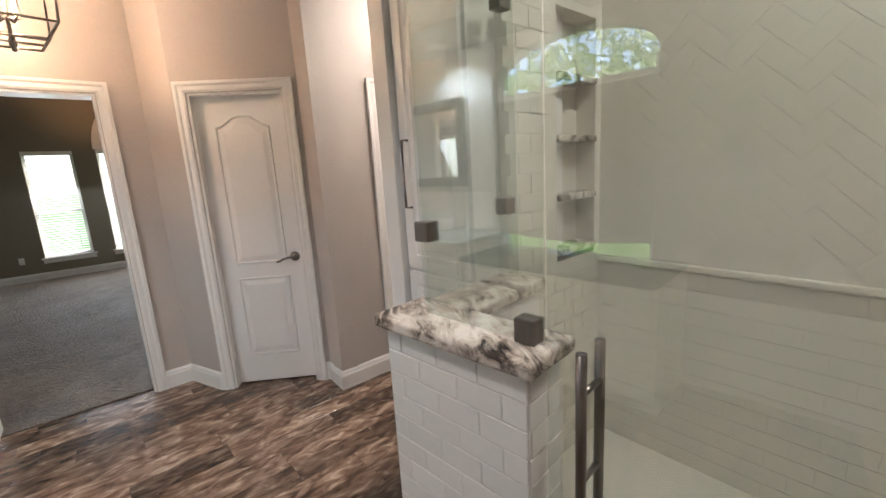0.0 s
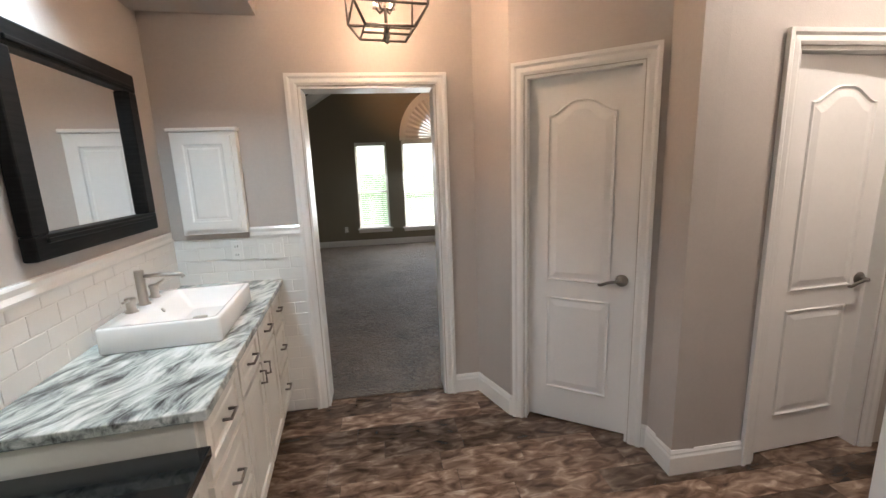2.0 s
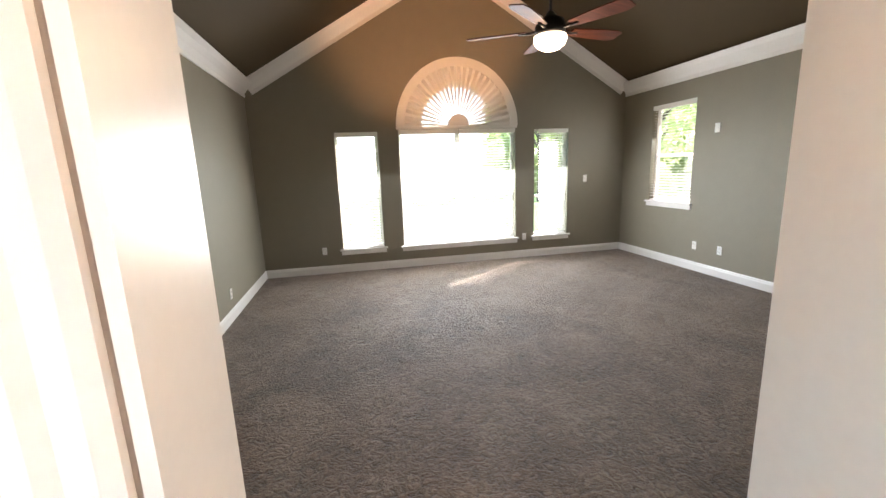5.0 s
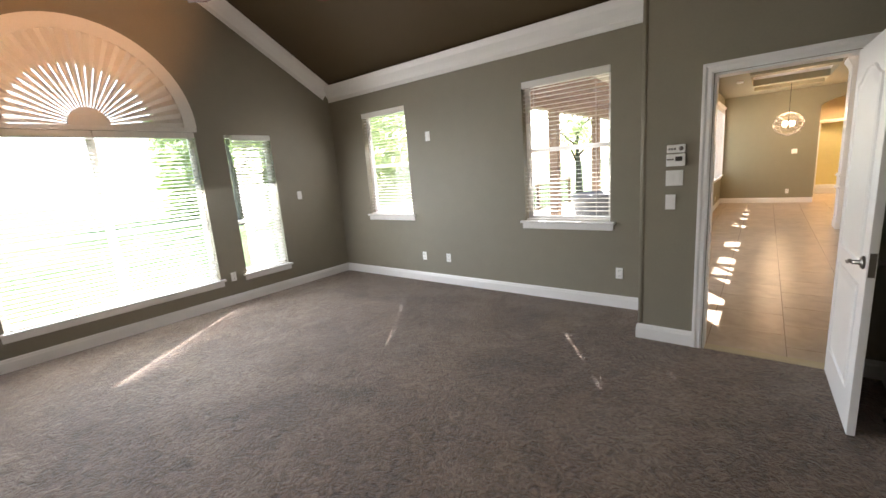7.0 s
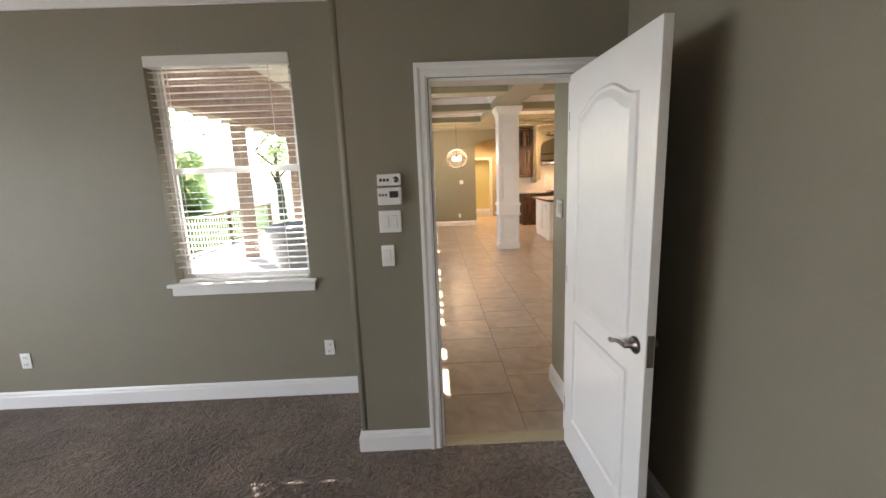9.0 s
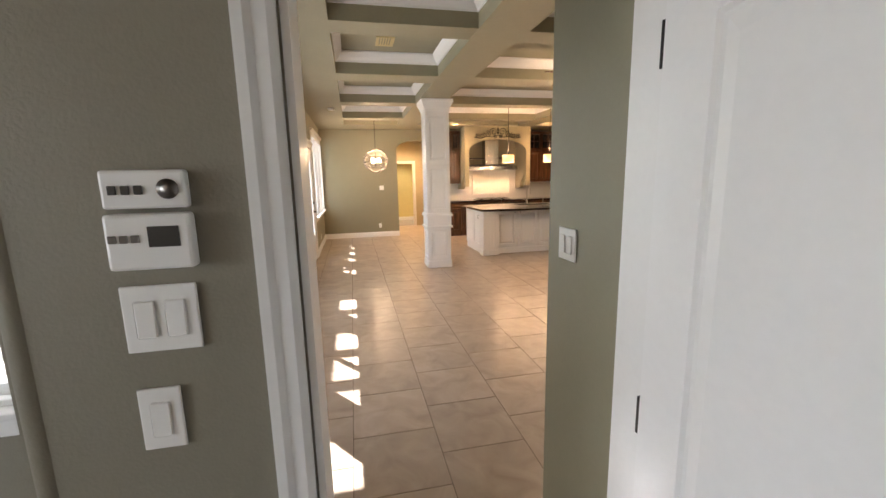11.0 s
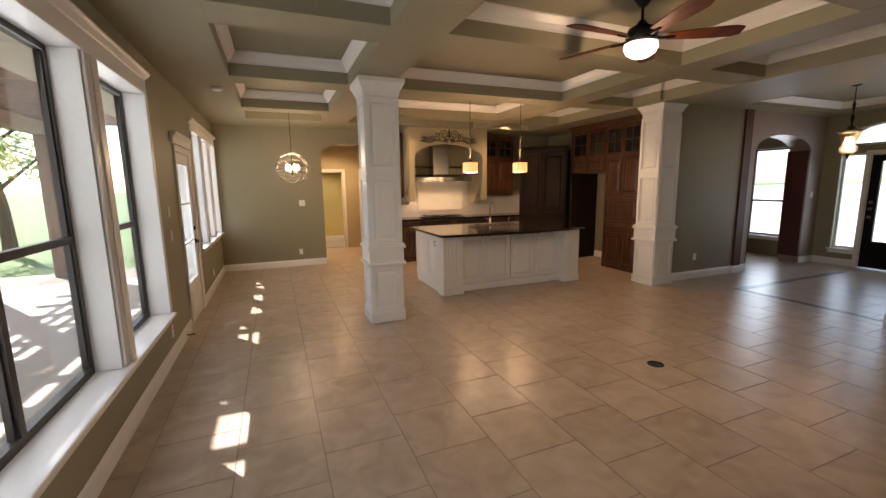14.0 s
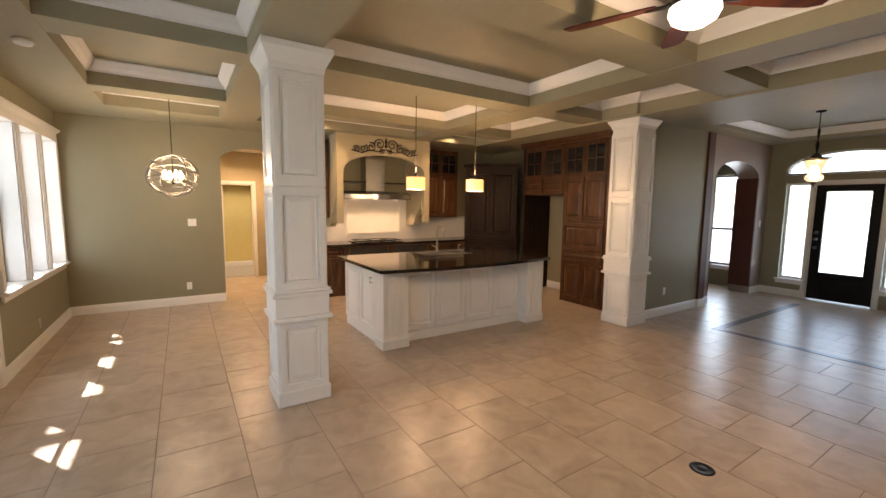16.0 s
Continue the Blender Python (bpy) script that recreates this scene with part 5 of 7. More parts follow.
for k in range(4):
    a = radians(45 + 90 * k)
    x, y = 0.055 * math.cos(a), 0.055 * math.sin(a)
    arm = part("arm", tube([(0, 0, 0.13), (x * 0.6, y * 0.6, 0.115), (x, y, 0.14)], 0.005, 6), M["dark_nickel"], lan)
    part("candle", lathe([(0.018, 0.14), (0.018, 0.145), (0.010, 0.148), (0.010, 0.22), (0, 0.22)], 10, Matrix.Translation((x, y, 0))), M["cream"], arm)
    part("bulb", lathe([(0.006, 0.22), (0.016, 0.245), (0.014, 0.27), (0.004, 0.31), (0, 0.315)], 10, Matrix.Translation((x, y, 0))), M["bulb"], arm, "lit candle bulb")
lamp("POINT", Matrix.Translation((1.33, 3.60, 2.46)), 23, (1.0, 0.66, 0.43), 0.03)


def downlight(x, y, z, watts, label="white recessed ceiling downlight, lit, from a set with added fill lamps", colour=SOFTWARM, spot=110):
    t = thing("downlight", label, "ceiling light", Matrix.Translation((x, y, z)), "recessed downlights")
    part("trim_ring", lathe([(0.055, -0.004), (0.08, -0.006), (0.082, 0.0), (0.055, 0.002)], 20), M["white"], t)
    part("diffuser", lathe([(0, -0.001), (0.056, -0.001), (0.056, 0.001), (0, 0.001)], 20), M["downlight"] if watts else M["white"], t)
    if watts:
        lamp("SPOT", Matrix.Translation((x, y, z - 0.02)), watts, colour, 0.05, spot=spot)


# the blue tint stands in for window daylight falling on the vanity
downlight(0.33, 3.0, 2.449, 44, spot=140, colour=(0.70, 0.90, 1.0))
# next three are unseen fill lamps, added to brighten room, shower and toilet
downlight(1.2, 1.3, 2.999, 44, colour=(0.95, 0.95, 0.95), spot=120)
downlight(2.9, 0.4, 2.999, 48, colour=(1, 0.95, 0.86), spot=172)
downlight(3.4, 3.65, 2.999, 44, colour=(1, 0.86, 0.72), spot=150)
downlight(3.45, 2.52, 2.999, 72, colour=(1, 0.9, 0.78), spot=150)

# bath window: clear arch above, a drawn shade over the middle, a clear strip at the sill
t = thing("window_30", "arched bathroom window, clear above and below a drawn shade", "window", VF, kind="structure")
part("window_frame", boxes((1.48, -0.12, 0.68, 1.52, -0.07, 2.10), (2.70, -0.12, 0.68, 2.74, -0.07, 2.10), (1.52, -0.12, 0.68, 2.70, -0.07, 0.71), (1.52, -0.12, 1.98, 2.70, -0.07, 2.01)), M["white"], t)
part("pane", boxes((1.52, -0.098, 0.71, 2.70, -0.094, 1.98)), M["window_glass"], t).visible_shadow = False
part("window_sill", bevelled(1.44, -0.07, 0.662, 2.78, 0.02, 0.682, 0.004), M["white"], t)
sh = thing("roman_blind", "greige fabric blind drawn over the bathroom window", "blind", VF)
bm = bmesh.new()
n = 14
for y in (-0.052, -0.046):
    for k in range(n):
        u0, u1 = k / n, (k + 1) / n
        v = [bm.verts.new((1.50 + 1.22 * u, y, z)) for u, z in ((u0, 0.90 - 0.035 * math.sin(math.pi * u0)), (u1, 0.90 - 0.035 * math.sin(math.pi * u1)), (u1, 1.97), (u0, 1.97))]
        bm.faces.new(v)
part("cloth", bm, M["shade_cloth"], sh)
part("headrail", bevelled(1.49, -0.06, 1.971, 2.73, -0.03, 2.01, 0.004), M["white"], sh)

# linen cabinet
LM = frame_m(2.585, 1.72, 0, 90)       # local x north along the face, y towards the room
lin = thing("linen_cabinet", "tall white built-in linen cabinet with pewter pulls", "cabinet", LM)
part("body", boxes((0.0, -0.6, 0.0, 0.53, -0.002, 2.95)), M["white"], lin)
part("stile", bevelled(0.44, -0.001, 0, 0.55, 0.045, 2.95, 0.004), M["white"], lin)
d = part("door", shaker(bmesh.new(), 0.02, 1.03, 0.425, 2.6, 0.0, 1, 0.06), M["white"], lin)
pull(d, [(0.365, 0.018, 1.31), (0.365, 0.05, 1.31), (0.365, 0.05, 1.60), (0.365, 0.018, 1.60)], 0.007)
d = part("drawer", shaker(bmesh.new(), 0.02, 0.79, 0.425, 1.01, 0.0, 1, 0.05), M["white"], lin)
pull(d, [(0.16, 0.018, 0.90), (0.16, 0.05, 0.90), (0.30, 0.05, 0.90), (0.30, 0.018, 0.90)], 0.007)
d = part("door", shaker(bmesh.new(), 0.02, 0.12, 0.425, 0.77, 0.0, 1, 0.06), M["white"], lin)
pull(d, [(0.365, 0.018, 0.61), (0.365, 0.05, 0.61), (0.365, 0.05, 0.73), (0.365, 0.018, 0.73)], 0.007)

# shower enclosure
SM = frame_m(2.115, 1.70, 0, 5)
hw = thing("shower_half_wall", "low shower wall clad in white tile under a granite cap", "half wall", SM, kind="structure")
part("core", boxes((0.02, -0.545, 0, 0.175, -0.02, 0.985), (0.175, -0.21, 0, 0.62, -0.06, 0.985)), M["grout"], hw)
part("cap", bevelled(-0.01, -0.575, 0.986, 0.205, 0.013, 1.03, 0.012, 3), M["granite_brown"], hw, "brown-grey veined granite cap")
part("cap", bevelled(0.206, -0.235, 0.986, 0.64, -0.03, 1.03, 0.012, 3), M["granite_brown"], hw, "brown-grey veined granite cap")
en = thing("shower_glass", "clear shower glass panels with pewter clamps", "shower screen", SM)
GP = M["shower_glass"]
for b in ((0.095, -0.545, 1.032, 0.105, -0.125, 2.75), (0.107, -0.135, 1.032, 0.60, -0.125, 2.75)):
    part("glass_panel", boxes(b), GP, en).visible_shadow = False
dr = part("glass_door", boxes((0.093, -1.32, 0.06, 0.103, -0.555, 2.75)), GP, en)
dr.visible_shadow = False
for y, z in ((-0.15, 1.29), (-0.15, 2.3)):
    part("clamp", bevelled(0.075, y - 0.028, z - 0.03, 0.125, y + 0.028, z + 0.03, 0.004), M["dark_nickel"], en)
part("clamp", bevelled(0.075, -0.53, 1.031, 0.125, -0.47, 1.095, 0.004), M["dark_nickel"], en)
for z in (1.32, 2.02):
    part("clamp", bevelled(0.50, -0.155, z - 0.03, 0.56, -0.105, z + 0.03, 0.004), M["dark_nickel"], en)
for sx in (0.055, 0.15):
    part("handle", tube([(sx, -0.66, 0.62), (sx, -0.66, 1.06)], 0.0125, 10), M["dark_nickel"], dr, "pewter tubular door handle")
for z in (0.74, 0.96):
    part("handle_bolt", tube([(0.055, -0.66, z), (0.15, -0.66, z)], 0.008, 8), M["dark_nickel"], dr)
for z in (1.06, 1.31, 1.57, 1.83):
    solid("niche_shelf", bevelled(3.052, 1.648, z - 0.015, 3.368, 1.761, z + 0.015, 0.004), M["granite_brown"], "granite shelf in the shower niche", "shelf", group="niche shelves")
solid("floor_shower", boxes((2.3, -0.98, -0.012, 3.42, 1.66, 0.012)), M["tile_shower"], "ivory tiled shower floor", "floor", "structure")
solid("trim", bevelled(3.395, -0.98, 0.965, 3.419, 1.658, 0.995, 0.008), M["tile_shower"], "ivory tile pencil liner", "tile trim", "structure")


def tiles_joined(name, place, rects, thick, material, label):
    """Many wall tiles as one mesh: rects are centre, half sizes and turn in the wall's own plane."""
    verts, faces = [], []
    for cx, cz, hx, hz, a in rects:
        c, s = math.cos(a), math.sin(a)
        i = len(verts)
        for y, k in ((0.0, 1.0), (thick, 1.0), (thick + 0.0009, 0.95)):
            for sx, sz in ((-1, -1), (1, -1), (1, 1), (-1, 1)):
                u, w = sx * (hx - (1 - k) * 0.05), sz * (hz - (1 - k) * 0.05)
                verts.append((cx + u * c - w * s, y, cz + u * s + w * c))
        for lo in (0, 4):
            for j in range(4):
                faces.append((i + lo + j, i + lo + (j + 1) % 4, i + lo + 4 + (j + 1) % 4, i + lo + 4 + j))
        faces.append((i + 8, i + 9, i + 10, i + 11))
    me = bpy.data.meshes.new(name)
    me.from_pydata(verts, [], faces)
    me.materials.append(material)
    ob = new(name, me)
    ob.matrix_world = place
    return tagged(ob, label, "tiles", "", "stuff")


EM = frame_m(3.419, -0.98, 0, 90)
low = []
for r in range(12):
    for k in range(-1, 17):
        cx = 0.08 + k * 0.158 + (0.079 if r % 2 else 0)
        if 0.06 < cx < 2.57:
            low.append((cx, 0.055 + r * 0.0785, 0.0775, 0.037, 0))
tiles_joined("shower_wall_tiles", EM, low, 0.002, M["tile_shower"], "ivory subway tiles on the shower wall")
herr = []
a45 = math.pi / 4
L2, W2 = 0.155, 0.0775
for i in range(-30, 40):
    for j in range(-30, 40):
        # herringbone in a turned grid: pairs of one lying and one standing tile
        for (u, w, hu, hv) in ((i * W2 + j * 2 * L2 + L2 / 2, i * W2 + W2 / 2, L2 / 2, W2 / 2), (i * W2 + j * 2 * L2 + L2 + W2 / 2, i * W2, W2 / 2, L2 / 2)):
            x = (u - w) * math.cos(a45) + 0.4
            z = (u + w) * math.sin(a45) - 0.6
            if 0.07 < x < 2.57 and 1.06 < z < 2.92:
                herr.append((x, z, hu - 0.0009, hv - 0.0009, a45))
tiles_joined("shower_herringbone_tiles", EM, herr, 0.002, M["tile_shower"], "ivory herringbone tiles on the shower wall")
nt = []
for r in range(37):
    for k in range(-1, 6):
        cx = 0.08 + k * 0.158 + (0.079 if r % 2 else 0)
        cz = 0.055 + r * 0.0785
        if 0.06 < cx < 0.64 and not (0.0 < cx < 0.45 and 0.98 < cz < 2.13):
            nt.append((cx, cz, 0.0775, 0.037, 0))
tiles_joined("shower_north_tiles", frame_m(3.42, 1.659, 0, 180), nt, 0.002, M["tile_shower"], "ivory subway tiles beside the shower niche")

# ---- bedroom ----
def ceiling_fan(m, drop, span, label, blade_turn, group="", bowl_r=0.13):
    """Five-blade fan with a lit bowl; local origin at the bowl's centre."""
    t = thing("ceiling_fan", label, "ceiling fan", m)
    part("downrod", lathe([(0.012, 0.2), (0.012, drop - 0.06), (0.03, drop - 0.06), (0.07, drop - 0.01), (0.07, drop), (0, drop)], 16), M["black_metal"], t)
    part("motor", lathe([(0.09, 0.05), (0.115, 0.07), (0.12, 0.12), (0.10, 0.165), (0.05, 0.19), (0.02, 0.23), (0, 0.23)], 24), M["black_metal"], t)
    part("bowl", lathe([(0, -0.055), (bowl_r * 0.5, -0.048), (bowl_r * 0.85, -0.02), (bowl_r, 0.02), (bowl_r * 0.96, 0.05), (0, 0.05)], 24), M["bowl"], t, "lit frosted glass bowl")
    for k in range(5):
        a = radians(blade_turn + 72 * k)
        rm = Matrix.Rotation(a, 4, "Z")
        bm = bmesh.new()
        top, bot = [], []
        n = 9
        for i in range(n):
            u = i / (n - 1)
            x = 0.19 + u * (span - 0.19)
            w = 0.045 + 0.028 * math.sin(min(1, u * 1.25) * math.pi / 2) if u < 0.95 else 0.05
            for sgn in (1, -1):
                z = 0.095 - sgn * w * 0.2
                top.append(bm.verts.new(rm @ Vector((x, sgn * w, z + 0.004))))
                bot.append(bm.verts.new(rm @ Vector((x, sgn * w, z - 0.004))))
        for i in range(n - 1):
            for q, fl in ((top, 0), (bot, 1)):
                f = (q[2 * i], q[2 * i + 2], q[2 * i + 3], q[2 * i + 1])
                bm.faces.new(f if fl else f[::-1])
            for e in (0, 1):
                bm.faces.new((top[2 * i + e], top[2 * i + 2 + e], bot[2 * i + 2 + e], bot[2 * i + e]))
        bm.faces.new((top[0], top[1], bot[1], bot[0]))
        bm.faces.new((top[-2], top[-1], bot[-1], bot[-2]))
        bmesh.ops.recalc_face_normals(bm, faces=bm.faces[:])
        b = part("blade", bm, M["fan_wood"], t, "mahogany fan blade")
        part("blade_iron", tube([tuple(rm @ Vector((0.09, 0, 0.10))), tuple(rm @ Vector((0.15, 0, 0.085))), tuple(rm @ Vector((0.25, 0, 0.09)))], 0.012, 6), M["black_metal"], b)
    return t


ceiling_fan(frame_m(2.58, 7.0, 2.52, 0), 2.1, 0.66, "dark five-blade ceiling fan with a lit bowl under the vault", 8)
lamp("POINT", Matrix.Translation((2.58, 7.0, 2.40)), 9, SOFTWARM, 0.08)
# added spot without a fixture, for the warm glow on the gable
lamp("SPOT", look((2.58, 7.15, 2.80), (2.3, 10.3, 3.75)), 95, (1.0, 0.50, 0.22), 0.08, spot=64)

# sunburst arch above the wide window
sb = thing("sunburst_arch", "cream sunburst arch shade above the wide window", "arch shade", frame_m(2.67, 10.348, 2.235, 180))
R, HH = 0.99, 1.02
def half_disc(r0, r1, y0, y1, n=36):
    bm = bmesh.new()
    lo, hi = [], []
    for k in range(n + 1):
        a = math.pi * k / n
        for r, q in ((r0, lo), (r1, hi)):
            q.append((bm.verts.new((r * math.cos(a), y0, r * HH / R * math.sin(a))), bm.verts.new((r * math.cos(a), y1, r * HH / R * math.sin(a)))))
    for k in range(n):
        bm.faces.new((lo[k][1], hi[k][1], hi[k + 1][1], lo[k + 1][1]))
        bm.faces.new((hi[k][0], hi[k][1], hi[k + 1][1], hi[k + 1][0]))
        bm.faces.new((lo[k][1], lo[k][0], lo[k + 1][0], lo[k + 1][1]))
    for e in (0, n):
        bm.faces.new((lo[e][0], lo[e][1], hi[e][1], hi[e][0]))
    bmesh.ops.recalc_face_normals(bm, faces=bm.faces[:])
    return bm
part("rim", half_disc(0.86, R, 0.0, 0.052), M["sunburst"], sb)
part("hub", half_disc(0.0005, 0.17, 0.0, 0.05), M["sunburst"], sb)
part("rail", bevelled(-R, 0.0, -0.045, R, 0.04, 0.0, 0.005), M["blind"], sb)
for k in range(26):
    a0, a1 = math.pi * k / 26, math.pi * (k + 1) / 26
    am = (a0 + a1) / 2
    bm = bmesh.new()
    pt = lambda r, a, y: bm.verts.new((r * math.cos(a), y, r * HH / R * math.sin(a)))
    ag = a0 + (a1 - a0) * 0.10               # the pleats stand apart near the hub and let daylight through
    lo, hi, top = [pt(0.165, a, y) for a, y in ((ag, 0.008), (am, 0.024), (a1, 0.008))], [pt(0.56, a, y) for a, y in ((ag, 0.010), (am, 0.036), (a1, 0.008))], [pt(0.87, a, y) for a, y in ((a0, 0.008), (am, 0.048), (a1, 0.008))]
    tip = pt(0.60, a0, 0.008)
    for q in ((lo[0], hi[0], hi[1], lo[1]), (lo[1], hi[1], hi[2], lo[2]), (hi[0], tip, top[0], top[1], hi[1]), (hi[1], top[1], top[2], hi[2])):
        bm.faces.new(q)
    bmesh.ops.recalc_face_normals(bm, faces=bm.faces[:])
    part("fan_pleat", bm, M["sunburst"], sb)
for k in range(13):
    a = math.pi * (k + 0.5) / 13
    part("vent_slot", boxes((-0.035, 0.035, -0.006, 0.035, 0.0365, 0.006)), M["dark_gap"], sb).matrix_local = Matrix.Translation((0.915 * math.cos(a), 0, 0.915 * HH / R * math.sin(a))) @ Matrix.Rotation(-(a - math.pi / 2), 4, "Y")

for x in (0.45, 3.80):
    outlet(frame_m(x, 10.349, 0.37, 180))
plate("wall_plate", "blank white wall plate beside the window", "wall plate", frame_m(4.93, 10.349, 1.32, 180), 0.07, 0.115, "1")
for y in (8.23, 8.65, 6.06):
    outlet(frame_m(5.669, y, 0.37, 90))
plate("wall_plate", "blank white wall plate high on the wall", "wall plate", frame_m(5.669, 8.43, 1.97, 90), 0.075, 0.12, "")
for y in (7.6, 8.55):
    outlet(frame_m(-0.449, y, 0.30, -90))
th = thing("thermostat", "white wall thermostat with a small grey display", "thermostat", frame_m(4.999, 5.486, 1.475, 90))
part("body", bevelled(-0.062, 0.0, -0.045, 0.062, 0.028, 0.045, 0.006), M["plastic"], th)
part("display", boxes((-0.045, 0.028, -0.008, 0.0, 0.0295, 0.025)), M["bronze_frame"], th)
for k in range(3):
    part("button", bevelled(0.012 + 0.016 * k, 0.028, 0.0, 0.024 + 0.016 * k, 0.031, 0.012, 0.001, 1), M["dark_nickel"], th)
kp = thing("alarm_keypad", "small white keypad with grey buttons above the thermostat", "keypad", frame_m(4.999, 5.486, 1.558, 90))
part("body", bevelled(-0.06, 0.0, -0.03, 0.06, 0.024, 0.03, 0.005), M["plastic"], kp)
part("speaker_grille", lathe([(0, 0), (0.016, 0), (0.016, 0.002), (0, 0.002)], 16, Matrix.Translation((-0.035, 0.024, 0)) @ Matrix.Rotation(-math.pi / 2, 4, "X")), M["dark_nickel"], kp)
for k in range(3):
    part("key", bevelled(0.0 + 0.018 * k, 0.024, -0.008, 0.012 + 0.018 * k, 0.027, 0.006, 0.001, 1), M["bronze_frame"], kp)
plate("light_switch", "white double switch below the thermostat", "light switch", frame_m(4.999, 5.493, 1.342, 90), 0.116, 0.116, "2")
plate("wall_plate", "blank white wall plate below the switches", "wall plate", frame_m(4.999, 5.515, 1.16, 90), 0.068, 0.115, "1")
ds = thing("door_stop", "dark spring door stop on the baseboard", "door stop", frame_m(4.35, 4.287, 0.06, 0))
part("spring", tube([(0, 0, 0), (0, 0.06, 0.0), (0, 0.075, 0.0)], 0.006, 8), M["black_metal"], ds)
part("tip", lathe([(0.01, 0), (0.01, 0.016), (0, 0.018)], 12, Matrix.Translation((0, 0.075, 0)) @ Matrix.Rotation(-math.pi / 2, 4, "X")), M["black_metal"], ds)
# daylight standing in for the bright sky in the bedroom's window openings
for m, w, h, p in ((look((1.065, 10.52, 1.27), (1.065, 8.5, 0.0)), 0.64, 1.78, 12), (look((2.675, 10.52, 1.27), (2.675, 8.5, 0.0)), 1.9, 1.8, 66), (look((4.29, 10.52, 1.27), (4.29, 8.5, 0.0)), 0.6, 1.78, 12), (look((5.84, 9.22, 1.68), (3.2, 9.22, 0.0)), 0.84, 1.44, 6), (look((5.84, 6.56, 1.62), (3.2, 6.56, 0.0)), 0.86, 1.44, 4)):
    lamp("AREA", m, p, DAY, w, h)
# furniture dents and a paper scrap in the carpet
for x, y, r in ((0.55, 8.2, 0.05), (0.9, 7.9, 0.04), (1.3, 7.0, 0.05), (2.35, 7.55, 0.035), (2.5, 8.6, 0.035), (1.9, 9.2, 0.03), (0.2, 6.4, 0.045)):
    solid("carpet_dent", lathe([(r * 1.4, 0.0085), (r, 0.0095), (r * 0.6, 0.0088), (0, 0.0086)], 14, Matrix.Translation((x, y, 0))), M["carpet"], "dark dent left by furniture in the carpet", "carpet mark", "stuff")

# ---- great room ----
def column(x0, y0, x1, y1, label, flare=0.8, rise=0.19):
    t = thing("column", label, "column", Matrix.Translation(((x0 + x1) / 2, (y0 + y1) / 2, 0)), "great room columns", "")
    hx, hy = (x1 - x0) / 2, (y1 - y0) / 2
    part("shaft", boxes((-hx + 0.015, -hy + 0.015, 0, hx - 0.015, hy - 0.015, 2.819)), M["white"], t)
    part("plinth", bevelled(-hx - 0.01, -hy - 0.01, 0.001, hx + 0.01, hy + 0.01, 0.13, 0.012, 2), M["white"], t)
    for z0, z1, o in ((0.70, 0.735, 0.03), (0.735, 0.90, 0.008), (0.90, 0.93, 0.03), (0.93, 0.955, 0.018), (1.765, 1.795, -0.002)):
        part("band", bevelled(-hx - o, -hy - o, z0, hx + o, hy + o, z1 - 0.001, 0.005, 2), M["white"], t)
    sq = [(hx - 0.016, hy - 0.016), (-hx + 0.016, hy - 0.016), (-hx + 0.016, -hy + 0.016), (hx - 0.016, -hy + 0.016)]
    part("capital", sweep([(a, b, 2.818 - rise) for a, b in sq[::-1]], [(p * flare, q * rise) for p, q in ((0, 0), (0.022, 0), (0.026, 0.15), (0.03, 0.25), (0.06, 0.5), (0.085, 0.7), (0.095, 0.76), (0.095, 1.0), (0, 1.0))], True), M["white"], t)
    for a in range(4):
        w = hx if a % 2 else hy
        d = hy if a % 2 else hx
        rm = Matrix.Rotation(math.pi / 2 * a, 4, "Z")
        for z0, z1 in ((0.16, 0.68), (0.985, 1.74), (1.82, 2.60)):
            bm = bmesh.new()
            for b in ((-w + 0.016, d - 0.015, z0 - 0.03, -w + 0.06, d, z1 + 0.02), (w - 0.06, d - 0.015, z0 - 0.03, w - 0.016, d, z1 + 0.02), (-w + 0.06, d - 0.015, z0 - 0.03, w - 0.06, d, z0 + 0.02), (-w + 0.06, d - 0.015, z1 - 0.03, w - 0.06, d, z1 + 0.02)):
                box(bm, *b)
            bm.transform(rm @ Matrix.Rotation(-math.pi / 2, 4, "Z"))
            part("panel_frame", bm, M["white"], t)
            bm = bmesh.new()
            inset_panel(bm, -w + 0.075, z0 + 0.035, w - 0.075, z1 - 0.045, d - 0.0152, 1, 0, 0.010, 0.018)
            bmesh.ops.recalc_face_normals(bm, faces=bm.faces[:])
            bm.transform(rm @ Matrix.Rotation(-math.pi / 2, 4, "Z"))
            part("panel", bm, M["white"], t)
    return t


column(11.10, 3.535, 11.50, 3.94, "square white panelled column holding the ceiling beam")
column(11.03, -0.96, 11.43, -0.53, "square white panelled column beside the sage wall", 0.62, 0.13)
solid("ceiling_header_box", boxes((10.98, -1.02, 2.822, 11.48, -0.40, 2.99)), M["coffer"], "sage painted block of the header above the column", "ceiling beam", "structure")
crown([(10.98, -0.44, 2.955), (10.98, -0.40, 2.955), (11.48, -0.40, 2.955), (11.48, -0.44, 2.955)], CROWN, False, "white crown moulding round the header block")


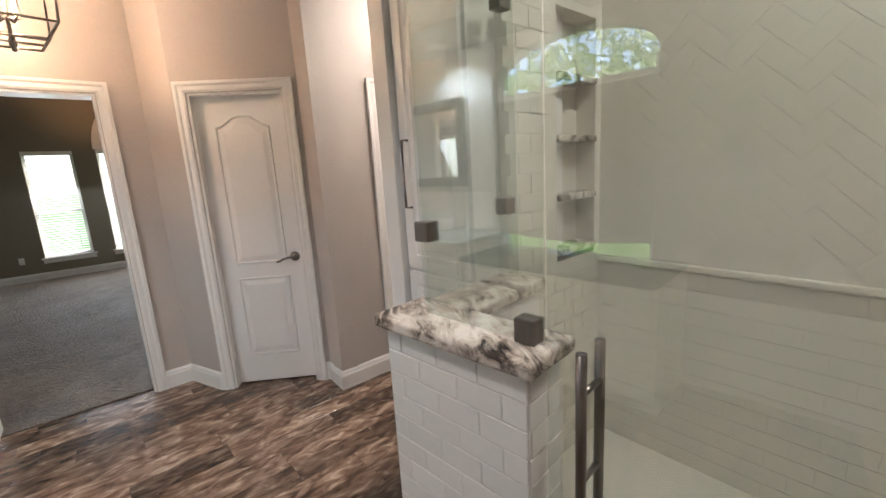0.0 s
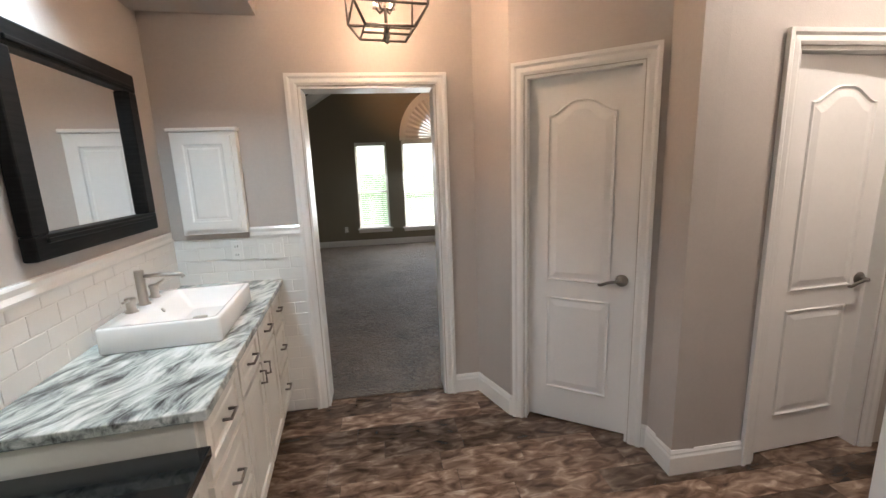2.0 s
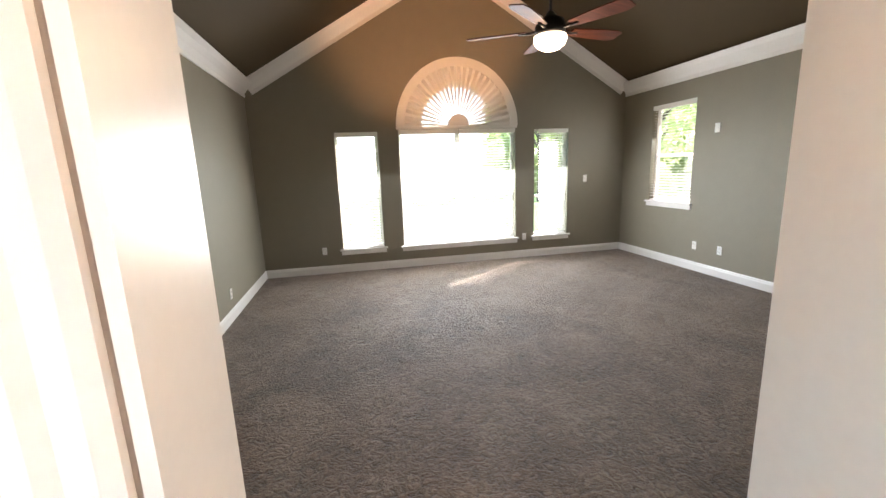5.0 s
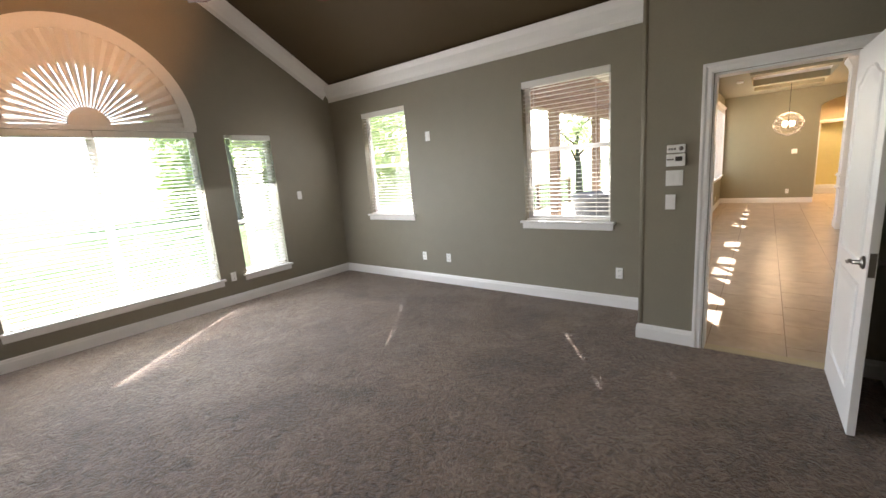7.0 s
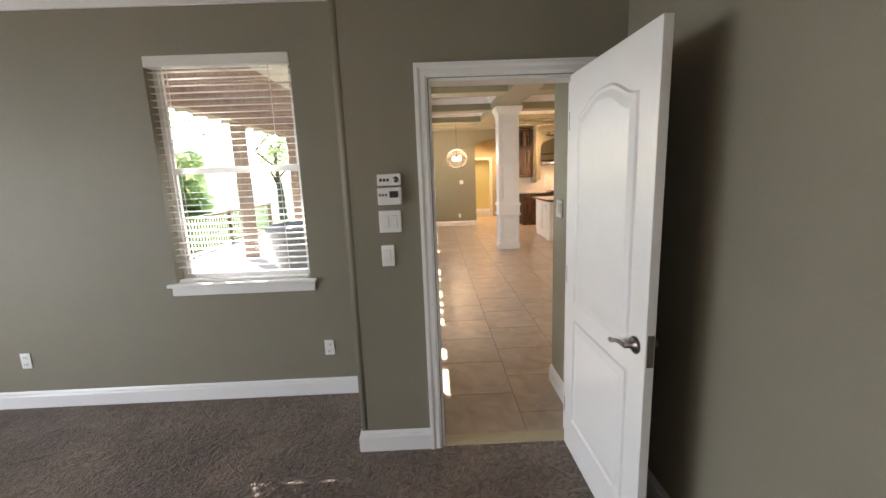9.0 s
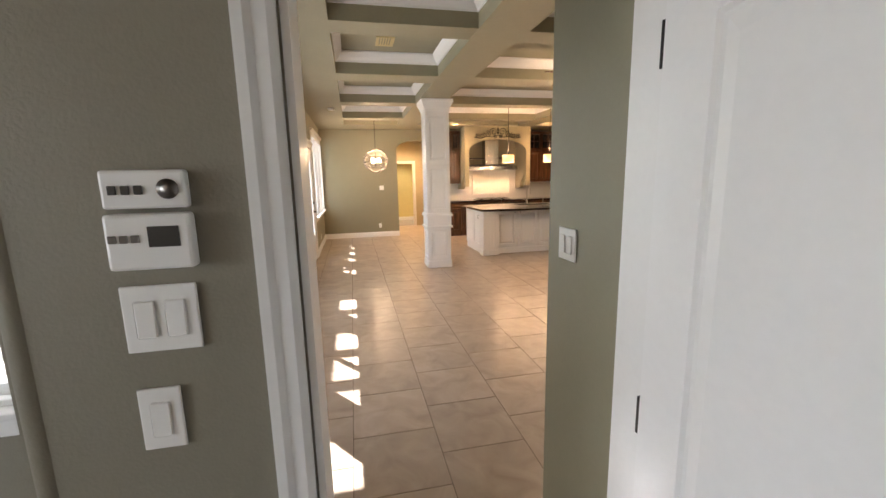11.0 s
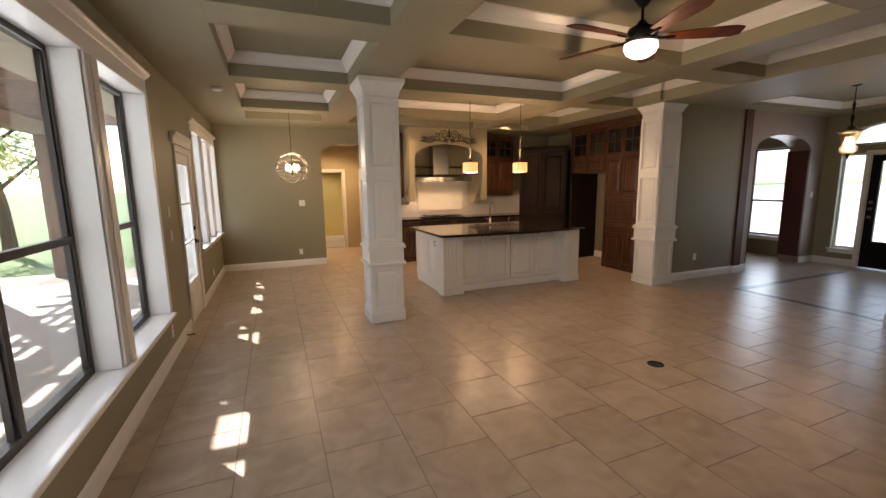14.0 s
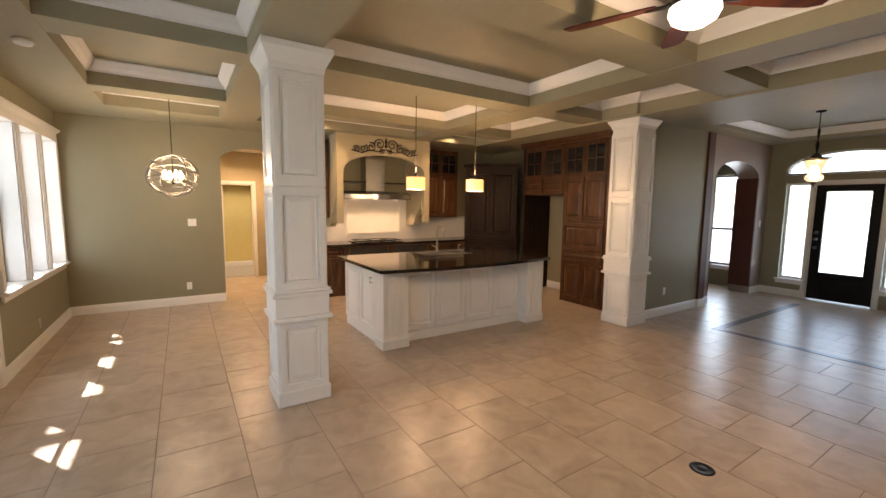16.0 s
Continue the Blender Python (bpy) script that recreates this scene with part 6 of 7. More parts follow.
# kitchen island
isl = thing("kitchen_island", "white panelled kitchen island with fluted corner posts", "kitchen island")
part("body", boxes((12.07, 0.24, 0.0, 13.18, 2.66, 0.884)), M["white"], isl)
def island_front(k):
    bm = bmesh.new()
    y1 = 2.375 - k * 0.462
    raised_front(bm, 0.0, 0.13, 0.452, 0.865, 0.0, 1, 0.055)
    bm.transform(frame_m(12.069, y1 - 0.455, 0, 90))
    return bm
for k in range(4):
    d = part("door", island_front(k), M["white"], isl)
    yk = 2.375 - k * 0.462 - (0.40 if k % 2 == 0 else 0.055)
    part("handle", lathe([(0.006, 0), (0.006, 0.015), (0.013, 0.022), (0.0, 0.028)], 12, Matrix.Translation((12.05, yk, 0.83)) @ Matrix.Rotation(-math.pi / 2, 4, "Y")), M["dark_nickel"], d)
part("toe_board", bevelled(12.02, 0.54, 0.0, 12.068, 2.38, 0.11, 0.006), M["white"], isl)
for y0, y1 in ((2.385, 2.695), (0.225, 0.53)):
    ps = part("corner_post", bevelled(11.87, y0, 0.0, 12.09, y1, 0.884, 0.006), M["white"], isl)
    part("post_base", bevelled(11.855, y0 - 0.012, 0.001, 12.095, y1 + 0.012, 0.11, 0.008), M["white"], ps)
    for j in range(4):
        yc = y0 + 0.06 + j * 0.0635
        part("flute", bevelled(11.854, yc - 0.016, 0.16, 11.87, yc + 0.016, 0.84, 0.006), M["white"], ps)
for x0, x1 in ((12.12, 12.62), (12.64, 13.16)):
    bm = bmesh.new()
    raised_front(bm, 0.0, 0.13, x1 - x0, 0.865, 0.0, 1, 0.06)
    bm.transform(frame_m(x0, 2.661, 0, 0))
    d = part("side_panel", bm, M["white"], isl)
    if x0 < 12.3:
        part("handle", tube([(12.22, 2.68, 0.72), (12.22, 2.71, 0.72), (12.22, 2.71, 0.78), (12.22, 2.68, 0.78)], 0.006, 6), M["dark_nickel"], d)
bm = bmesh.new()
n = 24
outline = [(13.26, 2.76), (13.26, 0.17)]
for k in range(n + 1):
    u = k / n
    outline.append((11.80 - 0.12 * math.sin(math.pi * u), 0.17 + (2.76 - 0.17) * u))
lo = [bm.verts.new((x, y, 0.885)) for x, y in outline]
hi = [bm.verts.new((x, y, 0.922)) for x, y in outline]
bm.faces.new(lo)
bm.faces.new(hi[::-1])
for j in range(len(outline)):
    bm.faces.new((lo[j], hi[j], hi[(j + 1) % len(outline)], lo[(j + 1) % len(outline)]))
bmesh.ops.recalc_face_normals(bm, faces=bm.faces[:])
bmesh.ops.bevel(bm, geom=[e for e in bm.edges if abs(e.verts[0].co.z - e.verts[1].co.z) < 1e-5], offset=0.006, segments=2, affect="EDGES")
solid("island_countertop", bm, M["granite_black"], "polished black-brown granite island top with a bowed edge", "countertop")
sk = thing("island_sink", "dark undermount sink in the island top", "sink", Matrix.Translation((12.85, 1.25, 0.923)))
part("rim", sweep([(-0.2, -0.36, 0), (0.2, -0.36, 0), (0.2, 0.36, 0), (-0.2, 0.36, 0)], [(0, 0), (0.016, 0), (0.016, 0.004), (0, 0.004)], True), M["steel"], sk)
part("bowl", boxes((-0.19, -0.35, -0.001, 0.19, 0.35, 0.0012)), M["dark_gap"], sk)
kf = thing("kitchen_faucet", "tall polished gooseneck kitchen faucet", "faucet", Matrix.Translation((13.1, 1.25, 0.923)))
part("base", lathe([(0.028, 0), (0.028, 0.01), (0.018, 0.02), (0.017, 0.10), (0, 0.10)], 16), M["nickel"], kf)
part("neck", tube([(0, 0, 0.08), (0, 0, 0.30)] + [(-0.09 + 0.09 * math.cos(a), 0, 0.30 + 0.09 * math.sin(a)) for a in [math.pi * k / 8 for k in range(1, 9)]] + [(-0.18, 0, 0.22)], 0.012, 10), M["nickel"], kf)
part("lever", tube([(0, 0.02, 0.07), (0, 0.07, 0.09), (0, 0.10, 0.11)], 0.007, 8), M["nickel"], kf)
sd = thing("soap_dispenser", "small nickel soap dispenser by the sink", "soap dispenser", Matrix.Translation((13.1, 0.85, 0.923)))
part("pump", tube([(0, 0, 0), (0, 0, 0.09), (-0.05, 0, 0.09)], 0.009, 8), M["nickel"], sd)

# kitchen run along the far wall: fronts face the island (-x); local x runs north, y to the island
def facing(x, y):
    return frame_m(x, y, 0, 90)
W = M["kit_wood"]
def cabinet(name, label, m, w, d, z0, z1, fronts, material=None, pulls=True):
    """A cabinet unit: fronts are (x0, z0, x1, z1) on its face at y=0, body behind it."""
    material = material or W
    t = thing(name, label, "cabinet", m)
    part("body", boxes((0, -d, z0, w, -0.001, z1)), material, t)
    for k, (a, b, c, e) in enumerate(fronts):
        if b > 2.1:
            xm, zm = (a + c) / 2, (b + e) / 2
            f = part("glass_door", boxes((a, 0, b, a + 0.045, 0.02, e), (c - 0.045, 0, b, c, 0.02, e), (a + 0.045, 0, b, c - 0.045, 0.02, b + 0.045), (a + 0.045, 0, e - 0.045, c - 0.045, 0.02, e)), material, t, "glazed upper door")
            part("pane", boxes((a + 0.045, 0.004, b + 0.045, c - 0.045, 0.008, e - 0.045)), M["desk_black"], f, "dark glass pane")
            part("mullion", boxes((xm - 0.008, 0.008, b + 0.045, xm + 0.008, 0.018, e - 0.045)), material, f)
            part("mullion", boxes((a + 0.045, 0.0085, zm - 0.008, c - 0.045, 0.0175, zm + 0.008)), material, f)
            continue
        f = part("door" if e - b > 0.28 else "drawer", raised_front(bmesh.new(), a, b, c, e, 0.0, 1, min(0.055, (c - a) * 0.18, (e - b) * 0.22)), material, t)
        if pulls:
            part("handle", lathe([(0.005, 0), (0.005, 0.014), (0.012, 0.02), (0.0, 0.026)], 10, Matrix.Translation(((c - 0.035) if k % 2 == 0 else (a + 0.035), 0.018, (b + e) / 2 if e - b < 0.3 else b + 0.08)) @ Matrix.Rotation(-math.pi / 2, 4, "X")), M["black_metal"], f)
    return t


for y0, w in ((-0.85, 0.62), (-0.22, 0.60), (2.10, 0.55)):
    cabinet("base_cabinet", "dark stained base cabinet under the far counter", facing(14.78, y0), w, 0.60, 0.0, 0.884, [(0.02, 0.12, w / 2 - 0.005, 0.68), (w / 2 + 0.005, 0.12, w - 0.02, 0.68), (0.02, 0.70, w - 0.02, 0.86)])
for y0 in (0.39, 1.25):
    ov = cabinet("base_cabinet", "dark stained drawer base below the cooktop", facing(14.78, y0), 0.84, 0.60, 0.0, 0.884, [(0.02, 0.12, 0.82, 0.48), (0.02, 0.50, 0.82, 0.70)])
    part("vent_grille", bevelled(0.06, 0.0, 0.73, 0.78, 0.02, 0.86, 0.004), M["dark_gap"], ov)
solid("kitchen_countertop", bevelled(14.74, -0.87, 0.885, 15.388, 2.66, 0.922, 0.005), M["granite_black"], "polished black-brown granite counter along the wall", "countertop")
ck = thing("cooktop", "black gas cooktop with cast grates", "cooktop", Matrix.Translation((15.05, 1.42, 0.923)))
part("glass_top", bevelled(-0.25, -0.46, 0, 0.25, 0.46, 0.012, 0.004), M["desk_black"], ck)
for k in range(3):
    part("grate", tube([(-0.2, -0.3 + 0.3 * k - 0.12, 0.035), (0.2, -0.3 + 0.3 * k - 0.12, 0.035), (0.2, -0.3 + 0.3 * k + 0.12, 0.035), (-0.2, -0.3 + 0.3 * k + 0.12, 0.035)], 0.009, 6, True), M["black_metal"], ck)
    part("burner", lathe([(0.05, 0.012), (0.045, 0.026), (0, 0.028)], 16, Matrix.Translation((0, -0.3 + 0.3 * k, 0))), M["black_metal"], ck)
solid("wall_backsplash", boxes((15.37, -0.87, 0.923, 15.388, 2.92, 1.385), (15.37, 0.55, 1.385, 15.388, 2.25, 1.80)), M["cream"], "cream stone backsplash", "backsplash", "structure")
fr = thing("backsplash_panel", "cream tile panel in a raised moulded frame", "tile panel", Matrix.Translation((15.368, 1.32, 1.33)))
part("field", boxes((-0.012, -0.54, -0.25, 0.0, 0.54, 0.25)), M["tile_shower"], fr)
part("moulding", boxes((-0.03, -0.57, -0.28, 0, -0.541, 0.28), (-0.03, 0.541, -0.28, 0, 0.57, 0.28), (-0.03, -0.541, -0.28, 0, 0.541, -0.251), (-0.03, -0.541, 0.251, 0, 0.541, 0.28)), M["cream"], fr)
hd = arch_wall("hood_surround", (14.62, 2.30), (14.62, 0.50), 0.10, 1.30, 2.82, 0.11, 1.69, 2.20, 2.50, M["hood_paint"], "tan plaster hood surround with an arch")
hd["kind"] = "structure"
for y0, y1 in ((2.19, 2.30), (0.50, 0.61)):
    bm = bmesh.new()
    prof = [(15.386, 1.22), (15.386, 2.819), (14.721, 2.819), (14.721, 1.75), (14.80, 1.55), (14.98, 1.40), (15.02, 1.28), (15.10, 1.22)]
    a = [bm.verts.new((x, y0, z)) for x, z in prof]
    b = [bm.verts.new((x, y1, z)) for x, z in prof]
    bm.faces.new(a)
    bm.faces.new(b[::-1])
    for j in range(len(prof)):
        bm.faces.new((a[j], b[j], b[(j + 1) % len(prof)], a[(j + 1) % len(prof)]))
    bmesh.ops.recalc_face_normals(bm, faces=bm.faces[:])
    solid("hood_corbel", bm, M["hood_paint"], "tan plaster side corbel of the hood surround", "corbel", "structure")
rh = thing("range_hood", "stainless steel chimney range hood with lit lamps", "range hood", Matrix.Translation((15.36, 1.41, 1.72)))
bm = bmesh.new()
rows = []
for z, out in ((0.0, 0.0), (0.012, 0.012), (0.09, 0.012), (0.10, 0.0), (0.125, -0.12), (0.15, -0.22)):
    rows.append([bm.verts.new((0.0, 0.67, z))] + [bm.verts.new((-0.44 - out - 0.12 * math.sin(math.pi * k / 16), 0.67 - 1.34 * k / 16, z)) for k in range(17)] + [bm.verts.new((0.0, -0.67, z))])
for p, q in zip(rows, rows[1:]):
    for j in range(len(p) - 1):
        bm.faces.new((p[j], p[j + 1], q[j + 1], q[j]))
bm.faces.new(rows[0])
bm.faces.new(rows[-1][::-1])
bmesh.ops.recalc_face_normals(bm, faces=bm.faces[:])
part("canopy", bm, M["steel"], rh, "bowed stainless steel canopy")
part("chimney", bevelled(-0.28, -0.19, 0.15, 0.0, 0.19, 1.0, 0.004), M["steel"], rh)
for y0, y1 in ((-0.62, -0.20), (0.20, 0.62)):
    part("shelf_rail", bevelled(-0.30, y0, 0.30, -0.02, y1, 0.33, 0.004), M["black_metal"], rh)
for k in (-0.42, 0.0, 0.42):
    part("hood_lamp", lathe([(0, -0.004), (0.035, -0.004), (0.035, 0.0), (0, 0.0)], 14, Matrix.Translation((-0.3, k, 0))), M["downlight"], rh)
    lamp("SPOT", Matrix.Translation((15.06, 1.41 + k, 1.70)), 8, (1.0, 0.62, 0.34), 0.03, spot=120)
for y0, w in ((-0.42, 0.86), (2.32, 0.50)):
    h2 = w / 2
    cabinet("wall_cabinet", "dark stained wall cabinet with glass-front top doors", facing(15.02, y0), w, 0.36, 1.38, 2.74, [(0.02, 1.40, h2 - 0.004, 2.22), (h2 + 0.004, 1.40, w - 0.02, 2.22), (0.02, 2.25, h2 - 0.004, 2.70), (h2 + 0.004, 2.25, w - 0.02, 2.70)])

# scrolled iron ornament above the hood
ir = thing("iron_scroll", "black wrought-iron scroll ornament above the hood", "wall ornament", frame_m(14.60, 1.41, 2.62, 90))
def spiral(cx, cz, r, turns, a0, sgn):
    return [(cx + r * (1 - 0.8 * k / 26) * math.cos(a0 + sgn * turns * 2 * math.pi * k / 26), 0.0, cz + r * (1 - 0.8 * k / 26) * math.sin(a0 + sgn * turns * 2 * math.pi * k / 26)) for k in range(27)]
for s in (-1, 1):
    for cx, cz, r, a0 in ((0.12, 0.06, 0.10, 0.0), (0.28, 0.0, 0.085, 1.2), (0.42, -0.03, 0.075, 2.0), (0.55, -0.05, 0.06, 0.5), (0.08, -0.05, 0.05, 2.5)):
        pts = spiral(cx, cz, r, 1.4, a0, 1)
        part("scroll", tube([(s * x, y, z) for x, y, z in pts], 0.009, 6), M["black_metal"], ir)
    part("stem", tube([(0, 0, -0.02), (s * 0.15, 0, -0.07), (s * 0.3, 0, -0.05), (s * 0.45, 0, -0.11), (s * 0.64, 0, -0.07)], 0.009, 6), M["black_metal"], ir)
part("finial", lathe([(0.0, 0.0), (0.03, 0.03), (0.012, 0.07), (0.024, 0.10), (0.0, 0.2)], 10), M["black_metal"], ir)

# diagonal corner pantry
a0 = Vector((13.98, -1.16))
b0 = Vector((14.76, -0.45))
hm = Matrix.Translation((a0.x, a0.y, 0)) @ Matrix.Rotation(math.atan2(b0.y - a0.y, b0.x - a0.x), 4, "Z")
wl_ = (b0 - a0).length
cabinet("corner_pantry", "near-black distressed corner pantry with glazed doors", hm, wl_, 0.42, 0.0, 2.40, [(0.03, 0.10, wl_ / 2 - 0.005, 0.80), (wl_ / 2 + 0.005, 0.10, wl_ - 0.03, 0.80), (0.03, 0.82, wl_ / 2 - 0.005, 1.0), (wl_ / 2 + 0.005, 0.82, wl_ - 0.03, 1.0), (0.03, 1.02, wl_ / 2 - 0.005, 2.32), (wl_ / 2 + 0.005, 1.02, wl_ - 0.03, 2.32)], M["dark_hutch"])
solid("pantry_cornice", sweep([(wl_ + 0.04, 0.0, 2.40), (-0.04, 0.0, 2.40)], [(0, 0), (-0.02, 0), (-0.06, 0.05), (-0.06, 0.07), (0, 0.07)]), M["dark_hutch"], "near-black cornice on the corner pantry", "cornice", "structure", hm)
# tall units on the south wall: fronts face +y
TM = Matrix.Translation((11.52, -1.02, 0))
cabinet("tall_cabinet", "dark stained tall oven and pantry cabinet", TM, 1.13, 0.69, 0.0, 2.70, [(0.30, 0.06, 0.70, 0.70), (0.71, 0.06, 1.11, 0.70), (0.30, 0.72, 1.11, 0.92), (0.30, 0.94, 1.11, 1.36), (0.30, 1.40, 0.70, 2.12), (0.71, 1.40, 1.11, 2.12), (0.30, 2.15, 0.70, 2.66), (0.71, 2.15, 1.11, 2.66), (0.02, 0.06, 0.28, 1.36), (0.02, 1.40, 0.28, 2.12), (0.02, 2.15, 0.28, 2.66)])
cabinet("fridge_cabinet", "dark stained cabinet bridging the fridge recess", Matrix.Translation((12.66, -1.02, 0)), 0.94, 0.69, 1.84, 2.70, [(0.02, 1.86, 0.465, 2.12), (0.475, 1.86, 0.92, 2.12), (0.02, 2.15, 0.465, 2.66), (0.475, 2.15, 0.92, 2.66)])
solid("fridge_side_panel", bevelled(13.602, -1.71, 0, 13.66, -1.02, 2.70, 0.003), M["dark_hutch"], "dark wooden side panel of the fridge recess", "panel")
solid("cabinet_cornice", sweep([(13.68, -1.02, 2.70), (11.48, -1.02, 2.70)], [(0, 0), (-0.02, 0), (-0.06, 0.05), (-0.07, 0.09), (0, 0.09)]), W, "dark stained cornice on the tall cabinets", "cornice", "structure")

# pendants
for x, y in ((12.54, 1.93), (12.45, 1.04)):
    t = thing("pendant_lamp", "amber drum pendant lamp above the island", "pendant lamp", Matrix.Translation((x, y, 1.91)), "island pendants")
    part("shade", lathe([(0.118, -0.08), (0.122, -0.08), (0.122, 0.08), (0.118, 0.08)], 28), M["shade"], t, "lit amber glass drum shade")
    part("diffuser", lathe([(0, -0.074), (0.117, -0.074), (0.117, -0.070), (0, -0.070)], 28), M["shade"], t)
    part("socket", lathe([(0.02, 0.05), (0.03, 0.08), (0.012, 0.14), (0, 0.14)], 12), M["black_metal"], t)
    part("rod", lathe([(0.005, 0.13), (0.005, 1.13), (0.02, 1.13), (0.065, 1.15), (0.065, 1.159), (0, 1.159)], 12), M["black_metal"], t)
    lamp("POINT", Matrix.Translation((x, y, 1.76)), 14, WARM, 0.08)
    lamp("POINT", Matrix.Translation((x, y, 2.03)), 16, WARM, 0.05)

# orb chandelier
orb = thing("orb_chandelier", "bronze orb chandelier of crossed rings, lit", "chandelier", Matrix.Translation((14.05, 4.60, 1.96)) @ Matrix.Diagonal((1.08, 1.08, 0.92, 1)))
go_ = random.Random(3)
for k in range(9):
    r = go_.uniform(0.25, 0.30)
    rm = Euler((go_.uniform(0, math.pi), go_.uniform(0, math.pi), go_.uniform(0, math.pi))).to_matrix()
    part("ring", tube([tuple(rm @ Vector((r * math.cos(a), r * 0.92 * math.sin(a), 0))) for a in [2 * math.pi * j / 32 for j in range(32)]], 0.007, 6, True), M["dark_nickel"], orb)
part("stem", lathe([(0.006, -0.12), (0.02, -0.10), (0.006, -0.06), (0.004, 1.16), (0.05, 1.185), (0.05, 1.205), (0, 1.205)], 10), M["black_metal"], orb)
for k in range(4):
    a = math.pi / 2 * k + 0.4
    x, y = 0.085 * math.cos(a), 0.085 * math.sin(a)
    arm = part("arm", tube([(0, 0, -0.08), (x * 0.7, y * 0.7, -0.09), (x, y, -0.06)], 0.005, 6), M["nickel"], orb)
    part("bulb", lathe([(0.010, -0.05), (0.028, -0.01), (0.025, 0.025), (0.006, 0.07), (0, 0.072)], 10, Matrix.Translation((x, y, 0))), M["bulb"], arm, "lit candle bulb")
lamp("POINT", Matrix.Translation((14.05, 4.60, 2.12)), 20, (1.0, 0.7, 0.42), 0.12)

ceiling_fan(frame_m(9.05, 2.11, 2.68, 0), 0.389, 0.72, "mahogany five-blade ceiling fan with a lit bowl in the great room", 20)
lamp("SPOT", Matrix.Translation((9.05, 2.11, 2.60)), 48, (1.0, 0.70, 0.44), 0.12, spot=165)
lamp("POINT", Matrix.Translation((9.05, 2.11, 2.50)), 12, (1.0, 0.68, 0.40), 0.09)

# foyer lantern
fl = thing("foyer_lantern", "dark metal foyer lantern with a bell glass, lit", "pendant lantern", Matrix.Translation((9.95, -3.14, 2.19)))
part("bell_glass", lathe([(0.05, -0.17), (0.10, -0.13), (0.105, -0.09), (0.075, -0.04), (0.085, 0.02), (0.12, 0.11), (0.145, 0.16)], 24), M["smoke_glass"], fl)
part("cap", lathe([(0.175, 0.16), (0.175, 0.17), (0.07, 0.185), (0.03, 0.24), (0, 0.24)], 24), M["black_metal"], fl)
part("finial", lathe([(0, -0.26), (0.015, -0.23), (0.025, -0.19), (0.05, -0.17), (0, -0.17)], 12), M["black_metal"], fl)
part("rod", lathe([(0.008, 0.24), (0.025, 0.36), (0.008, 0.42), (0.02, 0.55), (0.006, 0.60), (0.006, 0.80), (0.06, 0.81), (0.06, 0.83), (0, 0.83)], 12), M["black_metal"], fl)
for k in range(3):
    a = 2 * math.pi * k / 3
    part("bulb", lathe([(0.01, -0.05), (0.02, 0.0), (0.016, 0.04), (0, 0.08)], 10, Matrix.Translation((0.035 * math.cos(a), 0.035 * math.sin(a), 0))), M["bulb"], fl, "lit candle bulb")
lamp("POINT", Matrix.Translation((9.95, -3.14, 2.10)), 6, SOFTWARM, 0.1)

# rough stone hearth against the west wall
he = thing("fireplace_hearth", "low raised hearth of rough grey-brown field stones", "hearth", Matrix.Translation((5.74, 0.9, 0)))
part("core", boxes((0.0, 0.04, 0.0, 0.80, 2.12, 0.24)), M["floor_grout"], he, "brown mortar")
gh = random.Random(21)
for course in range(2):
    z0, z1 = 0.002 + 0.125 * course, 0.118 + 0.125 * course
    y = 0.0
    while y < 2.15:
        w = min(gh.uniform(0.2, 0.36), 2.2 - y)
        part("stone", bevelled(0.70, y, z0, 0.86 + gh.uniform(-0.02, 0.025), y + w - 0.014, z1, 0.022, 2), M["hearth_stone"], he)
        y += w
    x = 0.0
    while x < 0.68:
        w = min(gh.uniform(0.18, 0.3), 0.70 - x)
        part("stone", bevelled(x, 2.06, z0, x + w - 0.014, 2.20 + gh.uniform(-0.02, 0.02), z1, 0.022, 2), M["hearth_stone"], he)
        x += w
for i in range(8):
    x = 0.0
    while x < 0.84:
        w = min(gh.uniform(0.22, 0.42), 0.87 - x)
        if w > 0.06:
            part("stone", bevelled(x, 0.275 * i, 0.246, x + w - 0.016, 0.275 * i + 0.26, 0.29 + gh.uniform(-0.008, 0.012), 0.02, 2), M["hearth_stone"], he)
        x += w

# small fittings
outlet(frame_m(11.149, -1.62, 0.37, 90))
outlet(frame_m(15.389, 4.48, 0.30, 90))
plate("light_switch", "white switch on the sage wall", "light switch", frame_m(15.389, 4.40, 1.31, 90), 0.116, 0.116, "2")
outlet(frame_m(10.93, 5.929, 0.27, 180))
outlet(frame_m(13.95, 5.929, 0.27, 180))
plate("light_switch", "white switch beside the deck door", "light switch", frame_m(11.33, 5.929, 1.16, 180), 0.07, 0.115, "1")
plate("light_switch", "white switch beside the deck door", "light switch", frame_m(11.33, 5.929, 1.40, 180), 0.07, 0.115, "1")
plate("light_switch", "white double rocker switch on the sage wall", "light switch", frame_m(5.565, 4.4205, 1.32, 0), 0.116, 0.116, "2")
plate("light_switch", "white switch beside the dining arch", "light switch", frame_m(11.168, -4.84, 1.35, 90), 0.07, 0.115, "1")
fd = thing("floor_outlet_cover", "round dark bronze floor outlet cover", "floor outlet", Matrix.Translation((8.94, 1.83, 0.001)))
part("cover", lathe([(0.07, 0), (0.072, 0.003), (0.06, 0.006), (0.058, 0.0045), (0, 0.0045)], 28), M["black_metal"], fd)
part("cap", lathe([(0.03, 0.0045), (0.028, 0.0065), (0, 0.0065)], 20), M["black_metal"], fd)
vt = thing("ceiling_vent", "yellowed metal ceiling vent in a coffer", "ceiling vent", Matrix.Translation((9.15, 4.72, 3.069)))
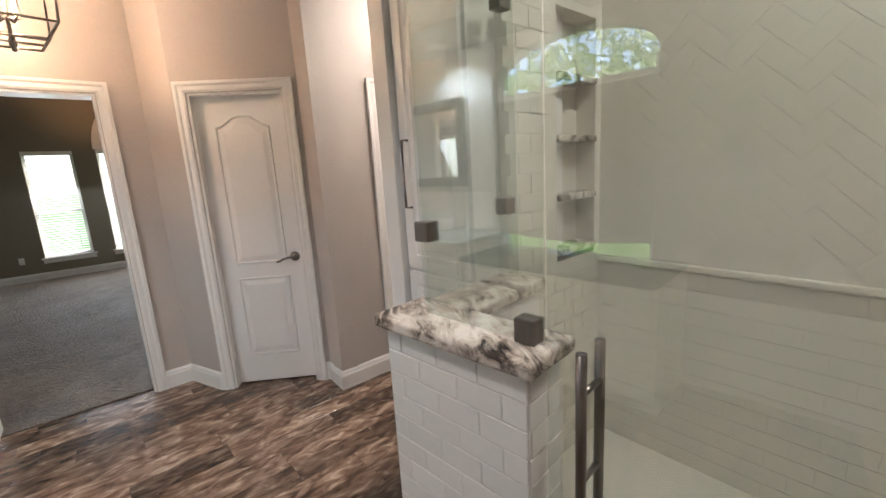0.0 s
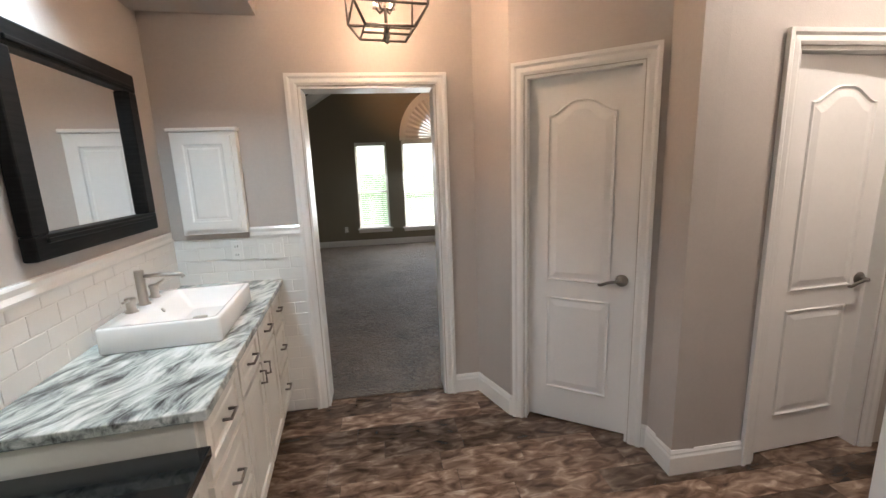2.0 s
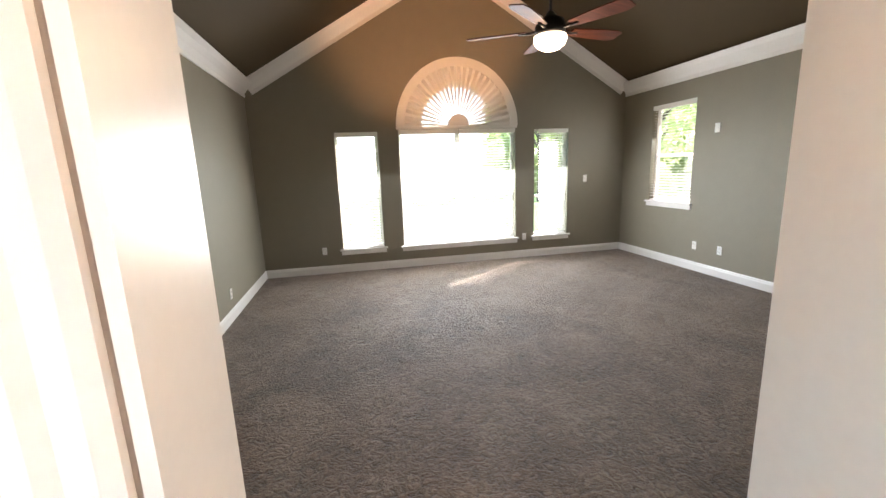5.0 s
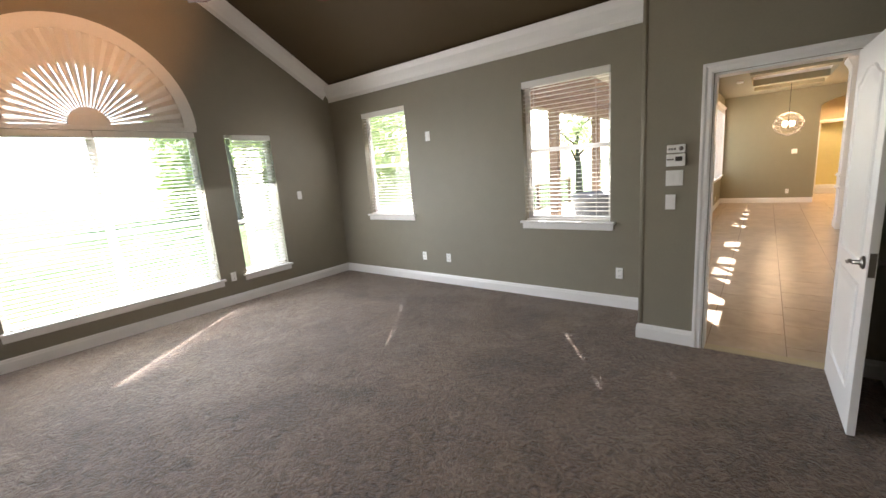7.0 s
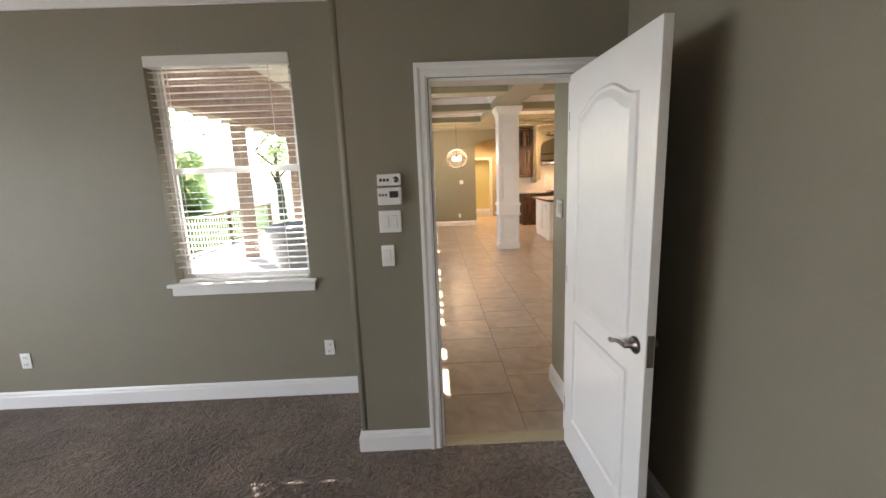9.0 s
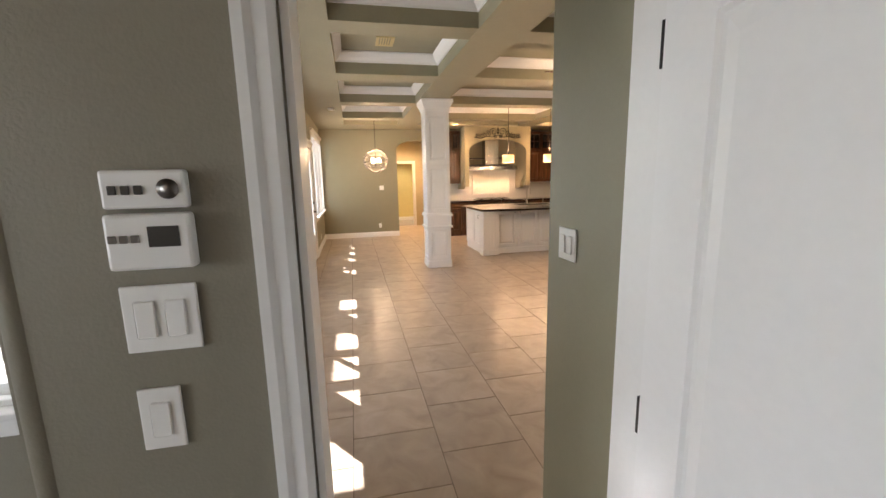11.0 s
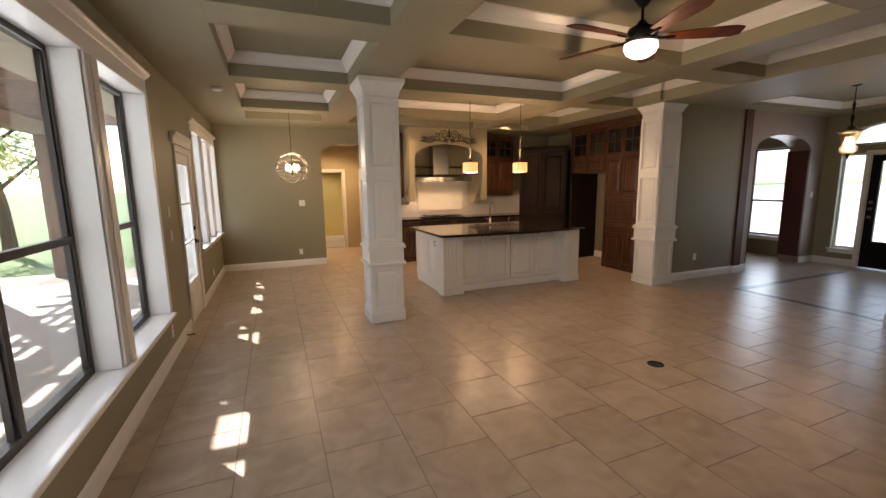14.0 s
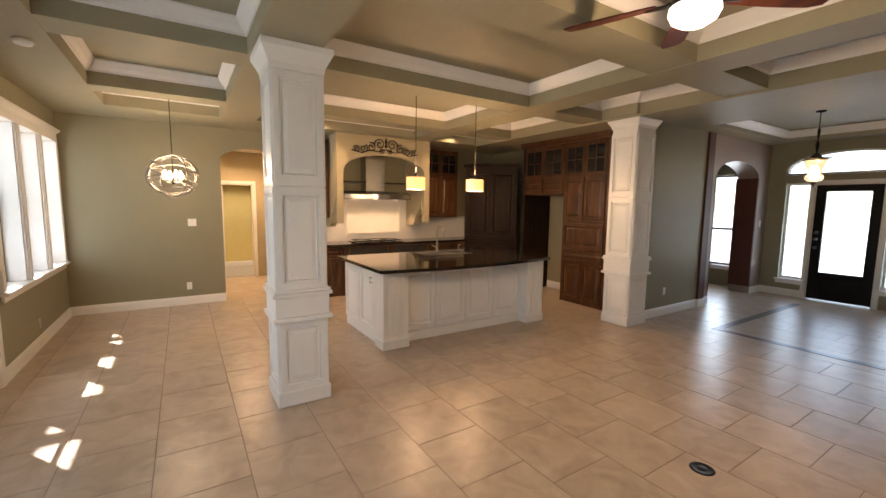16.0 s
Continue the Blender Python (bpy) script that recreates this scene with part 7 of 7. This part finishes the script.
part("frame", sweep([(-0.15, -0.10, 0), (0.15, -0.10, 0), (0.15, 0.10, 0), (-0.15, 0.10, 0)], [(0, 0), (0.025, 0), (0.025, -0.01), (0, -0.012)], True), M["wall_vent"], vt)
for k in range(6):
    part("slat", boxes((-0.125, -0.075 + 0.028 * k, -0.010, 0.125, -0.06 + 0.028 * k, -0.003)), M["wall_vent"], vt)
solid("smoke_detector", lathe([(0.06, 0), (0.062, -0.02), (0.05, -0.035), (0, -0.037)][::-1], 24, Matrix.Translation((12.15, 5.46, 2.819))), M["plastic"], "round white smoke detector on the soffit", "smoke detector")
for x, y in ((12.4, 0.0), (14.25, 0.15), (14.25, 2.6)):
    downlight(x, y, ZC - 0.001, 50, colour=WARM)
# two unseen lamps added to light the hall and the yellow room
downlight(16.6, 3.5, 2.699, 95, colour=WARM, spot=160)
downlight(18.5, 3.4, 2.699, 80, colour=SOFTWARM)
ds2 = thing("door_stop", "dark rigid door stop on the baseboard", "door stop", frame_m(11.45, 5.913, 0.05, 180))
part("spring", tube([(0, 0, 0), (0, 0.08, 0)], 0.007, 8), M["black_metal"], ds2)

# arched transom above the front door
t = thing("window_23", "arched transom window above the front door", "window", frame_m(9.15, -5.1, 0, 0), kind="structure")
arc = [(0.87 - 0.87 * math.cos(math.pi * k / 16), 2.34 + 0.30 * math.sin(math.pi * k / 16)) for k in range(17)]
bm = bmesh.new()
f = [bm.verts.new((x, 0.004, z)) for x, z in arc] + [bm.verts.new((1.74, 0.004, 2.27)), bm.verts.new((0, 0.004, 2.27))]
bm.faces.new(f)
part("pane", bm, M["window_glass"], t).visible_shadow = False
part("window_frame", tube([(x, 0.012, z) for x, z in arc] + [(1.74, 0.012, 2.27), (0, 0.012, 2.27)], 0.022, 6, True), M["white"], t)
# daylight standing in for the sky at the entrance and the breakfast windows
for m, w, h, p in ((look((10.02, -5.32, 1.2), (10.02, 3, 0.6)), 1.9, 1.9, 13), (look((12.0, -5.32, 1.35), (12.0, 3, 1.0)), 0.9, 1.8, 18), (look((14.13, 6.17, 1.6), (14.13, 0, 0.9)), 2.2, 1.6, 17), (look((12.31, 6.17, 1.2), (12.31, 0, 0.6)), 0.6, 1.4, 6), (look((7.1, 6.17, 1.5), (7.1, 0, 0.9)), 1.1, 1.9, 7), (look((8.76, 6.17, 1.5), (8.76, 0, 0.9)), 1.6, 1.9, 10), (look((10.33, 6.17, 1.5), (10.33, 0, 0.9)), 1.0, 1.9, 7)):
    lamp("AREA", m, p, DAY, w, h)

for x0, y0, x1, y1 in ((8.6, -1.60, 10.3, -1.50), (8.6, -4.4, 8.7, -1.60), (10.3, -4.4, 10.4, -1.50)):
    solid("floor_inlay", boxes((x0, y0, 0.0005, x1, y1, 0.0042)), M["black_inlay"], "dark inlay border in the foyer floor", "floor inlay", "structure")

# ---- floors and tiles, piece by piece ----
def joined_boxes(name, parent, rects, z0, z1, material, label):
    verts, faces = [], []
    for x0, y0, x1, y1 in rects:
        i = len(verts)
        verts += [(x0, y0, z0), (x1, y0, z0), (x1, y1, z0), (x0, y1, z0), (x0, y0, z1), (x1, y0, z1), (x1, y1, z1), (x0, y1, z1)]
        faces += [tuple(i + q for q in f) for f in ((4, 5, 6, 7), (0, 1, 5, 4), (1, 2, 6, 5), (2, 3, 7, 6), (3, 0, 4, 7))]
    me = bpy.data.meshes.new(name)
    me.from_pydata(verts, [], faces)
    me.materials.append(material)
    ob = new(name, me)
    ob.parent = parent
    ob["kind"] = "stuff"
    if label:
        ob["label"] = label
    return ob


gf = solid("floor_great_room", boxes((5.07, -5.1, -0.012, 15.53, 5.93, -0.003)), M["floor_grout"], "large beige porcelain floor tiles in running bond", "floor", "structure")
T, J = 0.503, 0.0045
tile_me = {}
rest = []
count = 0
cells = []
for r in range(-20, 4):
    y0 = 4.745 + r * T
    off = 0.0 if r % 2 == 0 else T / 2
    for k in range(-6, 20):
        x0 = 7.077 + off + k * T
        a, b, c, d = max(x0, 5.08), max(y0, -5.1), min(x0 + T, 15.53), min(y0 + T, 5.93)
        if c - a > 0.03 and d - b > 0.03:
            cells.append((a, b, c, d))
def near(c):
    return min(math.hypot((c[0] + c[2]) / 2 - px, (c[1] + c[3]) / 2 - 4.2) for px in (6.0, 7.5, 9.0, 10.5))
cells.sort(key=near)
for c in cells:
    a, b, e, d = c[0] + J / 2, c[1] + J / 2, c[2] - J / 2, c[3] - J / 2
    if count < 300:
        key = (round(e - a, 3), round(d - b, 3))
        if key not in tile_me:
            w, h = e - a, d - b
            bm = bmesh.new()
            q = [[bm.verts.new((x, y, z)) for x, y in ((i, i), (w - i, i), (w - i, h - i), (i, h - i))] for i, z in ((0, -0.004), (0, -0.0012), (0.0018, 0.0))]
            for u, v in zip(q, q[1:]):
                for j in range(4):
                    bm.faces.new((u[j], u[(j + 1) % 4], v[(j + 1) % 4], v[j]))
            bm.faces.new(q[-1])
            tile_me[key] = mesh_of(bm, "tile")
            tile_me[key].materials.append(M["floor_tile"])
        ob = new("tile", tile_me[key])
        ob.parent = gf
        ob.location = (a, b, 0)
        count += 1
    else:
        rest.append((a, b, e, d))
joined_boxes("tiles", gf, rest, -0.003, 0.0, M["floor_tile"], "")

bf = solid("floor_bathroom", boxes((-0.2, -1.0, -0.012, 4.5, 4.17, -0.003)), M["plank_gap"], "dark weathered wood-look plank tiles", "floor", "structure")
gp = random.Random(12)
plank_me = {}
y = -1.0
while y < 4.16:
    x = -0.2 - gp.uniform(0, 0.85)
    while x < 4.5:
        ln = gp.choice((0.45, 0.6, 0.9))
        a, e = max(x, -0.2), min(x + ln, 4.5)
        d = min(y + 0.15, 4.17)
        if e - a > 0.03 and d - y > 0.02:
            key = (round(e - a, 2), round(d - y, 3))
            if key not in plank_me:
                w, h = e - a - 0.002, d - y - 0.002
                bm = bmesh.new()
                q = [[bm.verts.new((px, py, z)) for px, py in ((i, i), (w - i, i), (w - i, h - i), (i, h - i))] for i, z in ((0, -0.004), (0, -0.001), (0.0015, 0.0))]
                for u, v in zip(q, q[1:]):
                    for j in range(4):
                        bm.faces.new((u[j], u[(j + 1) % 4], v[(j + 1) % 4], v[j]))
                bm.faces.new(q[-1])
                plank_me[key] = mesh_of(bm, "plank")
                plank_me[key].materials.append(M["plank"])
            ob = new("plank", plank_me[key])
            ob.parent = bf
            ob.location = (a + 0.001, y + 0.001, 0)
        x += ln
    y += 0.15


def wall_tiles(parent, m, x0, x1, z0, z1, material, tw=0.152, th=0.076, thick=0.0026):
    """Subway tiles, each an object, on a plane: local x-z, y out of the wall."""
    shared = {}
    r = 0
    z = z0
    while z < z1 - 0.01:
        ze = min(z + th, z1)
        x = x0 - (tw / 2 if r % 2 else 0)
        while x < x1:
            a, e = max(x, x0), min(x + tw, x1)
            if e - a > 0.012:
                key = (round(e - a, 3), round(ze - z, 3))
                if key not in shared:
                    w, h = e - a - 0.003, ze - z - 0.003
                    bm = bmesh.new()
                    q = [[bm.verts.new((px, y, pz)) for px, pz in ((i, i), (w - i, i), (w - i, h - i), (i, h - i))] for i, y in ((0, 0), (0, thick - 0.0015), (0.002, thick))]
                    for u, v in zip(q, q[1:]):
                        for j in range(4):
                            bm.faces.new((u[j], v[j], v[(j + 1) % 4], u[(j + 1) % 4]))
                    bm.faces.new(q[-1][::-1])
                    shared[key] = mesh_of(bm, "tile")
                    shared[key].materials.append(material)
                ob = new("tile", shared[key])
                ob.parent = parent
                ob.matrix_local = m @ Matrix.Translation((a + 0.0015, 0, z + 0.0015))
            x += tw
        z += th
        r += 1


ws = solid("wall_wainscot_west", boxes((-0.03, 0.0, 0.80, 1.44, 0.004, 1.195)), M["grout"], "white subway tile wainscot above the counter", "wainscot", "structure", VF)
wall_tiles(ws, Matrix.Translation((0, 0.004, 0)), 0.0, 1.44, 0.921, 1.195, M["tile_white"])
wnm = frame_m(0.735, 4.10, 0, 180)
ws2 = solid("wall_wainscot_north", boxes((0, 0.0, 0.0, 0.74, 0.004, 1.195)), M["grout"], "white subway tile wainscot beside the doorway", "wainscot", "structure", wnm)
wall_tiles(ws2, Matrix.Translation((0, 0.004, 0)), 0.0, 0.735, 0.0, 1.195, M["tile_white"])
wall_tiles(hw, Matrix.Translation((0.019, 0, 0)) @ Matrix.Rotation(math.pi / 2, 4, "Z"), -0.545, -0.02, 0.0, 0.985, M["tile_white"])
wall_tiles(hw, Matrix.Translation((0.02, -0.546, 0)) @ Matrix.Rotation(math.pi, 4, "Z") @ Matrix.Translation((-0.16, 0, 0)), 0.0, 0.16, 0.0, 0.985, M["tile_white"])
